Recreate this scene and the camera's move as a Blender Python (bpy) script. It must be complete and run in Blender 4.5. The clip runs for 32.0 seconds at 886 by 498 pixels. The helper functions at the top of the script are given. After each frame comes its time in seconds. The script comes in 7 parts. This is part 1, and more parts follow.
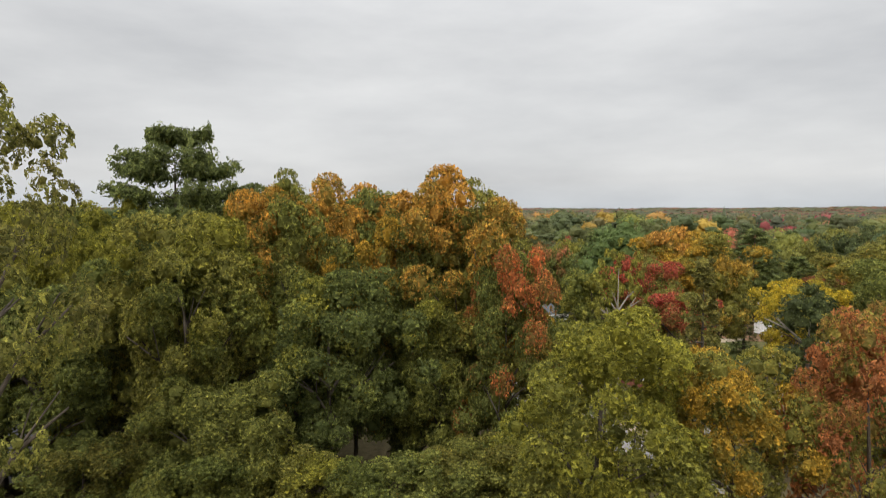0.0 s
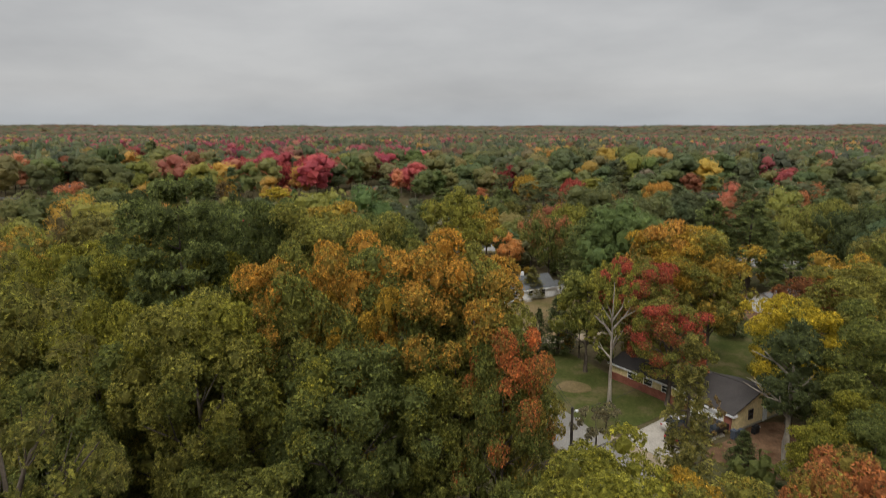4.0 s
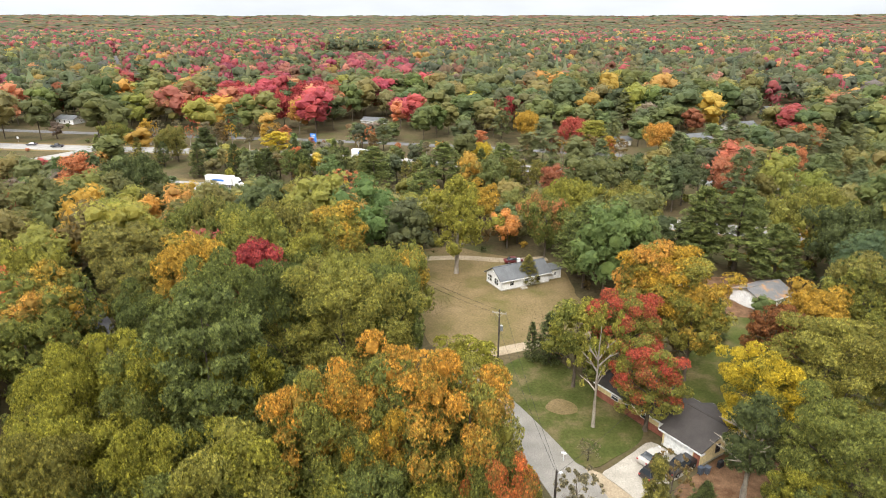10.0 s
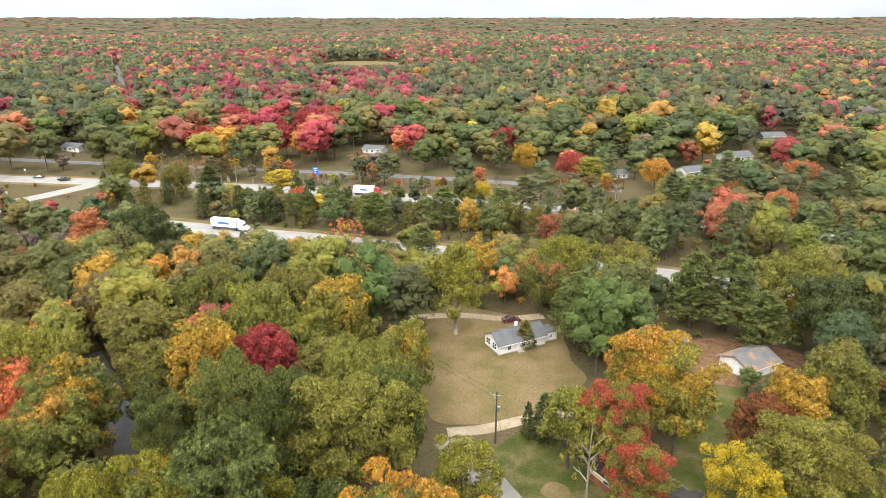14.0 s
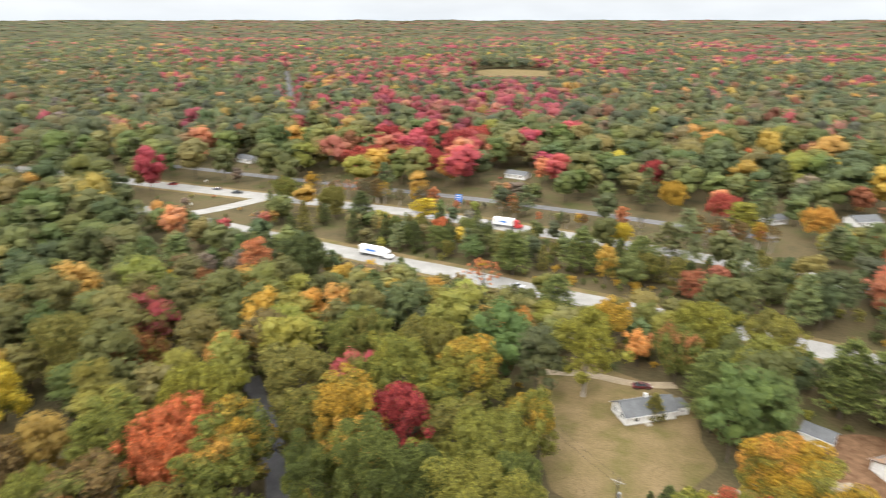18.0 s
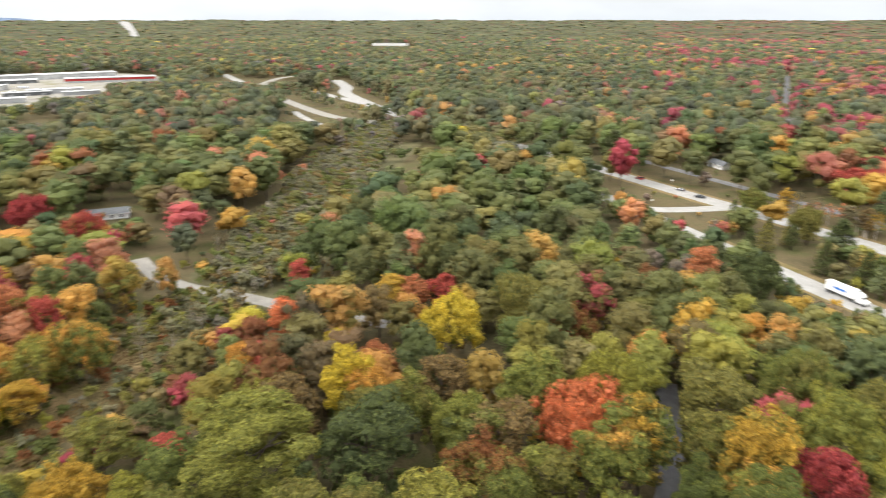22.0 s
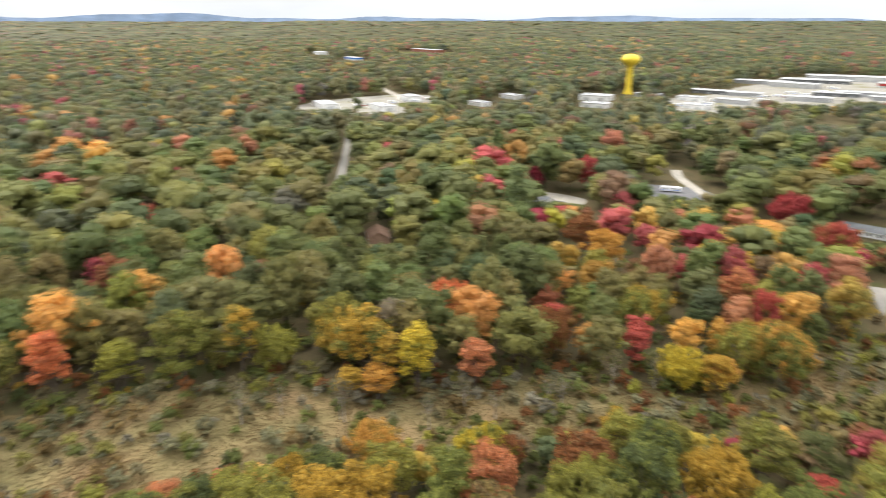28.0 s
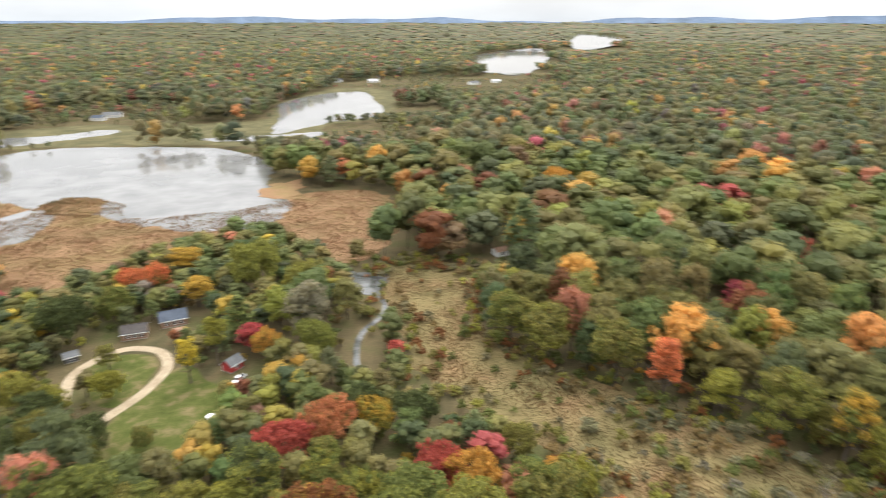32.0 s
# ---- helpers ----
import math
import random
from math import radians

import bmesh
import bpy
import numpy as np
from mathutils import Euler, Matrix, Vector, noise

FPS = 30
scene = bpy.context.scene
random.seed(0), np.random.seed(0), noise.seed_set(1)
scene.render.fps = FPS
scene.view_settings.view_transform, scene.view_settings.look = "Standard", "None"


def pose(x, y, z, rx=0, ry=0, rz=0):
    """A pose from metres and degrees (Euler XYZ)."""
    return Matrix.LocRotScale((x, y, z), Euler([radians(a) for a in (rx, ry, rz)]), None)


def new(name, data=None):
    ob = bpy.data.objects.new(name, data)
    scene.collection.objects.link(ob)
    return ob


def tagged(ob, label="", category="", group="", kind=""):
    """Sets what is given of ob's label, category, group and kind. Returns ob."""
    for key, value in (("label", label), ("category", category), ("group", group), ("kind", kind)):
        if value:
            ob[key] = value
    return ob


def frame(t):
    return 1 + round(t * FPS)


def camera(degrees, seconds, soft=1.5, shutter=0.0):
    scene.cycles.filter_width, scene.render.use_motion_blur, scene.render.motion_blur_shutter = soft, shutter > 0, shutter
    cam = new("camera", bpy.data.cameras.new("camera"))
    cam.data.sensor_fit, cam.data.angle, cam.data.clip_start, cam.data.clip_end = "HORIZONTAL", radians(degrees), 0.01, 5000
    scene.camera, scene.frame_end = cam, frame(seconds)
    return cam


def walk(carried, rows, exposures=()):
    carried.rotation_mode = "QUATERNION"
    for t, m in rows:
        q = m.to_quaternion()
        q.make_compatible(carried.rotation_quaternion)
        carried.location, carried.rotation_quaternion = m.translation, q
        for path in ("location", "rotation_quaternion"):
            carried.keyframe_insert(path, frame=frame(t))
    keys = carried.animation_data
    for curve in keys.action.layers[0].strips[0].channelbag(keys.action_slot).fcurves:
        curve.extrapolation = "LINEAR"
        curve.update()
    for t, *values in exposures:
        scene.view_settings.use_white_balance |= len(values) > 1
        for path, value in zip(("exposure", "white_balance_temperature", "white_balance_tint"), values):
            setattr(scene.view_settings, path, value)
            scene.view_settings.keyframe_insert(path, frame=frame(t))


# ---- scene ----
cam = camera(69.0, 32.0, soft=0.62, shutter=1.0)
# seconds, height, pitch, yaw: straight up over one spot, then a slow turn to the left
PATH = [
    (0.0, 22.90, -2.90, -0.10),
    (0.5, 23.50, -4.20, -0.10),
    (1.0, 24.50, -4.20, -0.10),
    (1.5, 26.30, -4.30, -0.10),
    (2.0, 28.30, -4.30, -0.10),
    (2.5, 30.40, -4.30, -0.10),
    (3.0, 32.30, -4.60, -0.10),
    (3.5, 33.80, -7.25, -0.10),
    (5.5, 38.28, -14.42, -0.14),
    (6.0, 40.21, -14.37, -0.13),
    (6.5, 42.14, -15.66, -0.13),
    (7.0, 44.06, -17.94, -0.14),
    (7.5, 46.11, -19.60, -0.12),
    (8.0, 48.11, -19.60, -0.12),
    (8.5, 49.92, -19.60, -0.12),
    (9.0, 52.00, -19.60, -0.12),
    (9.5, 53.88, -19.60, -0.12),
    (10.0, 55.89, -19.60, -0.12),
    (10.5, 57.95, -19.60, -0.12),
    (11.0, 59.89, -19.60, -0.12),
    (11.5, 61.85, -19.60, -0.12),
    (12.0, 63.65, -19.60, -0.12),
    (12.5, 65.57, -19.60, -0.12),
    (13.0, 67.69, -19.60, -0.12),
    (13.5, 69.63, -19.60, -0.12),
    (14.0, 71.69, -19.60, -0.12),
    (14.5, 74.01, -19.60, -0.12),
    (16.5, 85.85, -19.60, 0.22),
    (17.0, 86.48, -19.60, 1.68),
    (17.5, 86.41, -19.60, 6.42),
    (18.0, 86.34, -19.60, 12.70),
    (18.5, 86.45, -19.60, 17.74),
    (19.0, 86.50, -19.60, 22.94),
    (19.5, 86.48, -19.60, 28.07),
    (20.0, 86.37, -19.60, 33.18),
    (20.5, 86.31, -19.60, 38.59),
    (21.0, 86.28, -19.60, 43.26),
    (21.5, 86.33, -19.60, 48.27),
    (22.0, 86.40, -19.60, 53.27),
    (22.5, 86.53, -19.60, 58.21),
    (23.0, 86.57, -19.60, 62.97),
    (23.5, 86.59, -19.60, 65.60),
    (24.0, 86.63, -19.60, 69.02),
    (24.5, 86.73, -19.60, 74.23),
    (26.5, 87.54, -19.60, 96.41),
    (27.0, 87.80, -19.60, 103.28),
    (27.5, 88.19, -19.60, 110.17),
    (28.0, 88.79, -19.60, 116.29),
    (28.5, 89.75, -19.60, 124.38),
    (29.0, 91.22, -19.60, 134.24),
    (29.5, 92.93, -19.60, 145.16),
    (30.0, 94.39, -19.60, 151.85),
    (30.5, 95.65, -19.60, 156.52),
    (31.0, 96.96, -19.60, 161.76),
    (31.5, 98.27, -19.60, 166.85),
    (32.0, 99.59, -19.60, 172.49),
]
EXPOSURE = [(0.0, 0.2), (1.0, 0.05), (2.0, -0.1), (3.0, -0.28), (5.5, -0.15), (6.0, -0.08), (7.0, 0.06), (8.0, 0.45), (9.0, 0.86), (14.0, 0.92), (17.0, 0.82), (32.0, 0.84)]
walk(cam, [(t, pose(0, 0, h, 90 + p, 0, y)) for t, h, p, y in PATH], EXPOSURE)

# ---- light: an overcast sky and a weak, wide sun behind the cloud ----
SUN_EL, SUN_AZ = radians(42), radians(200)
world = bpy.data.worlds.new("overcast_sky")
scene.world = world
world.use_nodes = True
wn, wl = world.node_tree.nodes, world.node_tree.links
wn.clear()
w_out = wn.new("ShaderNodeOutputWorld")
w_bg = wn.new("ShaderNodeBackground")
sky = wn.new("ShaderNodeTexSky")
sky.sky_type = "NISHITA"
sky.sun_disc = False
sky.sun_elevation, sky.sun_rotation = SUN_EL, SUN_AZ
sky.dust_density = 3.0
tc = wn.new("ShaderNodeTexCoord")
flat = wn.new("ShaderNodeMapping")
flat.inputs["Scale"].default_value = (1.0, 1.0, 3.6)
wl.new(tc.outputs["Generated"], flat.inputs["Vector"])
cl = wn.new("ShaderNodeTexNoise")
cl.inputs["Scale"].default_value = 2.1
cl.inputs["Detail"].default_value = 7.0
cl.inputs["Roughness"].default_value = 0.55
wl.new(flat.outputs["Vector"], cl.inputs["Vector"])
ramp = wn.new("ShaderNodeValToRGB")
ramp.color_ramp.elements[0].position, ramp.color_ramp.elements[0].color = 0.33, (5.55, 5.6, 5.68, 1)
ramp.color_ramp.elements[1].position, ramp.color_ramp.elements[1].color = 0.68, (7.55, 7.55, 7.5, 1)
wl.new(cl.outputs["Fac"], ramp.inputs["Fac"])
cover = wn.new("ShaderNodeMix")
cover.data_type = "RGBA"
cover.inputs["Factor"].default_value = 0.93
wl.new(sky.outputs["Color"], cover.inputs["A"])
wl.new(ramp.outputs["Color"], cover.inputs["B"])
# thinner cloud overhead lets more light through than the grey rim near the horizon
up = wn.new("ShaderNodeSeparateXYZ")
wl.new(tc.outputs["Generated"], up.inputs["Vector"])
zen = wn.new("ShaderNodeMapRange")
zen.interpolation_type = "SMOOTHSTEP"
for key, v in (("From Min", 0.22), ("From Max", 0.95), ("To Min", 1.0), ("To Max", 3.75)):
    zen.inputs[key].default_value = v
wl.new(up.outputs["Z"], zen.inputs["Value"])
lift = wn.new("ShaderNodeMix")
lift.data_type, lift.blend_type = "RGBA", "MULTIPLY"
lift.inputs["Factor"].default_value = 1.0
wl.new(cover.outputs["Result"], lift.inputs["A"])
wl.new(zen.outputs["Result"], lift.inputs["B"])
# bluish haze low over the horizon
haze = wn.new("ShaderNodeValToRGB")
haze.color_ramp.elements[0].position, haze.color_ramp.elements[0].color = 0.0, (0.9, 0.95, 1.0, 1)
haze.color_ramp.elements[1].position, haze.color_ramp.elements[1].color = 0.055, (1, 1, 1, 1)
wl.new(up.outputs["Z"], haze.inputs["Fac"])
hazy = wn.new("ShaderNodeMix")
hazy.data_type, hazy.blend_type = "RGBA", "MULTIPLY"
hazy.inputs["Factor"].default_value = 1.0
wl.new(lift.outputs["Result"], hazy.inputs["A"])
wl.new(haze.outputs["Color"], hazy.inputs["B"])
wl.new(hazy.outputs["Result"], w_bg.inputs["Color"])
w_bg.inputs["Strength"].default_value = 0.095
wl.new(w_bg.outputs["Background"], w_out.inputs["Surface"])
sun_data = bpy.data.lights.new("sun", "SUN")
sun_data.energy, sun_data.angle, sun_data.color = 1.5, radians(16), (1.0, 0.95, 0.88)
sun = new("sun", sun_data)
sun.rotation_euler = (radians(48), 0, radians(-20))

# ---- materials ----
def mat_base(name, rough=0.8, spec=0.3):
    m = bpy.data.materials.new(name)
    m.use_nodes = True
    b = m.node_tree.nodes["Principled BSDF"]
    b.inputs["Roughness"].default_value = rough
    b.inputs["Specular IOR Level"].default_value = spec
    return m, m.node_tree.nodes, m.node_tree.links, b


def noise_node(n, l, scale, detail=4.0, rough=0.6, space="Position"):
    src = n.new("ShaderNodeNewGeometry").outputs["Position"] if space == "Position" else n.new("ShaderNodeTexCoord").outputs["Object"]
    t = n.new("ShaderNodeTexNoise")
    t.inputs["Scale"].default_value, t.inputs["Detail"].default_value, t.inputs["Roughness"].default_value = scale, detail, rough
    l.new(src, t.inputs["Vector"])
    return t.outputs["Fac"]


def ramp_node(n, l, fac, stops):
    r = n.new("ShaderNodeValToRGB")
    e = r.color_ramp.elements
    while len(e) < len(stops):
        e.new(0.5)
    for k, (p, c) in enumerate(stops):
        e[k].position, e[k].color = p, (*c, 1)
    l.new(fac, r.inputs["Fac"])
    return r.outputs["Color"]


def mix_node(n, l, fac, a, b, mode="MIX"):
    x = n.new("ShaderNodeMix")
    x.data_type, x.blend_type = "RGBA", mode
    for key, v in (("Factor", fac), ("A", a), ("B", b)):
        if isinstance(v, (int, float)):
            x.inputs[key].default_value = v
        elif isinstance(v, tuple):
            x.inputs[key].default_value = (*v, 1)
        else:
            l.new(v, x.inputs[key])
    return x.outputs["Result"]


def bump_node(n, l, b, height, strength, dist):
    bp = n.new("ShaderNodeBump")
    bp.inputs["Strength"].default_value, bp.inputs["Distance"].default_value = strength, dist
    l.new(height, bp.inputs["Height"])
    l.new(bp.outputs["Normal"], b.inputs["Normal"])


def mottled(name, c1, c2, scale=1.0, big=0.06, rough=0.85, spec=0.25, bump=0.4, c3=None, metal=0.0):
    """Two noises: broad patches from c1 to c2 (and c3), and a fine grain over them."""
    m, n, l, b = mat_base(name, rough, spec)
    b.inputs["Metallic"].default_value = metal
    stops = [(0.35, c1), (0.65, c2)] if c3 is None else [(0.3, c1), (0.5, c2), (0.7, c3)]
    broad = ramp_node(n, l, noise_node(n, l, big, 5.0), stops)
    fine = noise_node(n, l, scale, 6.0, 0.7)
    grain = ramp_node(n, l, fine, [(0.25, (0.62, 0.62, 0.62)), (0.75, (1.3, 1.3, 1.3))])
    l.new(mix_node(n, l, 1.0, broad, grain, "MULTIPLY"), b.inputs["Base Color"])
    bump_node(n, l, b, fine, bump, 0.5 / scale)
    return m


def foliage(name, source, sprays=False):
    """Leaves. source 'tree': the object's colour laid over green by the leaf's 'tip'; 'woods': the colour stored with each crown."""
    m, n, l, b = mat_base(name, 0.65, 0.12)
    if source == "tree":
        info = n.new("ShaderNodeObjectInfo")
        at = n.new("ShaderNodeAttribute")
        at.attribute_name = "tip"
        add = n.new("ShaderNodeMath")
        add.operation = "ADD"
        l.new(at.outputs["Fac"], add.inputs[0])
        l.new(info.outputs["Alpha"], add.inputs[1])
        turn = ramp_node(n, l, add.outputs["Value"], [(0.80, (0, 0, 0)), (1.0, (1, 1, 1))])
        green = ramp_node(n, l, info.outputs["Random"], [(0.0, (0.15, 0.175, 0.054)), (0.5, (0.205, 0.218, 0.056)), (1.0, (0.272, 0.255, 0.062))])
        col = mix_node(n, l, turn, green, info.outputs["Color"])
    else:
        at = n.new("ShaderNodeAttribute")
        at.attribute_name = "leaf_colour"
        col = at.outputs["Color"]
    isl = n.new("ShaderNodeNewGeometry").outputs["Random Per Island"]
    lo, hi = (0.82, 1.16) if not sprays else (0.55, 1.5) if source == "tree" else (0.78, 1.22)
    vary = ramp_node(n, l, isl, [(0.0, (lo, lo * 1.05, lo * 1.08)), (0.5, (1, 1, 1)), (1.0, (hi, hi * 0.98, hi * 0.84))])
    col = mix_node(n, l, 1.0, col, vary, "MULTIPLY")
    fine = noise_node(n, l, 1.6, 6.0, 0.75)
    g0, g1 = (0.66, 1.3) if source == "tree" else (0.78, 1.2)
    grain = ramp_node(n, l, fine, [(0.3, (g0, g0 * 1.02, g0 * 1.05)), (0.7, (g1, g1 * 0.97, g1 * 0.93))])
    col = mix_node(n, l, 1.0, col, grain, "MULTIPLY")
    if sprays and source == "tree":
        # single leaves differ in tone
        cell = n.new("ShaderNodeTexVoronoi")
        cell.inputs["Scale"].default_value = 7.0
        l.new(n.new("ShaderNodeNewGeometry").outputs["Position"], cell.inputs["Vector"])
        sep = n.new("ShaderNodeSeparateColor")
        l.new(cell.outputs["Color"], sep.inputs["Color"])
        col = mix_node(n, l, 1.0, col, ramp_node(n, l, sep.outputs["Red"], [(0.0, (0.58, 0.6, 0.62)), (0.6, (1, 1, 1)), (1.0, (1.55, 1.48, 1.3))]), "MULTIPLY")
    l.new(col, b.inputs["Base Color"])
    bump_node(n, l, b, fine, 0.7, 0.5)
    tr = n.new("ShaderNodeBsdfTranslucent")
    l.new(col, tr.inputs["Color"])
    mx = n.new("ShaderNodeMixShader")
    mx.inputs["Fac"].default_value = 0.4
    l.new(b.outputs["BSDF"], mx.inputs[1])
    l.new(tr.outputs["BSDF"], mx.inputs[2])
    last = mx.outputs["Shader"]
    if sprays:
        # each spray is broken into separate leaves, with gaps between them
        gaps = noise_node(n, l, 6.5 if source == "tree" else 4.6, 3.0, 0.65)
        cut = n.new("ShaderNodeMath")
        cut.operation = "GREATER_THAN"
        cut.inputs[1].default_value = 0.47
        l.new(gaps, cut.inputs[0])
        hole = n.new("ShaderNodeBsdfTransparent")
        m2 = n.new("ShaderNodeMixShader")
        l.new(cut.outputs["Value"], m2.inputs["Fac"])
        l.new(hole.outputs["BSDF"], m2.inputs[1])
        l.new(last, m2.inputs[2])
        last = m2.outputs["Shader"]
    l.new(last, n["Material Output"].inputs["Surface"])
    return m


LEAVES = foliage("leaves", "tree")
SPRAYS = foliage("leaf_sprays", "tree", True)
WOODS = foliage("woods_leaves", "woods")
WOODS_SPRAYS = foliage("woods_leaf_sprays", "woods", True)
BARK = mottled("bark", (0.07, 0.055, 0.04), (0.13, 0.105, 0.08), 9.0, 0.8)
PALE_BARK = mottled("pale_bark", (0.24, 0.2, 0.16), (0.36, 0.32, 0.26), 7.0, 0.7)
FLOOR = mottled("forest_floor", (0.05, 0.048, 0.024), (0.1, 0.078, 0.042), 1.2, 0.05, c3=(0.065, 0.072, 0.026), rough=0.97, spec=0.04)
DRY_GRASS = mottled("dry_grass", (0.1, 0.092, 0.03), (0.16, 0.12, 0.058), 2.5, 0.13, c3=(0.2, 0.145, 0.078), rough=0.97, spec=0.04)
LAWN = mottled("lawn", (0.046, 0.062, 0.015), (0.075, 0.082, 0.024), 2.5, 0.22, c3=(0.15, 0.118, 0.06), rough=0.97, spec=0.04)
MARSH = mottled("marsh_grass", (0.12, 0.104, 0.046), (0.18, 0.14, 0.066), 1.6, 0.05, bump=0.15, c3=(0.215, 0.138, 0.072), rough=0.97, spec=0.04)
REED = mottled("reed_bed", (0.14, 0.1, 0.05), (0.22, 0.132, 0.075), 0.7, 0.03, c3=(0.175, 0.135, 0.06), rough=0.97, spec=0.04)
ASPHALT = mottled("worn_asphalt", (0.19, 0.176, 0.152), (0.25, 0.232, 0.202), 8.0, 0.25, 0.85)
HIGHWAY = mottled("pale_highway", (0.235, 0.225, 0.208), (0.3, 0.29, 0.268), 6.0, 0.2, 0.85)
DARK_ASPHALT = mottled("dark_asphalt", (0.1, 0.098, 0.1), (0.15, 0.145, 0.145), 8.0, 0.3)
CONCRETE = mottled("pale_concrete", (0.29, 0.265, 0.22), (0.38, 0.345, 0.29), 6.0, 0.3)
SAND = mottled("sandy_gravel", (0.24, 0.185, 0.12), (0.35, 0.285, 0.195), 3.0, 0.2)
LITTER = mottled("fallen_leaves", (0.1, 0.055, 0.03), (0.2, 0.12, 0.07), 6.0, 0.6, rough=0.97, spec=0.04)
WHITE = mottled("white_siding", (0.68, 0.68, 0.67), (0.8, 0.8, 0.79), 3.0, 0.4, 0.6, bump=0.1)
CREAM = mottled("yellow_siding", (0.62, 0.5, 0.26), (0.7, 0.58, 0.33), 3.0, 0.4, 0.6, bump=0.1)
BRICK = mottled("red_brick", (0.2, 0.07, 0.045), (0.3, 0.12, 0.08), 6.0, 1.0)
SHINGLE = mottled("dark_shingles", (0.052, 0.046, 0.043), (0.068, 0.06, 0.056), 14.0, 0.5)
GREY_SHINGLE = mottled("grey_shingles", (0.095, 0.098, 0.1), (0.13, 0.134, 0.138), 12.0, 0.5)
LEAFY_SHINGLE = mottled("leaf_strewn_shingles", (0.12, 0.12, 0.122), (0.15, 0.145, 0.14), 5.0, 0.35, c3=(0.42, 0.2, 0.06))
BROWN_SHINGLE = mottled("brown_shingles", (0.2, 0.12, 0.08), (0.3, 0.19, 0.13), 6.0, 0.5)
BLUE_SHINGLE = mottled("blue_grey_shingles", (0.045, 0.055, 0.075), (0.075, 0.09, 0.115), 6.0, 0.5)
FLAT_ROOF = mottled("pale_flat_roof", (0.33, 0.335, 0.34), (0.5, 0.5, 0.49), 1.0, 0.06, 0.6, bump=0.1)
RED_PAINT = mottled("red_paint", (0.3, 0.03, 0.03), (0.42, 0.05, 0.05), 2.0, 0.5, 0.5, bump=0.1)
BLUE_PAINT = mottled("blue_paint", (0.03, 0.14, 0.5), (0.05, 0.2, 0.62), 2.0, 0.5, 0.5, bump=0.1)
TOWER_PAINT = mottled("yellow_tower_paint", (0.66, 0.47, 0.03), (0.74, 0.55, 0.05), 0.5, 0.08, 0.45, bump=0.05)
POLE_WOOD = mottled("creosoted_pole", (0.05, 0.042, 0.036), (0.1, 0.085, 0.07), 12.0, 1.5)
GREY_METAL = mottled("grey_metal", (0.3, 0.31, 0.32), (0.42, 0.43, 0.44), 6.0, 1.0, 0.45, bump=0.1, metal=0.6)
RUBBER = mottled("tyre_rubber", (0.015, 0.015, 0.015), (0.03, 0.03, 0.03), 12.0, 2.0)
GRAVEL = mottled("gravel_yard", (0.16, 0.148, 0.12), (0.26, 0.245, 0.215), 1.0, 0.03, c3=(0.17, 0.16, 0.09), rough=0.97, spec=0.04)
WET = mottled("wet_scrub_ground", (0.07, 0.068, 0.035), (0.13, 0.115, 0.06), 1.0, 0.05, rough=0.97, spec=0.04)
STREAM = mottled("dark_stream_water", (0.06, 0.065, 0.06), (0.14, 0.14, 0.14), 1.0, 0.2, 0.08, 0.9, 0.05)
# the blue stands for distance haze, painted into the hills' base colour
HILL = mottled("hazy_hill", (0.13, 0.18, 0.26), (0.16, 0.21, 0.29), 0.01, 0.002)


def glass_mat(name, c, rough=0.08):
    m, n, l, b = mat_base(name, rough, 0.8)
    b.inputs["Base Color"].default_value = (*c, 1)
    return m


def paint(name, c, rough=0.3):
    m, n, l, b = mat_base(name, rough, 0.5)
    b.inputs["Coat Weight"].default_value = 0.6
    dirt = ramp_node(n, l, noise_node(n, l, 3.0), [(0.3, tuple(v * 0.8 for v in c)), (0.7, c)])
    l.new(dirt, b.inputs["Base Color"])
    return m


WINDOW = glass_mat("window_glass", (0.03, 0.035, 0.04))


def water_mat():
    m, n, l, b = mat_base("still_water", 0.06, 0.9)
    b.inputs["IOR"].default_value = 1.33
    col = ramp_node(n, l, noise_node(n, l, 0.035, 5.0), [(0.35, (0.14, 0.139, 0.137)), (0.65, (0.21, 0.207, 0.205))])
    l.new(col, b.inputs["Base Color"])
    bump_node(n, l, b, noise_node(n, l, 0.8, 3.0), 0.04, 0.3)
    return m


WATER = water_mat()

# ---- mesh helpers ----
def mesh_from(name, verts, faces, mats, smooth=False):
    me = bpy.data.meshes.new(name)
    me.from_pydata([tuple(v) for v in verts], [], faces)
    for m in mats if isinstance(mats, (list, tuple)) else [mats]:
        me.materials.append(m)
    if smooth:
        me.polygons.foreach_set("use_smooth", [True] * len(me.polygons))
    me.update()
    return me


def part(name, bm, material, parent=None, label=""):
    me = bpy.data.meshes.new(name)
    bm.to_mesh(me)
    bm.free()
    me.materials.append(material)
    ob = new(name, me)
    ob.parent = parent
    if label:
        ob["label"] = label
    return ob


def root(name, x, y, z=0.0, rz=0.0, label="", category="", group=""):
    ob = new(name)
    ob.matrix_basis = pose(x, y, z, 0, 0, rz)
    return tagged(ob, label, category, group)


def box_bm(bm, x0, x1, y0, y1, z0, z1, bevel=0.0):
    g = bmesh.ops.create_cube(bm, size=1, matrix=Matrix.LocRotScale(((x0 + x1) / 2, (y0 + y1) / 2, (z0 + z1) / 2), None, (x1 - x0, y1 - y0, z1 - z0)))
    if bevel:
        es = list({e for v in g["verts"] for e in v.link_edges})
        bmesh.ops.bevel(bm, geom=es, offset=bevel, segments=1, affect="EDGES")
    return bm


def box(name, dims, material, parent, label="", bevel=0.0):
    return part(name, box_bm(bmesh.new(), *dims, bevel), material, parent, label)


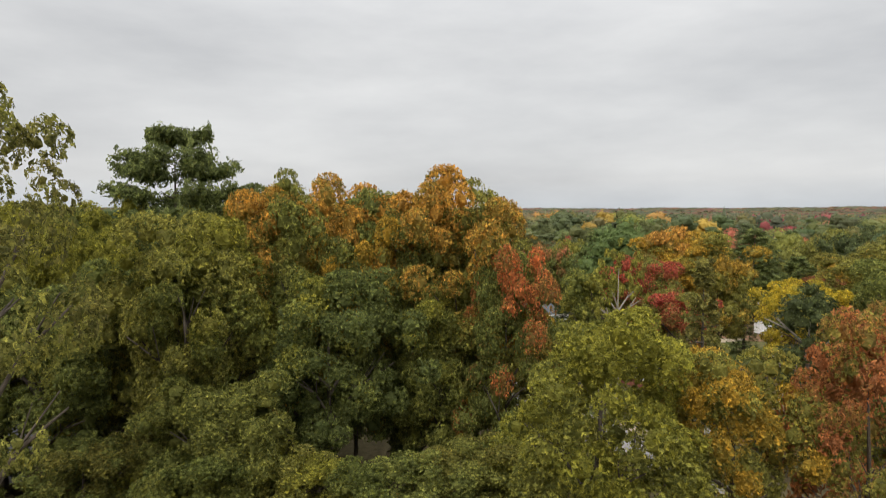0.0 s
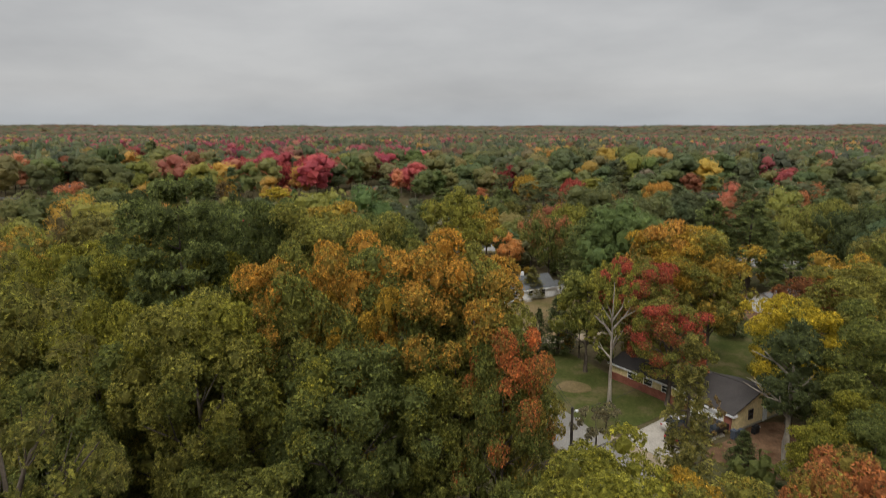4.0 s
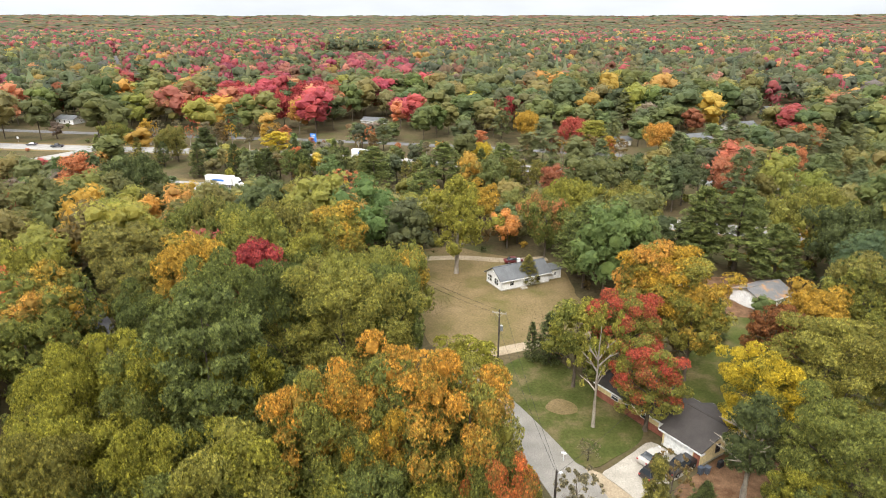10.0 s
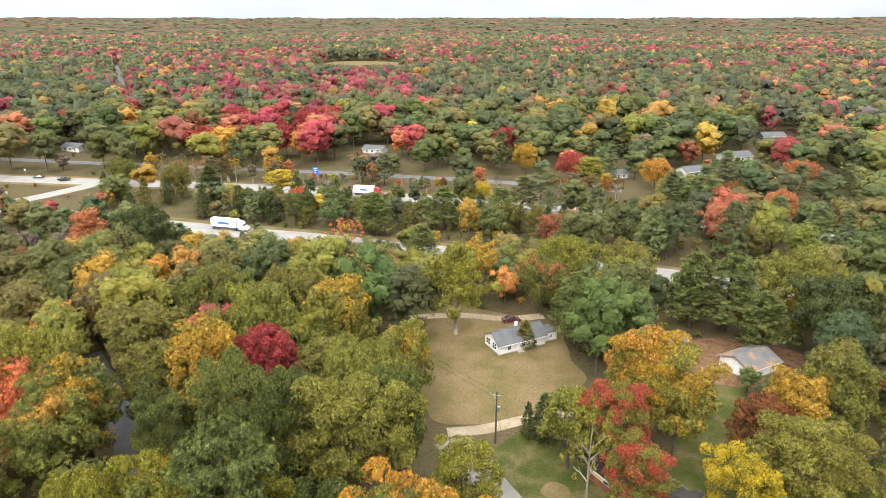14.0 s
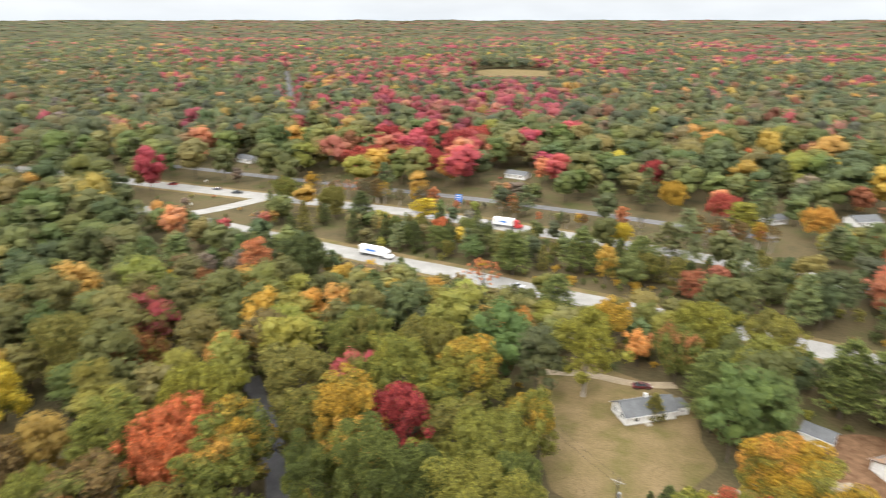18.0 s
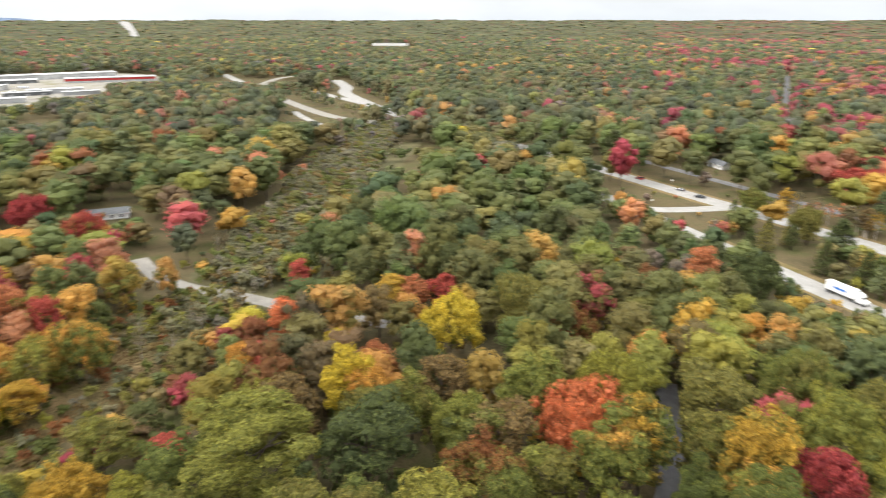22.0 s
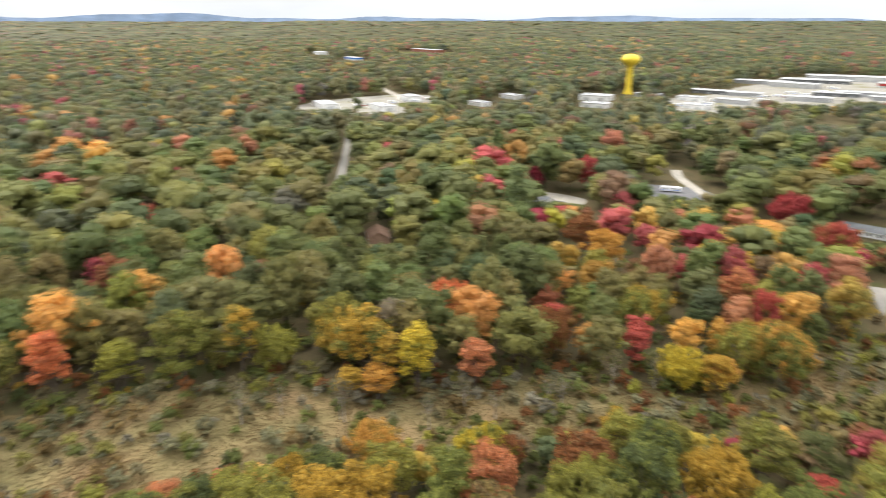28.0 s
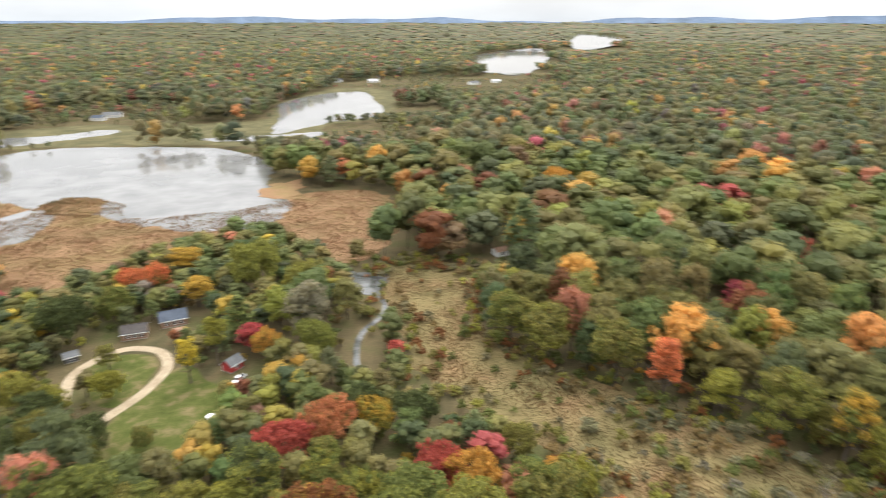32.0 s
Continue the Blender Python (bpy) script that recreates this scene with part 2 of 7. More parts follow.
def cyl_bm(bm, r1, r2, depth, m, seg=12):
    bmesh.ops.create_cone(bm, cap_ends=True, segments=seg, radius1=r1, radius2=r2, depth=depth, matrix=m)
    return bm


def smooth_line(pts, closed=False, step=6):
    """A Catmull-Rom line through the points."""
    p = [np.array(q, float) for q in pts]
    n = len(p)
    out = []
    for i in range(n if closed else n - 1):
        a, b, c, d = (p[(i - 1) % n], p[i], p[(i + 1) % n], p[(i + 2) % n]) if closed else (p[max(i - 1, 0)], p[i], p[i + 1], p[min(i + 2, n - 1)])
        for s in range(step):
            t = s / step
            out.append(0.5 * (2 * b + (c - a) * t + (2 * a - 5 * b + 4 * c - d) * t * t + (3 * b - a - 3 * c + d) * t ** 3))
    if not closed:
        out.append(p[-1])
    return np.array(out)


OPEN_AREAS, OPEN_LINES = [], []


def far_rise(d):
    return 66.0 * np.clip((d - 2200) / 2600, 0, 1) ** 1.6


def sheet(name, pts, z, material, label, category, wobble=1.0, step=8, thick=0.0, keep_clear=True):
    """A patch of ground cover with an uneven edge."""
    line = smooth_line(pts, True, step)
    if keep_clear:
        OPEN_AREAS.append(line)
    edge = [(x + wobble * noise.noise((x * 0.13, y * 0.13, 3)), y + wobble * noise.noise((x * 0.13, y * 0.13, 9))) for x, y in line]
    n = len(edge)
    lift = [float(far_rise(math.hypot(x, y))) + (5.0 if math.hypot(x, y) > 2300 else 0.0) for x, y in edge]
    verts = [(x, y, z + q) for (x, y), q in zip(edge, lift)] + [(x, y, z + q - max(thick, z + 0.3)) for (x, y), q in zip(edge, lift)]
    area = sum(edge[i][0] * edge[(i + 1) % n][1] - edge[(i + 1) % n][0] * edge[i][1] for i in range(n))
    order = list(range(n)) if area > 0 else list(range(n))[::-1]
    faces = [order] + [(i, i + n, (i + 1) % n + n, (i + 1) % n) for i in range(n)]
    return tagged(new(name, mesh_from(name, verts, faces, material)), label, category, kind="structure")


def strip(name, pts, width, z, material, label, category, clear=None, step=8):
    """A road or track along a line, with a rounded crown and edges that fall to the ground."""
    line = smooth_line(pts, False, step)
    OPEN_LINES.append((line, (width / 2 + 1.5) if clear is None else clear))
    d = np.gradient(line, axis=0)
    d /= np.linalg.norm(d, axis=1)[:, None]
    nrm = np.stack([-d[:, 1], d[:, 0]], 1)
    verts, faces = [], []
    for p, q in zip(line, nrm):
        for s, dz in ((-0.56, -0.3), (-0.5, 0.0), (0, 0.06), (0.5, 0.0), (0.56, -0.3)):
            e = s * width * (1 + 0.03 * noise.noise((p[0] * 0.2, p[1] * 0.2, s)))
            verts.append((p[0] + q[0] * e, p[1] + q[1] * e, z + dz))
    for i in range(len(line) - 1):
        for k in range(4):
            a = i * 5 + k
            faces.append((a, a + 5, a + 6, a + 1))
    return tagged(new(name, mesh_from(name, verts, faces, material)), label, category, kind="structure")


# ---- ground: one sheet to the horizon, rising gently far off ----
rings = np.array([0, 40, 90, 160, 260, 400, 600, 900, 1300, 1800, 2400, 3100, 3900, 4850.0])
NA = 96
gv = [(0, 0, 0)]
for r in rings[1:]:
    for k in range(NA):
        a = 2 * math.pi * k / NA
        gv.append((r * math.cos(a), r * math.sin(a), float(far_rise(r))))
gf = [(0, 1 + k, 1 + (k + 1) % NA) for k in range(NA)]
for i in range(len(rings) - 2):
    for k in range(NA):
        a, b = 1 + i * NA + k, 1 + i * NA + (k + 1) % NA
        gf.append((a, a + NA, b + NA, b))
tagged(new("ground", mesh_from("ground", gv, gf, FLOOR)), "brown forest floor under the autumn trees", "ground", kind="structure")

# streets and drives round the houses
strip("road_1", [(25.5, 45), (22.4, 52), (18.6, 60.5), (15.5, 70), (11.5, 79.5), (6.5, 89.5), (1.6, 98.5)], 6.6, 0.05, ASPHALT,
      "worn pale grey asphalt street between trees", "road", 4.5)
strip("track_1", [(1.0, 100.5), (8, 101.6), (15.4, 104.4), (24, 107), (38, 113), (56, 119)], 2.8, 0.06, SAND, "sandy two-rut track crossing the grass", "track", 2.0)
strip("track_2", [(-9, 149), (4, 150.5), (16, 148.5), (26, 150)], 3.0, 0.06, SAND, "sandy drive behind the white house", "track", 2.5)
strip("road_2", [(-38, 52), (-43, 66), (-48.5, 82), (-56, 97), (-66, 112), (-80, 130)], 4.8, 0.05, DARK_ASPHALT, "dark asphalt street under the trees", "road", 0.4)
sheet("driveway_1", [(20.9, 69.3), (22.3, 70.5), (26.2, 73.7), (28.6, 75.8), (30.0, 75.6), (31.6, 73.2), (33.2, 70.6), (32.2, 69.6), (28.6, 67.2), (25.2, 65.2), (24.0, 64.6), (23.3, 65.6), (22.0, 67.6)], 0.1, CONCRETE, "pale concrete driveway in front of the garage", "driveway", 0.05, 2)
sheet("verge_1", [(17, 70), (21, 69), (24.5, 64), (21.5, 61.5)], 0.04, SAND, "sandy verge between drive and street", "verge", 0.6)
sheet("lawn_1", [(12.5, 84), (17, 72.5), (21, 70.5), (28.5, 77.5), (27, 84), (23.5, 92), (20, 99), (13, 100), (9, 93)], 0.06, LAWN, "mown green lawn with bare brown patches", "lawn", 1.0)
sheet("bare_patch_1", [(15.8, 84.5), (18, 87), (20.6, 85.5), (20.2, 83.3), (17.6, 82.8)], 0.08, DRY_GRASS, "worn bare patch in the green lawn", "lawn", 0.8)
sheet("lawn_2", [(-4, 110), (1.5, 102.5), (9, 103), (15.5, 106), (24, 110), (30, 119), (29, 131), (27, 143), (14, 152), (2, 158), (-9, 154), (-7, 138), (-5, 124)],
      0.05, DRY_GRASS, "dry tan grass round the white house", "lawn", 1.5)
sheet("lawn_3", [(38, 82), (46, 80), (56, 98), (62, 116), (52, 120), (45, 106), (40, 94)], 0.05, LAWN, "shaded lawn behind the yellow house", "lawn", 1.5)
sheet("yard_1", [(32.5, 68.5), (40, 73.5), (46, 70), (42, 62), (33, 61), (29, 65)], 0.05, LITTER, "yard covered with fallen brown leaves", "yard", 1.0)
sheet("yard_2", [(52, 122), (60, 116), (76, 118), (82, 128), (72, 136), (58, 136)], 0.085, LITTER, "leaf-strewn yard round the white garage", "yard", 1.0)

# the two carriageways and the frontage road
strip("verge_2", [(-135, 238), (-105, 230), (-70, 220), (-20, 206), (30, 190), (75, 175), (130, 155)], 16, 0.02, DRY_GRASS, "mown dry verge along the highway", "verge", 0.5)
strip("verge_3", [(-240, 308), (-220, 304), (-160, 295), (-83, 284), (-28, 270), (40, 250)], 18, 0.02, DRY_GRASS, "mown dry verge along the far carriageway", "verge", 0.5)
HW = "pale concrete highway carriageway with narrow shoulders"
strip("highway_1", [(-330, 292), (-300, 285), (-190, 255), (-105, 229), (-70, 219), (-43, 212), (-18, 204), (7, 197), (34, 189), (70, 177), (130, 155), (240, 110)], 10.5, 0.08, HIGHWAY, HW, "highway", 5.5)
strip("highway_2", [(-300, 318), (-220, 304), (-160, 295), (-83, 284), (-28, 270), (40, 250), (140, 215), (300, 160)], 11.5, 0.08, HIGHWAY, HW, "highway", 6.5)
strip("highway_3", [(-560, 346), (-440, 318), (-330, 292)], 10.5, 0.08, HIGHWAY, HW, "highway", 0.5)
strip("highway_4", [(-900, 470), (-796, 431), (-740, 398), (-670, 375), (-570, 349)], 15, 0.3, HIGHWAY, HW, "highway", 13)
strip("highway_5", [(-780, 372), (-560, 352), (-400, 330), (-300, 318)], 11.5, 0.08, HIGHWAY, HW, "highway", 0.5)
strip("road_3", [(-260, 352), (-160, 333), (-62, 316), (-10, 304), (15, 298), (80, 278)], 6.5, 0.06, DARK_ASPHALT, "grey frontage road beside the highway", "road", 6)
strip("ramp_1", [(-160, 291), (-168, 276), (-178, 262), (-190, 256)], 8.5, 0.07, HIGHWAY, "pale crossover between the two carriageways", "road", 6)
strip("road_4", [(-235, 510), (-255, 543), (-283, 592), (-347, 720), (-430, 890), (-535, 1100)], 6.5, 0.06, DARK_ASPHALT, "long straight road through the red maples", "road", 3)
strip("road_5", [(-255, 45), (-233, 46), (-216, 51.5), (-202, 60.5), (-187, 68.8), (-170, 78), (-150, 92)], 6.0, 0.06, ASPHALT, "pale narrow road beside the thicket", "road", 6)
strip("road_6", [(-490, -335), (-416, -288), (-340, -240), (-286, -207), (-240, -180)], 5.0, 0.06, ASPHALT, "pale street running through the oak wood", "road", 0.2)
strip("road_7", [(-420, -45), (-402, -41), (-380, -31), (-360, -22), (-335, -15)], 6, 0.06, CONCRETE, "pale concrete drive by the parked motorhome", "driveway", 6)
sheet("highway_6", [(-2950, 632), (-3600, 755), (-4500, 905), (-4500, 960), (-3600, 790), (-2950, 656)], 8.0, HIGHWAY, "far pale stretch of the highway towards the horizon", "highway", 2)
strip("road_8", [(-1110, 372), (-1000, 352), (-890, 332)], 12, 0.3, HIGHWAY, "pale far stretch of the frontage road", "road", 9)
strip("road_9", [(-610, 270), (-555, 258), (-490, 250)], 7, 0.1, HIGHWAY, "pale far end of a side street", "road", 6)

# ---- marsh, stream and lake ----
sheet("marsh_1", [(-8, -255), (-30, -262), (-50, -245), (-40, -205), (-45, -178), (-70, -153), (-100, -122), (-118, -92), (-138, -56), (-152, -18), (-176, 12), (-205, 40),
                  (-190, 48), (-165, 32), (-140, 2), (-118, -34), (-92, -68), (-66, -94), (-42, -128), (-18, -164), (-10, -200)],
      0.05, MARSH, "tan marsh grass with rusty patches", "marsh", 4)
sheet("thicket_ground", [(-205, 40), (-240, 70), (-275, 95), (-330, 140), (-390, 240), (-400, 280), (-360, 240), (-300, 190), (-240, 150), (-200, 95), (-178, 45)],
      0.04, WET, "grey-green wet ground of the alder thicket", "marsh", 5, keep_clear=False)
sheet("reed_bed_1", [(165, -290), (130, -230), (100, -262), (75, -290), (50, -310), (20, -270), (-4, -270), (-22, -330), (-10, -385), (30, -390), (60, -360), (120, -345), (138, -380), (174, -388), (184, -350), (230, -330), (260, -300)],
      0.06, REED, "rust-brown reed bed on the lake shore", "marsh", 4)
sheet("reed_bed_2", [(290, -566), (330, -650), (292, -678), (250, -694), (204, -666), (160, -682), (96, -710), (93, -854), (57, -971), (26, -1033), (-46, -990), (-46, -790), (-16, -691), (30, -658), (30, -536), (75, -538), (110, -557), (180, -566), (250, -568)],
      0.06, WET, "rust-brown reed belts across the lake", "marsh", 6)
sheet("lake_1", [(300, -520), (246, -560), (175, -558), (120, -546), (81, -510), (62, -463), (56, -400), (40, -364), (48, -324), (65, -320), (90, -320), (115, -336), (125, -340), (148, -363), (165, -369), (160, -339), (162, -310), (200, -300), (300, -330), (400, -400), (400, -490)],
      0.12, WATER, "calm lake reflecting the white sky", "lake", 5)
sheet("lake_2", [(93, -848), (42, -954), (-9, -970), (-22, -876), (-26, -733), (32, -673), (76, -610), (82, -712)], 0.12, WATER, "second open pool of the lake", "lake", 6)
sheet("lake_3", [(293, -571), (320, -610), (272, -629), (238, -657), (223, -635), (259, -596)], 0.12, WATER, "shallow arm of the lake among reeds", "lake", 6)
sheet("channel_1", [(142, -592), (89, -573), (38, -592), (30, -618), (79, -606)], 0.11, WATER, "narrow channel winding through the dark reeds", "lake", 5)
sheet("lake_4", [(-251, -1326), (-278, -1576), (-379, -1993), (-511, -2201), (-628, -2219), (-635, -2066), (-504, -1710), (-417, -1438), (-309, -1232), (-273, -1265)],
      1.5, WATER, "far lake between wooded shores", "lake", 15)
sheet("lake_5", [(-753, -2250), (-931, -2835), (-1169, -3382), (-1232, -3022), (-1005, -2494), (-791, -2165)], 1.5, WATER, "farther bay of the lake beyond a wooded point", "lake", 15)
sheet("pond_1", [(11, -249), (1, -253), (-10.5, -249), (-8, -238), (-2, -228), (6.5, -237)], 0.11, STREAM, "dark still pool where the stream leaves the marsh", "pond", 1.5)
strip("stream_1", [(8, -262), (1, -243), (-6, -226), (-6.5, -212), (1.5, -197), (3.6, -181), (2, -168)], 2.0, 0.12, STREAM, "narrow winding stream in the marsh", "stream", 1.2)
sheet("lawn_4", [(40, -163), (38, -146), (50, -128), (70, -124), (95, -126), (92, -140), (72, -146), (66, -160), (62, -176), (54, -182), (46, -172)], 0.05, LAWN, "mown green lawn beside the drive", "lawn", 1.5)
sheet("lawn_5", [(66, -164), (64, -182), (68, -190), (78, -191), (84, -184), (80, -172), (72, -162)], 0.06, LAWN, "round lawn inside the looped drive", "lawn", 0.8)
strip("drive_2", [(74, -150), (68, -159), (63, -169), (60.5, -182), (65.5, -192.5), (76, -195.5), (83, -190), (87, -180), (84, -166)], 3.2, 0.1, SAND, "sandy looped drive round a lawn", "driveway", 3.5)
sheet("reed_island_1", [(150, -356), (142, -372), (152, -390), (172, -392), (178, -372), (166, -358)], 0.25, REED, "brown reed island in the lake", "reeds", 9)
sheet("reed_island_2", [(196, -352), (188, -372), (206, -388), (236, -376), (230, -356)], 0.25, REED, "brown reed island in the lake", "reeds", 9)
sheet("reed_island_3", [(44, -372), (34, -400), (40, -420), (56, -410), (60, -388)], 0.25, REED, "brown reed fringe along the shore", "reeds", 9)

# ---- buildings ----
PADS = [(165, -378, 24)]
# clearings: x, y and half width of the open or scrubby ground that lies before each of these places
CLEARINGS = [(-852, -160, 14), (-1190, 135, 90), (-1085, 195, 60), (-1040, 30, 40), (-950, 105, 30), (-865, 42, 25), (-805, -35, 22), (-740, -66, 18), (-770, -180, 22), (-705, -165, 18)]
CLEARINGS += [(-740, -274, 18), (-662, -282, 15), (-575, -425, 24), (-585, -360, 20), (-668, -372, 20), (-1310, -880, 34), (-1720, -900, 70), (-1480, -1100, 30)]
CLEARINGS += [(-362, -40, 9), (-385, -33, 14), (-322, 47, 9), (-322, -92, 10), (-221, -140, 5), (-61, -266, 4), (66, -214, 9), (77, -204, 8), (40, -178, 5), (90, -190, 5)]
CLEARINGS += [(122, 309, 8), (158, 344, 11), (208, 407, 9), (-38, 366, 10), (-212, 372, 7), (17, 135, 10), (68, 123, 7), (54, 132, 5), (262, -745, 10), (268, -722, 8), (-30, -1120, 60), (-210, -1070, 50)]
CLEARINGS += [(-190, 300, 28), (-165, 270, 14), (-83, 284, 6), (-30, 270, 5), (-62, 316, 9), (-10, 304, 8), (-95, 226, 7), (-72, 220, 11), (-48, 213, 8), (-25, 206, 7), (0, 199, 7), (70, 178, 6)]
CLEARINGS += [(0, -780, 95), (40, -640, 60), (270, -620, 35), (-330, -1320, 60), (-430, -1700, 90), (-860, -2350, 110), (-250, -1200, 60), (-640, 365, 24), (-740, 400, 20), (-560, 290, 16), (-640, 292, 12), (-950, 400, 25), (-205, 58, 5)]
CLEARINGS += [(-906, -66, 26), (-894, -27, 24), (-939, 74, 28), (-912, 128, 24), (-814, -80, 18), (-1079, -10, 40), (-1135, 60, 50), (-690, 60, 16)]
CLEARINGS += [(-190, 66, 8), (-197, 61, 8), (-206, 56, 6)]
CLEARINGS += [(-324, -232, 5), (-358, -252, 5)]
CLEARINGS += [(-130, 1100, 58), (-395, 250, 30), (-350, 200, 30)]
CLEARINGS += [(-125, -35, 10), (-105, -62, 10), (-88, -85, 10), (-140, -8, 10), (-152, 8, 10), (-165, 22, 9), (-185, 42, 9), (-240, 80, 14), (-285, 118, 16), (-330, 165, 18)]
CLEARINGS += [(-1000, 352, 40), (-555, 258, 22), (-1980, 1252, 70)]
CLEARINGS += [(-45, -128, 9), (-62, -108, 9), (-30, -148, 8), (-22, -165, 8), (-76, -95, 9)]
CLEARINGS += [(-6, -226, 7), (1, -200, 6), (3, -181, 5)]
LOW_GROWTH = [(-640, 335, 70, 9), (-700, 350, 60, 9), (-150, -1020, 190, 7), (-20, -560, 60, 9), (260, -740, 90, 10), (60, -260, 62, 11), (115, -235, 50, 10), (10, -150, 40, 11), (75, -170, 40, 9), (-60, 188, 26, 12), (10, 172, 30, 13), (-110, 215, 24, 14), (-75, 250, 22, 13), (-25, 238, 22, 12)]


def gable_wall(L, W, h, rise):
    """Outer walls with gable ends, 0.2 m thick, length along x, width along y."""
    bm = bmesh.new()
    prof = [(-W / 2, 0), (W / 2, 0), (W / 2, h), (0, h + rise), (-W / 2, h)]
    a = [bm.verts.new((-L / 2, y, z)) for y, z in prof]
    b = [bm.verts.new((L / 2, y, z)) for y, z in prof]
    bm.faces.new(a[::-1])
    bm.faces.new(b)
    for i in (0, 1, 2, 3, 4):
        j = (i + 1) % 5
        bm.faces.new((a[i], a[j], b[j], b[i]))
    bmesh.ops.recalc_face_normals(bm, faces=bm.faces)
    return bm


def roof_slab(L, W, h, rise, side, over=0.45, thick=0.16):
    """One slope of a gable roof. side: -1 or 1 along y."""
    bm = bmesh.new()
    s = rise / (W / 2)
    e = W / 2 + over
    ye, ze = side * e, h - s * over + 0.03
    pts = [(0, h + rise + 0.03), (ye, ze), (ye, ze + thick), (0, h + rise + 0.03 + thick * 1.05)]
    a = [bm.verts.new((-L / 2 - over, y, z)) for y, z in pts]
    b = [bm.verts.new((L / 2 + over, y, z)) for y, z in pts]
    bm.faces.new(a)
    bm.faces.new(b[::-1])
    for i in range(4):
        j = (i + 1) % 4
        bm.faces.new((a[i], b[i], b[j], a[j]))
    bmesh.ops.recalc_face_normals(bm, faces=bm.faces)
    return bm


def window_on(parent, face, u, z, w, h, L, W, frame_mat=None):
    """A framed window on one wall: face '+x', '-x', '+y' or '-y', u along it, z its sill."""
    fm = frame_mat or WHITE
    ax, sg = face[1], 1 if face[0] == "+" else -1
    d = (L / 2 if ax == "x" else W / 2) * sg

    def dims(u0, u1, z0, z1, o0, o1):
        lo, hi = sorted((d + sg * o0, d + sg * o1))
        return (lo, hi, u0, u1, z0, z1) if ax == "x" else (u0, u1, lo, hi, z0, z1)
    bm = bmesh.new()
    t = 0.09
    for q in ((u - w / 2 - t, u - w / 2, z - t, z + h + t), (u + w / 2, u + w / 2 + t, z - t, z + h + t), (u - w / 2, u + w / 2, z + h, z + h + t), (u - w / 2, u + w / 2, z - t, z), (u - w / 2, u + w / 2, z + h / 2 - 0.03, z + h / 2 + 0.03)):
        box_bm(bm, *dims(*q, -0.05, 0.05))
    win = part("window", bm, fm, parent)
    box("pane", dims(u - w / 2, u + w / 2, z, z + h, -0.04, 0.015), WINDOW, win)
    return win


def panel_door(parent, face, u, w, h, L, W, material, name="door", rows=4):
    """A door of ribbed panels on one wall."""
    ax, sg = face[1], 1 if face[0] == "+" else -1
    d = (L / 2 if ax == "x" else W / 2) * sg
    bm = bmesh.new()
    for k in range(rows):
        z0, z1 = h * k / rows + 0.015, h * (k + 1) / rows - 0.015
        lo, hi = sorted((d - sg * 0.05, d + sg * 0.06))
        box_bm(bm, *((lo, hi, u - w / 2, u + w / 2, z0, z1) if ax == "x" else (u - w / 2, u + w / 2, lo, hi, z0, z1)))
    return part(name, bm, material, parent)


def house(name, label, x, y, rz, L, W, h, rise, wall, roof, category="house", pad=None, over=0.45, foot=None):
    t = root(name, x, y, 0, rz, label, category)
    part("wall", gable_wall(L, W, h, rise), wall, t)
    for s in (-1, 1):
        part("roof_slope", roof_slab(L, W, h, rise, s, over), roof, t)
        sl = rise / (W / 2)
        yy = s * (W / 2 + over)
        box("fascia", (-L / 2 - over - 0.02, L / 2 + over + 0.02, min(yy, yy + s * 0.06), max(yy, yy + s * 0.06), h - sl * over - 0.08, h - sl * over + 0.16), WHITE, t)
    box("ridge_cap", (-L / 2 - over, L / 2 + over, -0.16, 0.16, h + rise + 0.16, h + rise + 0.24), roof, t)
    box("foundation", (-L / 2 - 0.03, L / 2 + 0.03, -W / 2 - 0.03, W / 2 + 0.03, -0.3, 0.25), CONCRETE, t)
    PADS.append((x, y, (pad or max(L, W) / 2)))
    return t


def at(x, y, rz, u, v):
    c, s = math.cos(radians(rz)), math.sin(radians(rz))
    return x + u * c - v * s, y + u * s + v * c


# yellow ranch house with its garage wing; x runs from the garage end along the ridge
HX, HY, HR = 33.9, 70.6, 122.4
gx, gy = at(HX, HY, HR, 3.0, -5.4)
ranch = house("ranch_house", "yellow-sided ranch house with dark shingles and a white garage door", gx, gy, HR, 6.0, 10.8, 2.5, 1.75, CREAM, SHINGLE, pad=8)
panel_door(ranch, "+y", 0.35, 4.6, 2.15, 6.0, 10.8, WHITE, "garage_door", 4)
box("brick_pier", (-3.03, -2.1, 5.36, 5.46, 0.02, 2.35), BRICK, ranch)
window_on(ranch, "-x", 1.6, 1.0, 0.8, 1.1, 6.0, 10.8, SHINGLE)
panel_door(ranch, "-x", -1.4, 0.95, 2.05, 6.0, 10.8, WHITE, "door", 2)
window_on(ranch, "-x", -3.6, 1.0, 0.9, 1.1, 6.0, 10.8)
box("bargeboard", (-3.5, -3.46, 5.0, 5.86, 2.2, 2.5), WHITE, ranch)
wx, wy = at(HX, HY, HR, 12.9, -5.4)
wing = house("house_wing", "low brick and yellow wing of the ranch house", wx, wy, HR, 13.6, 8.2, 2.5, 1.2, CREAM, SHINGLE, pad=7)
box("brick_base", (-6.8, 6.8, 4.1, 4.18, 0.02, 1.15), BRICK, wing)
for u in (-2.6, 0.4, 3.2):
    window_on(wing, "+y", u, 1.2, 1.3, 1.0, 13.6, 8.2)
panel_door(wing, "+y", -5.6, 0.95, 2.05, 13.6, 8.2, WHITE, "front_door", 2)
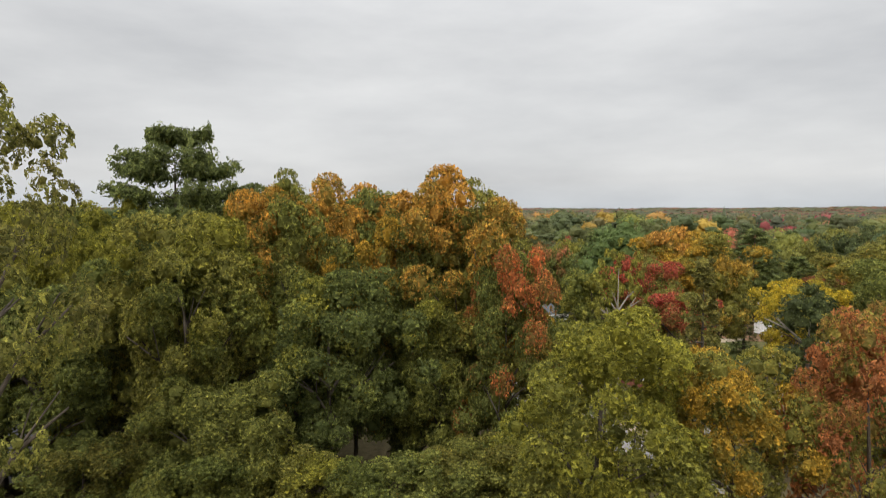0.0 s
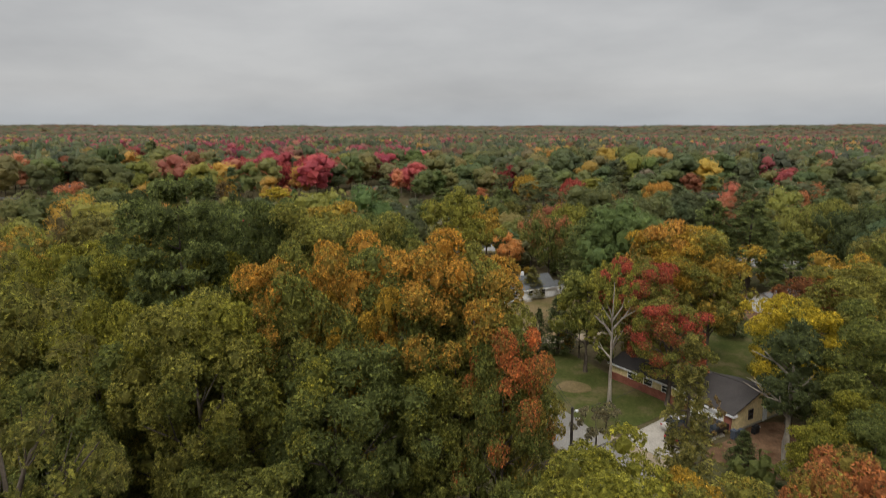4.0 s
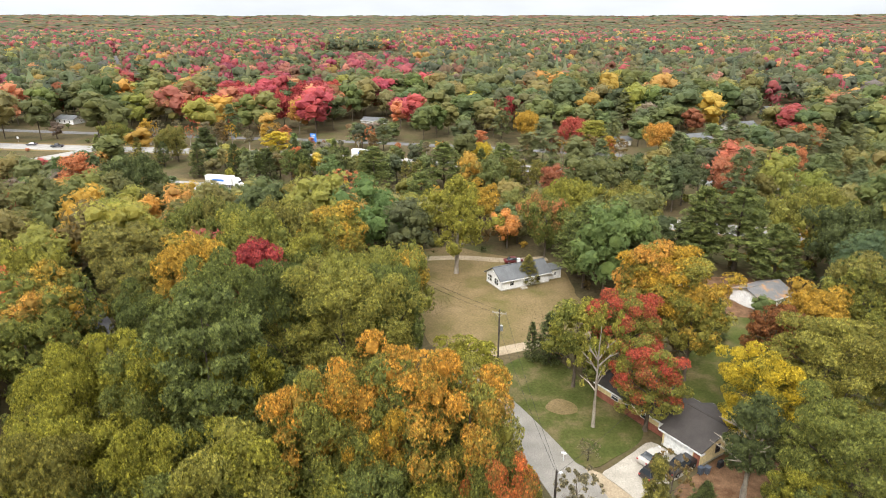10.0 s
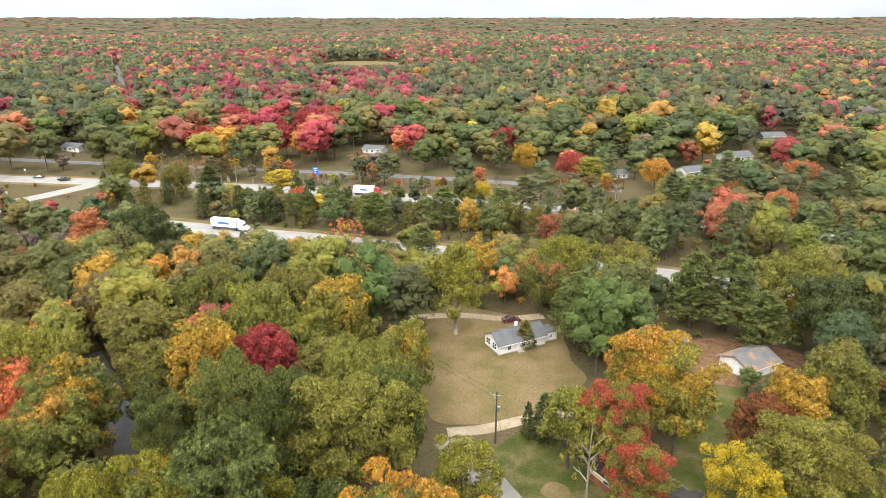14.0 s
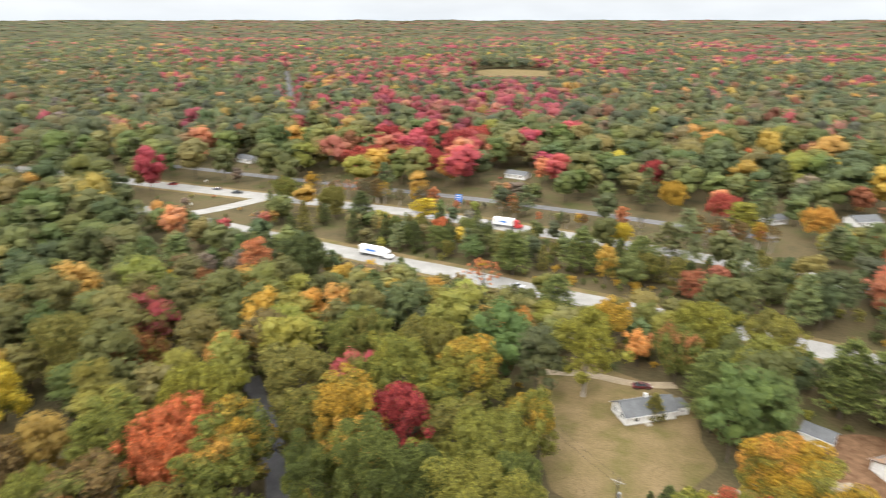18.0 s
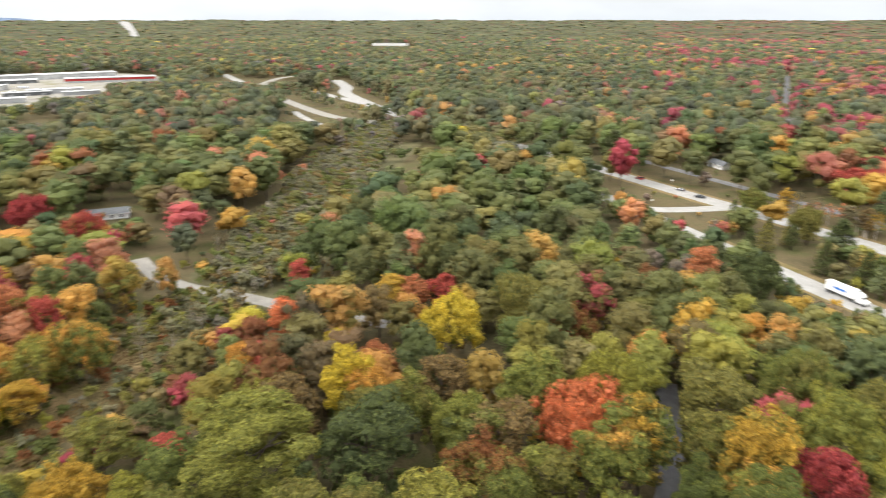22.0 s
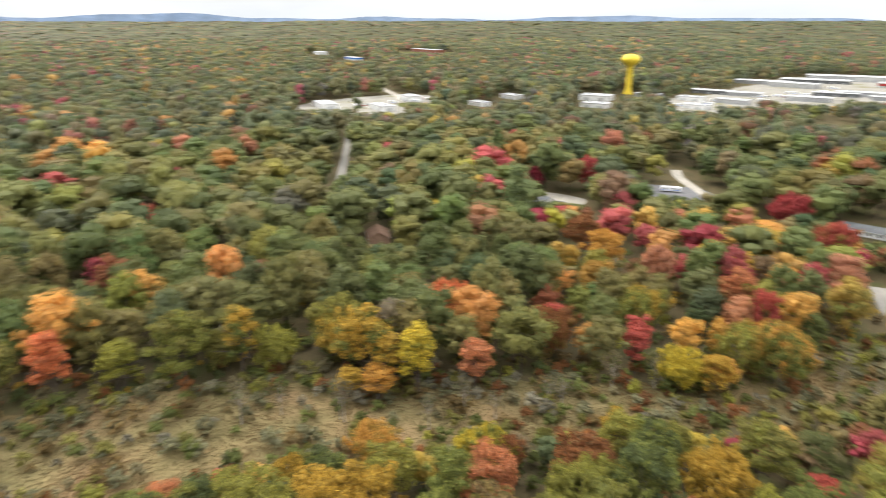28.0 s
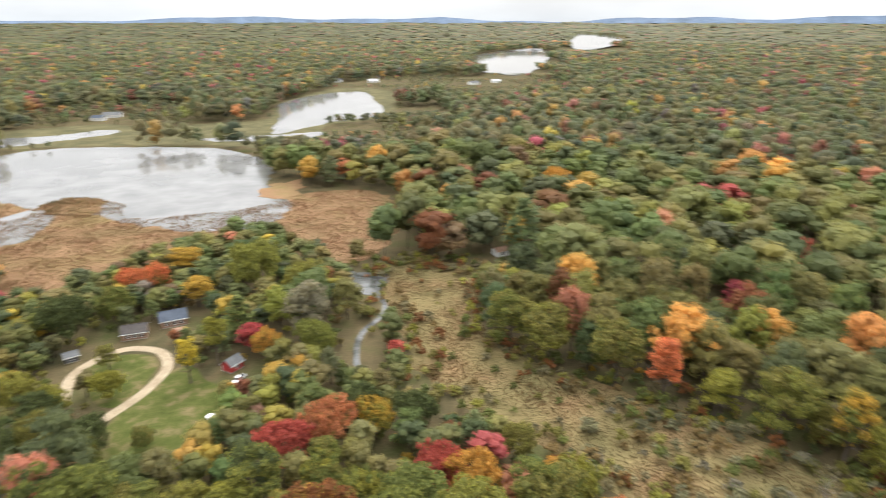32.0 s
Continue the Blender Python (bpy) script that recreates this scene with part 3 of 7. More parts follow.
for u in (1.2, 4.5):
    m = Matrix.Translation((u - 4, -1.8, 3.75))
    part("vent_pipe", cyl_bm(bmesh.new(), 0.07, 0.07, 0.7, m, 8), GREY_METAL, wing)

# white cottage
CX, CY, CR = 17.2, 134.9, 26
cot = house("cottage", "small white cottage with a grey shingle roof and chimney", CX, CY, CR, 12.6, 6.4, 2.5, 1.9, WHITE, GREY_SHINGLE, pad=13)
for u in (-1.5, 1.3):
    window_on(cot, "-x", u, 0.9, 0.75, 1.35, 12.6, 6.4)
    window_on(cot, "-x", u + 0.85, 0.9, 0.6, 1.35, 12.6, 6.4)
window_on(cot, "-x", 0, 3.05, 0.35, 0.4, 12.6, 6.4)
for u in (-3.6, 0.2, 3.4):
    window_on(cot, "-y", u, 0.95, 0.9, 1.2, 12.6, 6.4)
box("chimney", (0.2, 0.85, 0.5, 1.1, 3.0, 5.3), WHITE, cot, "white chimney above the ridge", 0.03)
box("stoop", (-1.6, -0.2, -4.4, -3.2, 0.0, 0.3), CONCRETE, cot, "pale concrete door step", 0.03)
panel_door(cot, "-y", -1.0, 0.9, 2.0, 12.6, 6.4, WHITE, "door", 2)
ax_, ay_ = at(CX, CY, CR, 8.3, -0.4)
box_t = root("lean_to_shed", ax_, ay_, 0, CR, "small white flat-roofed shed against the cottage", "shed")
box("wall", (-1.9, 1.9, -1.8, 1.8, 0, 2.2), WHITE, box_t)
box("roof", (-2.1, 2.1, -2.0, 2.0, 2.2, 2.36), GREY_SHINGLE, box_t, "", 0.02)
window_on(box_t, "-y", 0.2, 1.0, 0.6, 0.6, 3.8, 3.6)

# white garage with a rust-streaked roof
WGX, WGY, WGR = 66.8, 123.6, 27.5
wg = house("garage", "white garage with a grey roof strewn with orange leaves", WGX, WGY, WGR, 9.4, 7.6, 2.5, 1.5, WHITE, LEAFY_SHINGLE, "garage", pad=7)
panel_door(wg, "-x", 0.3, 3.0, 2.1, 9.4, 7.6, WHITE, "garage_door", 4)
window_on(wg, "-y", 2.8, 1.1, 0.8, 0.8, 9.4, 7.6)
panel_door(wg, "-y", -2.4, 0.9, 2.0, 9.4, 7.6, WHITE, "door", 2)
bx, by = 53.5, 133.0
sh = house("outbuilding", "small pale shed with a blue-grey roof", bx, by, -32, 6.0, 4.4, 2.3, 1.2, WHITE, GREY_SHINGLE, "shed", pad=5)
window_on(sh, "-y", 0.5, 1.0, 0.7, 0.8, 6.0, 4.4)

# houses further off
for nm, lb, x, y, rz, L, W, h, rise, wl_, rf, wins in (
    ("house", "white house with a grey roof across the highway", 122, 309, 20, 12, 8, 2.7, 1.8, WHITE, GREY_SHINGLE, 3),
    ("house", "pale house with a grey roof and a porch", 158, 344, 15, 16, 9, 2.7, 2.2, WHITE, GREY_SHINGLE, 4),
    ("house", "grey-roofed house among red trees", 208, 407, 5, 15, 9, 2.7, 2.2, GREY_SHINGLE, GREY_SHINGLE, 4),
    ("house", "small white outbuilding among the trees", 84, 303, 30, 9, 6, 2.5, 1.4, WHITE, GREY_SHINGLE, 2),
    ("house", "small pale house with a grey roof among the trees", -38, 366, -20, 12, 8, 2.7, 1.4, WHITE, GREY_SHINGLE, 3),
    ("house", "pale house behind the frontage road", -212, 372, -20, 13, 8, 2.7, 1.8, WHITE, GREY_SHINGLE, 3),
    ("house", "tan-roofed house hidden in the oak wood", -221, -140, 35, 12, 9, 3.0, 2.4, BROWN_SHINGLE, BROWN_SHINGLE, 3),
    ("house", "low house with a pale roof above the thicket", -322, 47, 75, 18, 9, 2.7, 1.6, WHITE, GREY_SHINGLE, 4),
    ("house", "grey-roofed house by the crimson maple", -308, -96, 60, 11, 7, 2.7, 1.8, WHITE, GREY_SHINGLE, 3),
    ("house", "brown-roofed house at the looped drive", 76.5, -205, 12, 7.6, 6.4, 2.6, 1.6, BROWN_SHINGLE, SHINGLE, 3),
    ("house", "house with a blue-grey roof and wooden deck", 66.5, -213.5, 20, 8.4, 7, 2.8, 2.0, BROWN_SHINGLE, BLUE_SHINGLE, 3),
    ("shed", "small grey garden shed beside the drive", 91, -190, 30, 3.6, 3.0, 2.2, 0.9, GREY_SHINGLE, GREY_SHINGLE, 1),
    ("barn", "red barn with white trim beside the lawn", 40.5, -178.5, 55, 4.8, 3.8, 2.6, 1.4, RED_PAINT, GREY_SHINGLE, 1),
    ("shed", "small white-walled cabin at the wood's edge", -61, -266, 20, 6, 5, 2.6, 1.2, WHITE, BROWN_SHINGLE, 1),
    ("house", "white lakeside house with grey roof", 262, -745, 10, 18, 10, 3.2, 2.4, WHITE, GREY_SHINGLE, 3),
    ("house", "pale lakeside house with a blue-grey roof", 268, -722, -15, 13, 8, 3.2, 2.2, WHITE, BLUE_SHINGLE, 3),
    ("house", "white house on the far shore", -190, -1060, 25, 16, 10, 3.4, 2.4, WHITE, GREY_SHINGLE, 3),
    ("house", "white house on the far shore", -232, -1085, 10, 14, 9, 3.4, 2.4, WHITE, FLAT_ROOF, 3),
    ("house", "white house on the far shore", -30, -1120, -10, 16, 10, 3.4, 2.4, WHITE, FLAT_ROOF, 3),
    ("house", "white house on the far shore", 30, -1130, 12, 14, 9, 3.4, 2.4, WHITE, GREY_SHINGLE, 3),
    ("house", "white house between the far trees", -620, -770, 30, 16, 10, 3.2, 2.0, WHITE, FLAT_ROOF, 3),
    ("house", "lone house with a blue-grey roof in the woods", -480, 640, 20, 14, 9, 3.0, 2.0, WHITE, BLUE_SHINGLE, 3),
):
    hs = house(nm, lb, x, y, rz, L, W, h, rise, wl_, rf, nm if nm != "house" else "house", pad=max(L, W) * 0.62)
    for k in range(wins):
        window_on(hs, "-y", (k - (wins - 1) / 2) * L / (wins + 0.6), 0.95, 1.1, 1.2, L, W)
        window_on(hs, "+y", (k - (wins - 1) / 2) * L / (wins + 0.6), 0.95, 1.1, 1.2, L, W)
    panel_door(hs, "-y", L * 0.42, 0.9, 2.0, L, W, WHITE, "door", 2)
deck = root("deck", 63.0, -207.2, 0, 20, "orange-brown wooden deck beside the house", "deck")
for k in range(12):
    box("board", (-2.4 + k * 0.4, -2.02 + k * 0.4, -1.6, 1.6, 0.5, 0.56), BROWN_SHINGLE, deck)
box("frame", (-2.4, 2.38, -1.6, 1.6, 0.35, 0.49), BROWN_SHINGLE, deck)
for q in ((-2.2, -1.4), (2.2, -1.4), (-2.2, 1.4), (2.2, 1.4)):
    box("post", (q[0] - 0.08, q[0] + 0.08, q[1] - 0.08, q[1] + 0.08, -0.2, 0.35), BROWN_SHINGLE, deck)


# ---- flat-roofed halls of the works and the school ----
def hall(name, label, x, y, rz, L, W, h, wall, roof, doors=3, band=None, category="warehouse"):
    t = root(name, x, y, 0, rz, label, category)
    box("wall", (-L / 2, L / 2, -W / 2, W / 2, -0.3, h), wall, t)
    box("roof", (-L / 2 - 0.4, L / 2 + 0.4, -W / 2 - 0.4, W / 2 + 0.4, h, h + 0.5), roof, t)
    for k in range(max(2, int(L // 30))):
        u = (k + 0.5) * L / max(2, int(L // 30)) - L / 2
        box("roof_unit", (u - 1.5, u + 1.5, -1.2, 1.2, h + 0.5, h + 1.7), GREY_METAL, t, "grey rooftop unit")
    for k in range(doors):
        u = (k + 0.5) * L / doors - L / 2
        panel_door(t, "+y", u, 3.6, 3.6 if h > 4.5 else 2.4, L, W, GREY_METAL, "loading_door", 4)
        panel_door(t, "-y", u, 3.6, 3.6 if h > 4.5 else 2.4, L, W, GREY_METAL, "loading_door", 4)
        panel_door(t, "+x" if k % 2 else "-x", 0, min(3.6, W * 0.3), 3.0 if h > 4.5 else 2.4, L, W, GREY_METAL, "loading_door", 4)
    if band:
        for s in (-1, 1):
            ys = s * (W / 2 + 0.03)
            box("band", (-L / 2, L / 2, min(ys, ys + s * 0.1), max(ys, ys + s * 0.1), h * 0.45, h * 0.95), band, t)
        for s in (-1, 1):
            xs = s * (L / 2 + 0.03)
            box("band", (min(xs, xs + s * 0.1), max(xs, xs + s * 0.1), -W / 2, W / 2, h * 0.45, h * 0.95), band, t)
    PADS.append((x, y, min(L, W) / 2 + 4))
    OPEN_AREAS.append(np.array([at(x, y, rz, u, v) for u, v in ((-L / 2 - 7, -W / 2 - 9), (L / 2 + 7, -W / 2 - 9), (L / 2 + 7, W / 2 + 9), (-L / 2 - 7, W / 2 + 9))]))
    return t


for lb, x, y, rz, L, W, h, wl_, rf, bd in (
    ("long white-roofed warehouse hall of the works", -1190, 135, 88, 170, 34, 7, FLAT_ROOF, FLAT_ROOF, None),
    ("long pale hall with a red band along its wall", -1085, 195, 78, 120, 26, 6, FLAT_ROOF, FLAT_ROOF, RED_PAINT),
    ("white storage hall with a curved yard", -1040, 30, 70, 60, 24, 6, FLAT_ROOF, FLAT_ROOF, None),
    ("pale workshop with trailers beside it", -950, 105, 84, 60, 20, 5, FLAT_ROOF, FLAT_ROOF, None),
    ("white trailer repair hall of the works", -865, 42, 80, 46, 18, 5, FLAT_ROOF, FLAT_ROOF, None),
    ("broad pale hall with a low curved yard wall", -1135, 60, 85, 90, 30, 4.4, GREY_SHINGLE, FLAT_ROOF, None),
    ("white flat-roofed packing hall of the works", -1079, -10, 80, 76, 26, 4.5, GREY_METAL, FLAT_ROOF, None),
    ("white loading hall beside the trailer yard", -906, -66, 78, 48, 18, 4.2, GREY_SHINGLE, FLAT_ROOF, None),
    ("low white stores hall in the works yard", -894, -27, 84, 39, 16, 4, GREY_METAL, FLAT_ROOF, None),
    ("long pale workshop with a light roof", -939, 74, 86, 50, 16, 4, GREY_SHINGLE, FLAT_ROOF, None),
    ("white gate hall at the edge of the yard", -912, 128, 88, 40, 14, 4, GREY_METAL, FLAT_ROOF, None),
    ("small white workshop near the tower", -814, -80, 75, 28, 14, 4.5, WHITE, FLAT_ROOF, None),
    ("low white workshop behind the trees", -805, -35, 70, 34, 16, 4.5, FLAT_ROOF, FLAT_ROOF, None),
    ("pale flat-roofed store behind the trees", -740, -66, 60, 26, 15, 4.5, WHITE, FLAT_ROOF, None),
    ("white flat-roofed building near the tower", -770, -180, 85, 34, 22, 6, WHITE, FLAT_ROOF, None),
    ("lower white annexe with a pale roof", -705, -165, 85, 28, 16, 4.5, WHITE, FLAT_ROOF, None),
    ("grey warehouse in front of the tower", -825, -130, 70, 30, 14, 4.5, GREY_METAL, FLAT_ROOF, None),
    ("white shop building beside the street", -740, -274, 62, 26, 14, 4.5, WHITE, FLAT_ROOF, None),
    ("small white depot with flat roof", -662, -282, 60, 24, 12, 4.2, WHITE, FLAT_ROOF, None),
    ("white depot with parked trailers", -575, -425, 52, 40, 16, 5, WHITE, FLAT_ROOF, None),
    ("white workshop beside the green", -585, -360, 58, 34, 14, 5, WHITE, FLAT_ROOF, None),
    ("white pitched storage building", -668, -372, 58, 24, 16, 6, WHITE, FLAT_ROOF, None),
    ("blue and white school building", -1310, -880, 55, 60, 20, 6, WHITE, FLAT_ROOF, BLUE_PAINT),
    ("long white school hall by the playing field", -1720, -900, 60, 130, 30, 8, BRICK, FLAT_ROOF, None),
    ("long white hall among the red trees", -1980, 1252, 40, 120, 36, 9, WHITE, FLAT_ROOF, None),
    ("white hall far in the woods", -1480, -1100, 50, 50, 24, 7, WHITE, FLAT_ROOF, None),
    ("white hall far off in the woods", -2318, 1476, 40, 90, 40, 9, WHITE, FLAT_ROOF, None),
    ("far white hall on the rise", -2600, 480, 70, 90, 40, 9, WHITE, FLAT_ROOF, None),
    ("white building in the far woods", 480, -2350, 20, 80, 40, 12, WHITE, FLAT_ROOF, None),
):
    hall("hall" if "school" not in lb else "school", lb, x, y, rz, L, W, h, wl_, rf, max(2, int(L // 14)), bd, "school" if "school" in lb else "warehouse")
sheet("yard_3", [(-700, -95), (-760, -120), (-830, -100), (-900, -60), (-1000, -40), (-1110, 0), (-1230, 40), (-1240, 230), (-1090, 275), (-1020, 220), (-930, 160), (-850, 100), (-770, 60), (-720, -20)],
      0.15, GRAVEL, "worn gravel yard of the works", "yard", 4)
sheet("yard_4", [(-545, -440), (-560, -330), (-640, -320), (-720, -350), (-710, -420), (-620, -460)], 0.12, GRAVEL, "gravel yard among white workshops", "yard", 3)
sheet("field_1", [(-1600, -800), (-1500, -860), (-1560, -960), (-1700, -1000), (-1760, -880), (-1700, -800)], 0.3, LAWN, "green playing field by the school", "field", 4)
sheet("field_2", [(-70, 1070), (-130, 1030), (-190, 1100), (-200, 1190), (-130, 1220), (0, 1140), (40, 1070)], 0.3, DRY_GRASS, "pale open field in the woods", "field", 8)
sheet("lawn_6", [(-612, -352), (-640, -372), (-655, -352), (-630, -335)], 0.2, LAWN, "small square lawn between workshops", "lawn", 1, keep_clear=False)
strip("road_8", [(-660, -375), (-720, -425), (-800, -500), (-900, -580)], 9, 0.15, CONCRETE, "pale street leading from the workshops", "road", 8)
strip("road_9", [(-985, 460), (-1000, 440), (-960, 395), (-850, 330), (-690, 300), (-560, 285), (-500, 300)], 12, 0.1, ASPHALT, "pale side road to the works", "road", 9)
strip("road_10", [(-3600, 785), (-3000, 690), (-2600, 640), (-2150, 590)], 26, 9.0, ASPHALT, "far highway climbing a rise", "road", 28)
strip("road_11", [(-1230, -1090), (-1290, -1160), (-1420, -1180), (-1560, -1240)], 9, 0.3, CONCRETE, "pale road towards the school", "road", 12)

# ---- yellow water tower ----
TWX, TWY = -852, -160
tower = root("water_tower", TWX, TWY, 0, 0, "bright yellow spheroid water tower on one column", "water tower")
prof = [(6.5, -0.5), (6.0, 1.5), (4.2, 5.0), (3.6, 9.0), (3.5, 30.0), (4.0, 33.0), (6.0, 35.5), (9.4, 37.6), (11.4, 40.2), (11.8, 42.0), (11.2, 44.2), (9.0, 46.4), (5.5, 47.9), (2.0, 48.4), (0.0, 48.5)]


def lathe(profile, seg=32):
    bm = bmesh.new()
    rows_ = [[bm.verts.new((r * math.cos(6.28318 * k / seg), r * math.sin(6.28318 * k / seg), z)) for k in range(seg)] if r > 0 else [bm.verts.new((0, 0, z))] for r, z in profile]
    for a, b in zip(rows_, rows_[1:]):
        for k in range(seg):
            j = (k + 1) % seg
            bm.faces.new((a[0], b[j], b[k]) if len(a) == 1 else (a[k], a[j], b[j], b[k]) if len(b) > 1 else (a[k], a[j], b[0]))
    for f in bm.faces:
        f.smooth = True
    return bm


part("column", lathe(prof[:6]), TOWER_PAINT, tower)
part("tank", lathe(prof[5:]), TOWER_PAINT, tower)
part("hatch", cyl_bm(bmesh.new(), 0.8, 0.8, 1.2, Matrix.Translation((0, 0, 49)), 12), TOWER_PAINT, tower)
part("rail", lathe([(2.4, 49.4), (2.5, 49.5), (2.4, 49.6), (2.3, 49.5), (2.4, 49.4)], 20), TOWER_PAINT, tower)
for k in range(8):
    m = Matrix.Translation((2.4 * math.cos(k * 0.785), 2.4 * math.sin(k * 0.785), 48.9))
    part("rail_post", cyl_bm(bmesh.new(), 0.06, 0.06, 1.2, m, 6), TOWER_PAINT, tower)
box("door", (-0.6, 0.6, 5.85, 6.2, 0.2, 2.3), GREY_METAL, tower)
PADS.append((TWX, TWY, 9))


# ---- utility poles and wires ----
def utility_pole(x, y, h, rz, arm=True, transformer=True, lamp=False):
    t = root("utility_pole", x, y, 0, rz, "dark wooden utility pole with crossarm" if arm else "bare dark wooden utility pole with a small lamp", "utility pole", "utility poles along the street")
    part("pole", cyl_bm(bmesh.new(), 0.19, 0.12, h + 0.4, Matrix.Translation((0, 0, h / 2 - 0.2)), 12), POLE_WOOD, t)
    if arm:
        box("crossarm", (-1.25, 1.25, -0.16, -0.05, h - 0.75, h - 0.6), CONCRETE, t, "weathered pale crossarm")
        for u in (-1.1, -0.4, 0.4, 1.1):
            part("insulator", cyl_bm(bmesh.new(), 0.06, 0.04, 0.22, Matrix.Translation((u, -0.1, h - 0.49)), 8), GREY_METAL, t)
        for u in (-0.7, 0.7):
            bm = bmesh.new()
            cyl_bm(bm, 0.02, 0.02, 1.0, Matrix.Translation((u / 2, -0.1, h - 1.05)) @ Euler((0, math.atan2(u, 0.75), 0)).to_matrix().to_4x4(), 6)
            part("brace", bm, GREY_METAL, t)
    if transformer:
        can = part("transformer", cyl_bm(bmesh.new(), 0.26, 0.26, 0.95, Matrix.Translation((0.45, 0.0, h - 3.4)), 14), GREY_METAL, t, "grey metal transformer can")
        part("bushing", cyl_bm(bmesh.new(), 0.05, 0.03, 0.25, Matrix.Translation((0.45, 0.0, h - 2.8)), 8), GREY_METAL, can)
    if lamp:
        box("lamp_arm", (0.0, 0.5, -0.04, 0.04, h - 0.5, h - 0.42), GREY_METAL, t)
        box("lamp_head", (0.35, 0.75, -0.15, 0.15, h - 0.55, h - 0.38), WHITE, t, "white lamp head", 0.03)
    PADS.append((x, y, 1.5))
    return t


utility_pole(9.6, 97.4, 10.6, -20)
utility_pole(12.9, 59.8, 8.2, 20, arm=False, transformer=False, lamp=True)
utility_pole(-9.5, 122, 9.5, -25)


def wire(p, q, sag, label):
    cu = bpy.data.curves.new("wire", "CURVE")
    cu.dimensions, cu.bevel_depth = "3D", 0.018
    sp = cu.splines.new("POLY")
    sp.points.add(14)
    for k in range(15):
        u = k / 14
        sp.points[k].co = (p[0] + (q[0] - p[0]) * u, p[1] + (q[1] - p[1]) * u, p[2] + (q[2] - p[2]) * u - sag * 4 * u * (1 - u), 1)
    cu.materials.append(RUBBER)
    ev = new("wire_curve", cu)
    dg = bpy.context.evaluated_depsgraph_get()
    me = bpy.data.meshes.new_from_object(ev.evaluated_get(dg))
    bpy.data.objects.remove(ev)
    tagged(new("overhead_wire", me), label, "wire", "overhead wires")


for u in (-1.0, 1.0):
    wire((9.6 + u, 97.3, 10.1), (12.9 + u * 0.1, 59.8, 8.0), 0.7, "thin black wire between two poles")
    wire((9.6 + u, 97.3, 10.1), (-9.5 + u, 122, 9.0), 0.6, "thin black wire above the street")
wire((12.9, 59.8, 7.8), (27.5, 79.5, 3.3), 0.5, "thin black service wire to the ranch house")


# ---- vehicles ----
def hull(bm, prof, w, inset):
    """A body: a side outline drawn across the width, pinched towards the top."""
    zmax = max(z for _, z in prof)
    zmin = min(z for _, z in prof)
    rows_ = []
    for s in (-1, -0.93, 0.93, 1):
        rows_.append([bm.verts.new((x * (1 if abs(s) < 0.95 else 0.985), s * w / 2 * (1 - inset * max(0, (z - zmin) / (zmax - zmin) - 0.5) * 2), z - (0.03 if abs(s) > 0.95 and z > zmin + 0.1 else 0))) for x, z in prof])
    n = len(prof)
    for a, b in zip(rows_, rows_[1:]):
        for i in range(n):
            j = (i + 1) % n
            bm.faces.new((a[i], a[j], b[j], b[i]))
    bm.faces.new(rows_[0][::-1])
    bm.faces.new(rows_[-1])
    bmesh.ops.recalc_face_normals(bm, faces=bm.faces)
    return bm


def wheel_on(t, x, y, r, w):
    m = Matrix.Translation((x, y, r)) @ Euler((radians(90), 0, 0)).to_matrix().to_4x4()
    wh = part("wheel", cyl_bm(bmesh.new(), r, r, w, m, 18), RUBBER, t)
    part("rim", cyl_bm(bmesh.new(), r * 0.62, r * 0.55, w + 0.03, m, 12), GREY_METAL, wh)


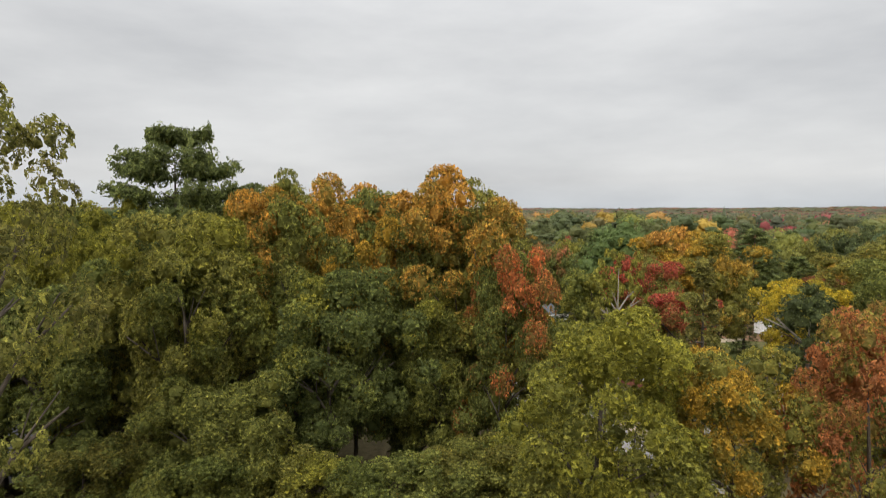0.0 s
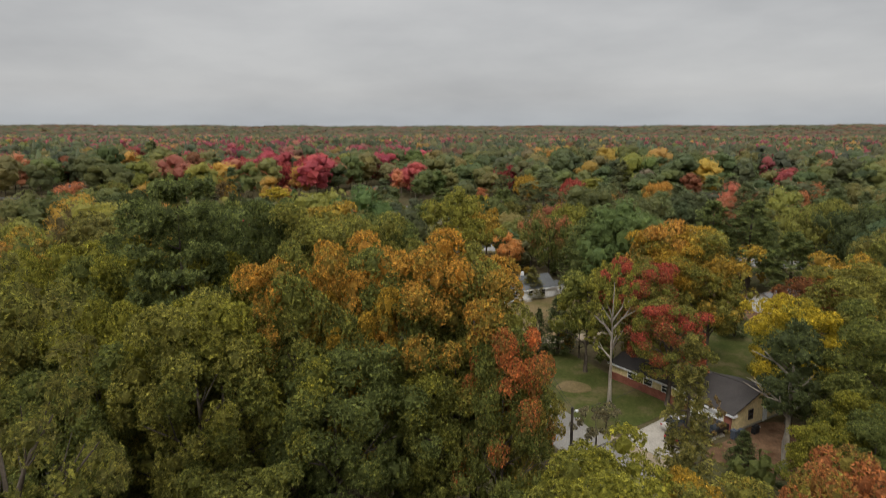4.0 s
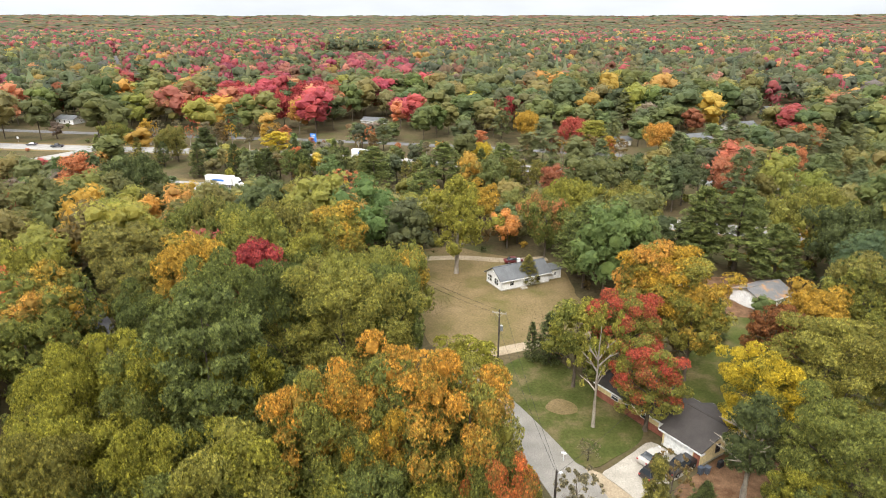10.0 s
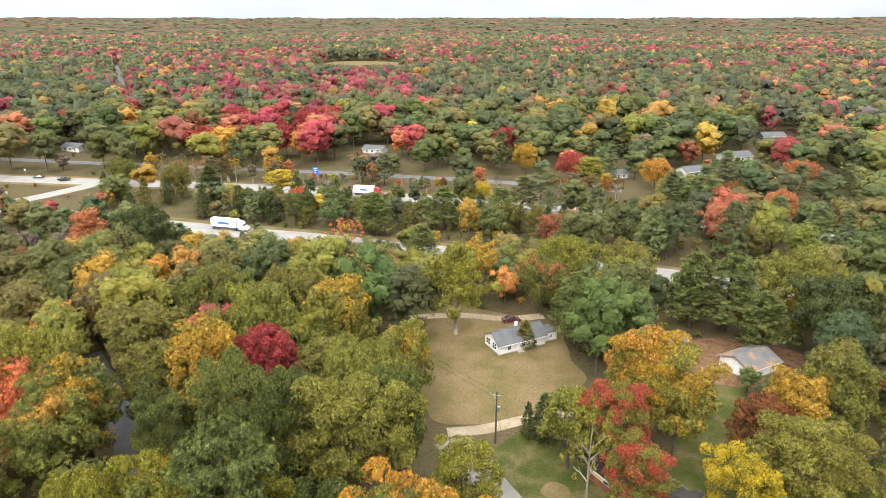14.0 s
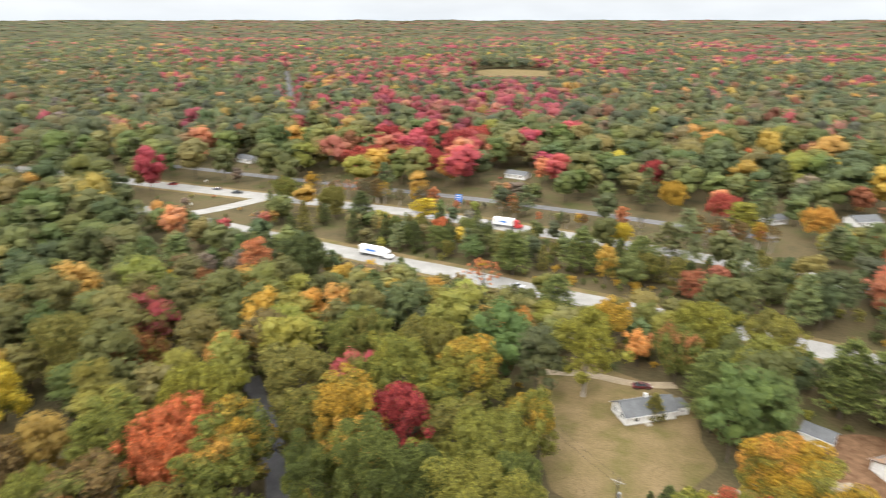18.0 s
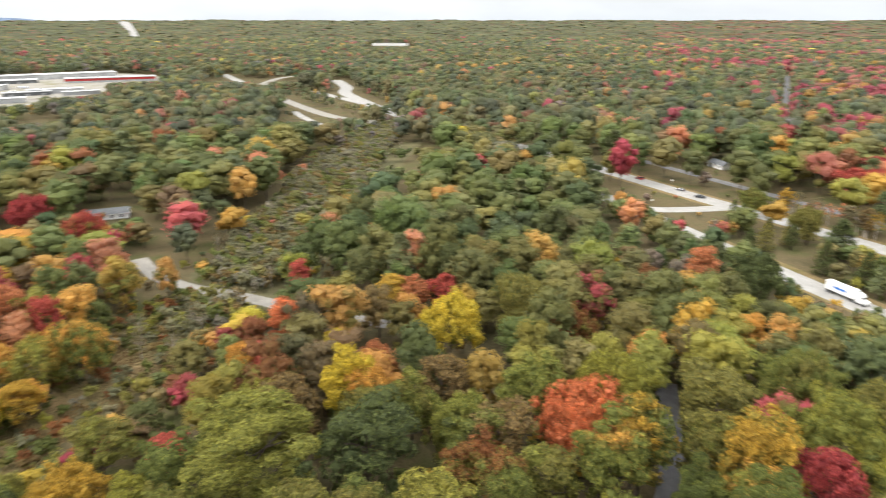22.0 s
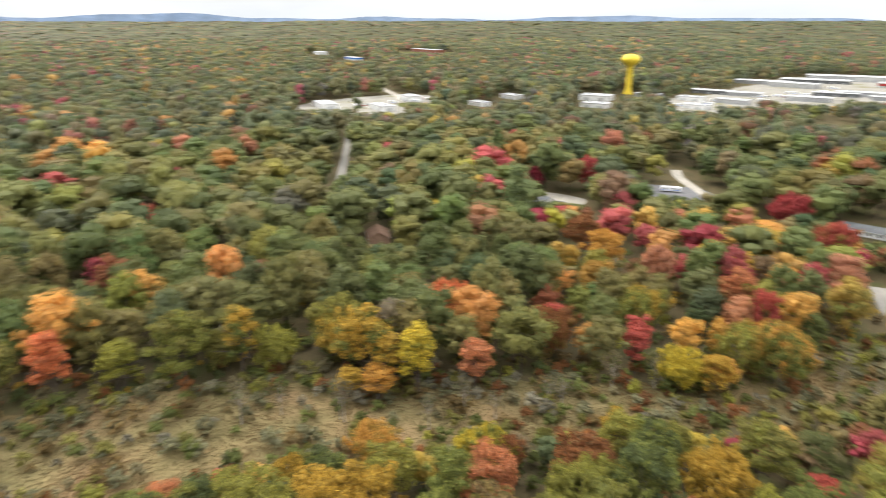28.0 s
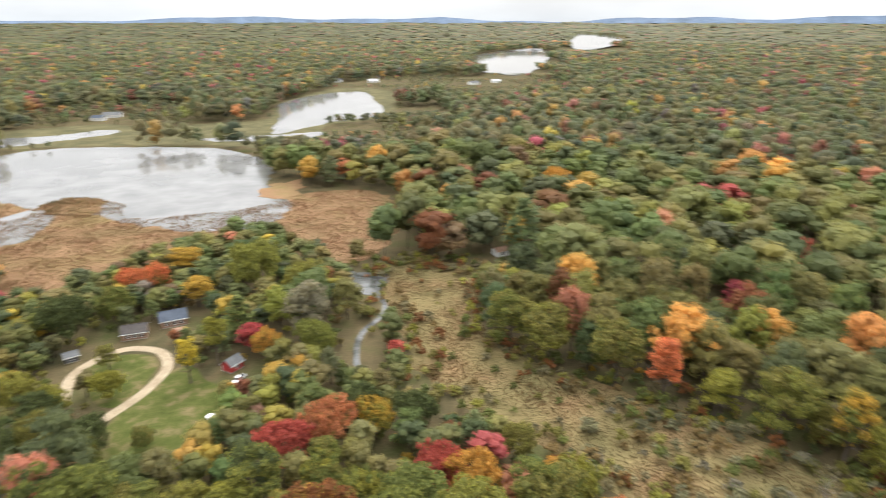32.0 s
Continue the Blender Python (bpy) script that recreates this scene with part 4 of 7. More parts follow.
def car(name, label, x, y, rz, colour, kind="sedan", group=""):
    t = root(name, x, y, 0.12, rz, label, "car" if kind != "pickup" else "pickup", group)
    if kind == "sedan":
        L, w = 4.7, 1.8
        body = [(-2.3, 0.3), (2.3, 0.3), (2.32, 0.62), (1.9, 0.78), (1.15, 0.9), (-1.6, 0.95), (-2.25, 0.9), (-2.35, 0.6)]
        cab = [(1.1, 0.88), (0.45, 1.38), (-0.75, 1.43), (-1.7, 0.93)]
    elif kind == "suv":
        L, w = 4.7, 1.9
        body = [(-2.25, 0.35), (2.25, 0.35), (2.3, 0.75), (2.1, 0.98), (1.1, 1.08), (-2.2, 1.1), (-2.3, 0.7)]
        cab = [(1.05, 1.06), (0.5, 1.68), (-1.85, 1.74), (-2.2, 1.08)]
    else:
        L, w = 5.6, 1.95
        body = [(-2.75, 0.5), (2.7, 0.45), (2.75, 0.85), (2.5, 1.05), (1.3, 1.15), (-2.75, 1.12)]
        cab = [(1.25, 1.12), (0.75, 1.75), (-0.7, 1.78), (-0.85, 1.1)]
    p = paint(f"car_paint_{len(bpy.data.materials)}", colour)
    part("body", hull(bmesh.new(), body, w, 0.06), p, t)
    part("windows", hull(bmesh.new(), cab, w * 0.93, 0.3), WINDOW, t)
    top = sorted(cab, key=lambda q: -q[1])[:2]
    x0, x1 = sorted((top[0][0], top[1][0]))
    zt = max(top[0][1], top[1][1])
    box("roof", (x0 - 0.05, x1 + 0.05, -w * 0.33, w * 0.33, zt - 0.05, zt + 0.03), p, t, "", 0.03)
    for sx in (-1, 1):
        for sy in (-1, 1):
            wheel_on(t, sx * L * 0.31, sy * (w / 2 - 0.1), 0.33 if kind == "sedan" else 0.37, 0.22)
    for sy in (-1, 1):
        box("headlight", (L / 2 - 0.14, L / 2 - 0.02, sy * w * 0.36 - 0.16, sy * w * 0.36 + 0.16, 0.64, 0.78), WHITE, t)
        box("taillight", (-L / 2 + 0.0, -L / 2 + 0.1, sy * w * 0.4 - 0.12, sy * w * 0.4 + 0.12, 0.7, 0.88), RED_PAINT, t)
    if kind == "pickup":
        box("bed", (-2.6, -0.95, -0.8, 0.8, 1.06, 1.14), RUBBER, t)
    PADS.append((x, y, 3.0))
    return t


car("sedan", "silver sedan parked on the concrete driveway", 28.3, 72.1, 35, (0.5, 0.47, 0.43), "sedan", "cars on the driveway")
car("suv", "dark maroon SUV parked beside the sedan", 27.7, 69.0, 35, (0.025, 0.02, 0.022), "suv", "cars on the driveway")
car("pickup", "black pickup parked by the garage door", 31.3, 70.2, 35, (0.015, 0.015, 0.017), "pickup", "cars on the driveway")
car("pickup", "dark pickup driving on the far carriageway", -178, 297.6, 188, (0.04, 0.045, 0.055), "pickup", "cars on the highway")
car("sedan", "dark sedan on the far carriageway", -193, 302.8, 188, (0.05, 0.05, 0.06), "sedan", "cars on the highway")
car("suv", "red car on the far carriageway", -222, 306.2, 188, (0.35, 0.03, 0.03), "suv", "cars on the highway")
car("sedan", "white car on the near carriageway", -8, 200.0, -15, (0.75, 0.75, 0.75), "sedan", "cars on the highway")
car("sedan", "pale car on the near carriageway", -20, 204.0, -16, (0.5, 0.5, 0.52), "sedan", "cars on the highway")
car("sedan", "dark red car parked behind the cottage", 17.5, 146.8, 10, (0.1, 0.015, 0.02), "sedan")


def semi_truck(x, y, rz, label, cab_c, box_c, L=14.0):
    t = root("semi_truck", x, y, 0.12, rz, label, "truck", "trucks on the highway")
    box("trailer", (-L + 3.0, 3.0, -1.28, 1.28, 1.15, 4.05), box_c, t, "", 0.06)
    box("stripe", (-L + 6.0, 0.0, -1.31, -1.29, 2.3, 3.0), BLUE_PAINT, t)
    box("chassis", (-L + 3.2, 6.0, -0.5, 0.5, 0.75, 1.12), RUBBER, t)
    part("cab", hull(bmesh.new(), [(3.5, 0.6), (7.0, 0.6), (7.05, 1.5), (5.9, 1.75), (5.4, 2.7), (5.0, 3.4), (3.5, 3.7)], 2.4, 0.1), cab_c, t)
    box("windscreen", (5.35, 5.75, -1.0, 1.0, 1.85, 2.6), WINDOW, t)
    for xx in (-L + 4.0, -L + 5.3, 2.4, 3.6, 6.3):
        for s in (-1, 1):
            wheel_on(t, xx, s * 1.05, 0.5, 0.35)
    return t


semi_truck(-76, 222.0, -15.5, "white articulated lorry with a blue stripe on the highway", WHITE, WHITE, 10.5)
semi_truck(-32, 270.5, -12, "white lorry with a red cab on the far carriageway", RED_PAINT, WHITE, 9.0)


def camper(x, y, rz, label, L=8.0):
    t = root("motorhome", x, y, 0.05, rz, label, "motorhome", "parked trailers")
    box("body", (-L / 2, L / 2, -1.2, 1.2, 0.55, 3.0), WHITE, t, "", 0.12)
    for s in (-1, 1):
        for u in (-0.3, 0.1, 0.32):
            ys = s * 1.21
            box("window", (u * L - 0.5, u * L + 0.5, min(ys, ys + s * 0.02), max(ys, ys + s * 0.02), 1.7, 2.3), WINDOW, t)
        ys = s * 1.205
        box("stripe", (-L / 2 + 0.2, L / 2 - 0.2, min(ys, ys + s * 0.015), max(ys, ys + s * 0.015), 1.15, 1.35), BLUE_PAINT, t)
    for u in (-0.15, 0.28):
        for s in (-1, 1):
            wheel_on(t, u * L, s * 1.05, 0.38, 0.24)
    box("roof_unit", (-0.5, 0.5, -0.4, 0.4, 3.0, 3.25), GREY_METAL, t)
    PADS.append((x, y, 6.5))
    return t


camper(-362, -40, 100, "white motorhome with blue stripes parked on concrete", 10)
trailer_rng = random.Random(9)
for k in range(14):
    u, v = trailer_rng.uniform(0, 1), trailer_rng.uniform(-1, 1)
    camper(-745 - 330 * u, -70 + 190 * u + v * 22, 80 + trailer_rng.uniform(-30, 30), "white box trailer parked in the works yard", trailer_rng.uniform(8, 14))
for k in range(6):
    camper(-570 - 22 * k, -405 + 11 * k + trailer_rng.uniform(-6, 6), 50 + 8 * k, "white box trailer parked among the workshops", 10)
lot_rng = random.Random(31)
COATS = [(0.6, 0.6, 0.6), (0.05, 0.05, 0.06), (0.3, 0.03, 0.03), (0.08, 0.12, 0.25), (0.35, 0.35, 0.36), (0.7, 0.7, 0.68)]
for k in range(16):
    u = k / 16
    car("sedan" if k % 3 else "pickup", "parked car in the gravel yard of the works", -735 - 190 * u + lot_rng.uniform(-8, 8), -85 + 105 * u + lot_rng.uniform(-10, 10), 70 + lot_rng.choice((0, 180)) + lot_rng.uniform(-8, 8),
        COATS[k % 6], "sedan" if k % 3 else "pickup", "cars in the works yard")
for k in range(7):
    car("sedan", "parked car in the yard among the workshops", -600 - 14 * k + lot_rng.uniform(-3, 3), -395 + 5 * k + lot_rng.uniform(-4, 4), 140 + lot_rng.uniform(-10, 10), COATS[(k + 2) % 6], "sedan", "cars among the workshops")
car("sedan", "silver car parked by the grey-roofed house", -312, -86, 40, (0.4, 0.4, 0.42), "sedan")
car("suv", "dark car parked by the low house", -306, 56, 100, (0.06, 0.06, 0.07), "suv")
car("pickup", "white pickup beside the red barn", 37.5, -170.5, 70, (0.7, 0.7, 0.7), "pickup")
sheet("pad_1", [(-372, -58), (-350, -52), (-346, -24), (-362, -16), (-376, -30)], 0.07, DARK_ASPHALT, "grey asphalt pad under the motorhome", "driveway", 0.6)
sheet("pad_2", [(-330, -104), (-308, -100), (-306, -80), (-326, -78)], 0.07, CONCRETE, "pale concrete yard by the crimson maple", "driveway", 0.8)

# blue sign and the small posts along the highway
sign = root("road_sign", -59.5, 299, 0, -14, "blue rectangular highway sign on two posts", "sign")
box("panel", (-1.5, 1.5, -0.05, 0.05, 2.2, 6.2), BLUE_PAINT, sign, "plain blue panel", 0.01)
for s in (-1, 1):
    box("post", (s * 1.1 - 0.07, s * 1.1 + 0.07, 0.06, 0.2, -0.3, 6.0), GREY_METAL, sign)
for k, z in enumerate((5.3, 4.4, 3.5)):
    box("lettering", (-0.9, 0.9 - 0.3 * k, -0.075, -0.055, z, z + 0.3), WHITE, sign, "white line of lettering")
for x, y in ((-205, 312), (-140, 262), (-186, 268)):
    sg = root("marker_sign", x, y, 0, -10, "small white roadside marker on a post", "sign", "roadside markers")
    box("panel", (-0.5, 0.5, -0.03, 0.03, 1.6, 2.6), WHITE, sg)
    box("post", (-0.04, 0.04, 0.035, 0.1, -0.3, 2.5), GREY_METAL, sg)


# bins, boat and other loose things
def wheelie_bin(x, y, rz, c, label):
    t = root("wheelie_bin", x, y, 0.05, rz, label, "bin", "bins beside the garage")
    bm = bmesh.new()
    bmesh.ops.create_cone(bm, cap_ends=True, segments=4, radius1=0.34, radius2=0.44, depth=1.0, matrix=pose(0, 0, 0.52, 0, 0, 45))
    part("bin_body", bm, c, t)
    box("lid", (-0.34, 0.34, -0.36, 0.34, 1.02, 1.1), c, t, "", 0.02)
    wheel_on(t, -0.3, 0.2, 0.1, 0.06)
    wheel_on(t, -0.3, -0.2, 0.1, 0.06)


wheelie_bin(33.7, 69.3, 30, BLUE_SHINGLE, "dark blue wheeled rubbish bin beside the garage")
wheelie_bin(34.6, 69.4, 40, BLUE_SHINGLE, "dark blue wheeled rubbish bin beside the garage")
grill = root("garden_grill", 36.8, 70.6, 0, 35, "black covered barbecue grill by the yellow wall", "grill")
box("cart", (-0.5, 0.5, -0.25, 0.25, 0.15, 0.8), RUBBER, grill, "", 0.04)
box("hood", (-0.45, 0.45, -0.28, 0.28, 0.8, 1.15), RUBBER, grill, "", 0.1)
box("side_shelf", (0.5, 0.85, -0.2, 0.2, 0.76, 0.8), GREY_METAL, grill)
boat = root("boat", 40.5, -152, 0, -30, "white open boat lying on the lawn", "boat")
part("boat_hull", hull(bmesh.new(), [(-2.4, 0.0), (1.8, 0.0), (2.7, 0.75), (-2.5, 0.7)], 1.8, -0.1), WHITE, boat)
box("bench", (-0.8, -0.4, -0.7, 0.7, 0.72, 0.78), BROWN_SHINGLE, boat)
mail = root("mailbox", 16.3, 72.0, 0, -25, "white mailbox on a post by the street", "mailbox")
box("post", (-0.05, 0.05, -0.05, 0.05, -0.2, 1.1), WHITE, mail)
box("box", (-0.35, 0.35, -0.12, 0.12, 1.1, 1.4), WHITE, mail, "", 0.05)
dish = root("satellite_dish", 31.5, 83.5, 0, 40, "small grey satellite dish behind the roof", "dish")
part("mast", cyl_bm(bmesh.new(), 0.04, 0.04, 3.6, Matrix.Translation((0, 0, 1.8)), 8), GREY_METAL, dish)
part("reflector", lathe([(0.0, 0.0), (0.25, 0.05), (0.45, 0.16), (0.44, 0.19), (0.24, 0.08), (0.0, 0.03)], 16), GREY_METAL, dish).matrix_basis = pose(0, -0.1, 3.6, 60, 0, 0)

# ---- trees ----
GREEN, DARK, OLIVE, LIME = (0.136, 0.155, 0.046), (0.1, 0.121, 0.046), (0.198, 0.183, 0.053), (0.262, 0.252, 0.05)
ORANGE, RUST, SALMON, YELLOW, GOLD = (0.52, 0.285, 0.066), (0.23, 0.1, 0.04), (0.46, 0.19, 0.09), (0.5, 0.39, 0.05), (0.43, 0.28, 0.05)
RED, CRIMSON, BURGUNDY, PINE, GREY, BROWN, FLAME = (0.42, 0.098, 0.076), (0.34, 0.064, 0.064), (0.17, 0.022, 0.034), (0.15, 0.178, 0.06), (0.2, 0.175, 0.1), (0.2, 0.14, 0.06), (0.56, 0.185, 0.08)


def ico(sub):
    bm = bmesh.new()
    bmesh.ops.create_icosphere(bm, subdivisions=sub, radius=1)
    v = np.array([p.co[:] for p in bm.verts])
    f = np.array([[q.index for q in p.verts] for p in bm.faces])
    bm.free()
    return v, f


ICO = {1: ico(1), 2: ico(2)}


def unit(a):
    return a / np.maximum(np.linalg.norm(a, axis=-1, keepdims=True), 1e-9)


def flake_set(pos, nrm, size, rng, corners):
    """Small leaf sprays: triangles, or folded four-cornered leaves."""
    n = len(pos)
    t1 = unit(np.cross(nrm, rng.normal(size=(n, 3))))
    t2 = np.cross(nrm, t1)
    s = (size * rng.uniform(0.6, 1.3, n))[:, None]
    if corners == 3:
        v = np.stack([pos + t1 * s * 0.62, pos - t1 * s * 0.35 + t2 * s * 0.5, pos - t1 * s * 0.35 - t2 * s * 0.5], 1)
        f = np.arange(3 * n).reshape(n, 3)
    else:
        v = np.stack([pos - t1 * s * 0.6, pos + t2 * s * 0.4 + nrm * s * 0.12, pos + t1 * s * 0.65 - nrm * s * 0.1, pos - t2 * s * 0.4 + nrm * s * 0.12], 1)
        b = np.arange(n)[:, None] * 4
        f = np.concatenate([b + np.array([[0, 1, 2]]), b + np.array([[0, 2, 3]])], 1).reshape(-1, 3)
    return v.reshape(-1, 3), f, corners


def broad_crown(seed, lobes, sub, flakes, size, corners=3, H=18.0, R=5.5, base=5.0, lobe_size=0.4, flat=0.95, rough=0.13, core_size=0.74, tumble=0.75, lie=0.42):
    """A rounded, lumpy crown: leaf masses carried on several limbs, with sprays of leaves over them."""
    rng = np.random.default_rng(seed)
    k = np.arange(lobes) + 0.5
    phi = k * 2.39996 + rng.uniform(0, 6)
    zz = np.clip(1 - 1.8 * k / lobes, -0.8, 1)
    d = np.stack([np.cos(phi) * np.sqrt(1 - zz ** 2), np.sin(phi) * np.sqrt(1 - zz ** 2), zz], 1) + rng.normal(size=(lobes, 3)) * 0.16
    d[:, 2] = np.where(d[:, 2] > 0.7, 0.7 + (d[:, 2] - 0.7) * 0.35, d[:, 2])
    mid = base + (H - base) * 0.56
    lr = R * lobe_size * rng.uniform(0.72, 1.2, lobes)
    # a few broad swellings and hollows give each crown its own outline
    swell = np.ones(lobes)
    for _ in range(5):
        w = unit(rng.normal(size=3))
        swell += 0.13 * np.sin(unit(d) @ w * rng.uniform(2.5, 5.0) + rng.uniform(0, 6.28))
    d = d * swell[:, None]
    c = d * np.array([R * 0.68, R * 0.68, (H - base) * 0.42]) * rng.uniform(0.8, 1.12, (lobes, 1)) + [0, 0, mid]
    c[:, 2] = mid + (c[:, 2] - mid) * (H * 0.98 - mid) / ((c[:, 2] + lr * flat).max() - mid)
    c[:, :2] *= (R * 0.97 - lr.mean()) / np.percentile(np.hypot(c[:, 0], c[:, 1]), 90)
    lobe_tip = rng.uniform(0, 1, lobes)
    iv, jf = ICO[sub]
    V, Fs, tip, off = [], [], [], 0
    for i in range(lobes):
        v = iv * lr[i] * (1 + rng.normal(size=(len(iv), 1)) * rough) * [1, 1, flat] * (core_size if flakes else 1.0) + c[i]
        V.append(v)
        Fs.append(jf + off)
        tip.append(np.full(len(v), 0) + 0.32 * np.clip((v[:, 2] - base) / (H - base), 0, 1) + 0.46 * lobe_tip[i] + 0.06)
        off += len(v)
    if flakes:
        w = lr ** 2 / np.sum(lr ** 2)
        pick = rng.choice(lobes, int(flakes * 1.9), p=w)
        out = unit(c[pick] - [0, 0, mid - 1.5])
        dr = unit(rng.normal(size=(len(pick), 3)) + out * 0.9)
        pos = c[pick] + dr * (lr[pick] * rng.uniform(0.84, 1.2, len(pick)))[:, None] * [1.08, 1.08, flat]
        dist = np.linalg.norm(pos[:, None] - c[None], axis=2) / lr[None]
        dist[np.arange(len(pick)), pick] = 9
        ok = np.flatnonzero(dist.min(1) > 0.8)[:flakes]
        pos, dr, pick = pos[ok], dr[ok], pick[ok]
        v, f, cn = flake_set(pos, unit(dr * 0.8 + rng.normal(size=dr.shape) * tumble + [0, 0, lie]), size, rng, corners)
        V.append(v)
        Fs.append(f + off)
        t = 0.32 * np.clip((pos[:, 2] - base) / (H - base), 0, 1) + 0.46 * lobe_tip[pick] + 0.2 * rng.uniform(0, 1, len(pos))
        tip.append(np.repeat(t, cn))
    return np.concatenate(V), np.concatenate(Fs), np.concatenate(tip), lobes * len(jf)


def pine_crown(seed, whorls, arms, per_arm, size, corners=3, H=22.0, R=4.6, base=5.0, shape=0.75, loose=0.42):
    """A white pine: whorls of level arms with flat plumes of needles, open between the layers."""
    rng = np.random.default_rng(seed)
    P, N = [], []
    for i in range(whorls):
        u = (i + rng.uniform(-0.3, 0.3)) / (whorls - 1)
        z = base + (H - base) * np.clip(u, 0, 1)
        for a in range(arms):
            ang = a * 6.283 / arms + i * 1.1 + rng.uniform(-0.4, 0.4)
            ln = R * (1 - 0.9 * np.clip(u, 0, 1) ** 1.8) ** shape * rng.uniform(0.6, 1.15) + 0.3
            s = rng.uniform(0.25, 1.0, per_arm) ** 0.7 * ln
            side = rng.normal(size=per_arm) * 0.16 * ln
            P.append(np.stack([np.cos(ang) * s - np.sin(ang) * side, np.sin(ang) * s + np.cos(ang) * side, z + 0.22 * s + rng.normal(size=per_arm) * loose], 1))
            N.append(np.tile([0.35 * np.cos(ang), 0.35 * np.sin(ang), 1.0], (per_arm, 1)))
    pos, nrm = np.concatenate(P), np.concatenate(N)
    v, f, cn = flake_set(pos, unit(nrm + rng.normal(size=nrm.shape) * 0.6), size, rng, corners)
    return v, f, np.repeat(0.25 * rng.uniform(0, 1, len(pos)) + 0.2, cn), 0


def cone_crown(seed, tiers, seg, H=20.0, R=4.0, base=4.0):
    rng = np.random.default_rng(seed)
    V, Fs, off = [], [], 0
    for i in range(tiers):
        z0, r = base + (H - base) * i / tiers, R * (1 - 0.85 * i / tiers)
        a = np.arange(seg) * 6.283 / seg + rng.uniform(0, 3)
        V.append(np.vstack([np.stack([np.cos(a) * r * rng.uniform(0.7, 1.2, seg), np.sin(a) * r, np.full(seg, z0)], 1), [[0, 0, z0 + (H - base) / tiers * 1.5]]]))
        Fs.append(np.array([[k, (k + 1) % seg, seg] for k in range(seg)]) + off)
        off += seg + 1
    v = np.concatenate(V)
    return v, np.concatenate(Fs), np.full(len(v), 0.3), 10 ** 6


def tri_mesh(name, v, f, material, tip=None, colour=None, smooth=False, second=None, split=None):
    me = bpy.data.meshes.new(name)
    me.vertices.add(len(v))
    me.vertices.foreach_set("co", np.ascontiguousarray(v, np.float32).ravel())
    me.loops.add(f.size)
    me.loops.foreach_set("vertex_index", np.ascontiguousarray(f, np.int32).ravel())
    me.polygons.add(len(f))
    me.polygons.foreach_set("loop_start", np.arange(0, f.size, 3, dtype=np.int32))
    me.polygons.foreach_set("loop_total", np.full(len(f), 3, np.int32))
    me.polygons.foreach_set("use_smooth", np.full(len(f), smooth))
    me.materials.append(material)
    if second is not None:
        me.materials.append(second)
        me.polygons.foreach_set("material_index", np.ascontiguousarray(split, np.int32))
    if tip is not None:
        me.attributes.new("tip", "FLOAT", "POINT").data.foreach_set("value", np.ascontiguousarray(tip, np.float32))
    if colour is not None:
        c4 = np.ones((len(v), 4), np.float32)
        c4[:, :3] = colour
        me.attributes.new("leaf_colour", "FLOAT_COLOR", "POINT").data.foreach_set("color", c4.ravel())
    me.update(calc_edges=True)
    return me


def tube(V, Fs, pts, radii, seg=7):
    """Adds a tapered limb along pts."""
    off = len(V)
    for i, (p, r) in enumerate(zip(pts, radii)):
        q = Vector(pts[min(i + 1, len(pts) - 1)]) - Vector(pts[max(i - 1, 0)])
        m = q.to_track_quat("Z", "Y").to_matrix()
        for k in range(seg):
            a = 6.28318 * k / seg
            V.append(Vector(p) + m @ Vector((math.cos(a) * r, math.sin(a) * r, 0)))
    for i in range(len(pts) - 1):
        for k in range(seg):
            a, b = off + i * seg + k, off + i * seg + (k + 1) % seg
            Fs.append((a, b, b + seg, a + seg))
    Fs.append(tuple(off + (len(pts) - 1) * seg + k for k in range(seg)))


def trunk_mesh(name, seed, H, base, R, kind, material, r0=0.32):
    rng = random.Random(seed)
    V, Fs = [], []
    if kind == "pine":
        top = H * 0.97
        tube(V, Fs, [(0, 0, -0.3), (0.05, 0, H * 0.3), (0.1, 0.1, H * 0.65), (0, 0, top)], [r0 * 1.2, r0 * 0.85, r0 * 0.5, 0.04])
        for i in range(12):
            z, a = base * 0.8 + (H - base) * i / 13, i * 2.4
            ln = R * 0.8 * (1 - i / 16)
            tube(V, Fs, [(0, 0, z), (math.cos(a) * ln * 0.5, math.sin(a) * ln * 0.5, z + 0.1), (math.cos(a) * ln, math.sin(a) * ln, z + 0.35)], [0.09, 0.06, 0.02], 5)
    else:
        fork = base * 0.95
        tube(V, Fs, [(0, 0, -0.3), (0, 0, 0.4), (0.1, 0.05, fork * 0.5), (0.05, 0.1, fork), (0.2, 0, H * 0.55), (0, 0.2, H * 0.8)], [r0 * 1.55, r0 * 1.1, r0 * 0.92, r0 * 0.8, r0 * 0.45, 0.05])
        for i in range(9):
            a, z = i * 2.4 + rng.uniform(-0.3, 0.3), fork * rng.uniform(0.75, 1.0) + (H - base) * 0.45 * i / 9
            ln, up = R * rng.uniform(0.55, 0.85), (H - base) * rng.uniform(0.12, 0.35)
            c, s = math.cos(a), math.sin(a)
            mid = (c * ln * 0.45, s * ln * 0.45, z + up * 0.6)
            end = (c * ln, s * ln, z + up)
            tube(V, Fs, [(0.05, 0.05, z), mid, end], [r0 * 0.42, r0 * 0.26, 0.03], 5)
            for j in (-1, 1):
                b = a + j * 0.6
                tube(V, Fs, [mid, (mid[0] + math.cos(b) * ln * 0.4, mid[1] + math.sin(b) * ln * 0.4, mid[2] + up * 0.5)], [r0 * 0.18, 0.02], 4)
    return mesh_from(name, V, Fs, material, True)


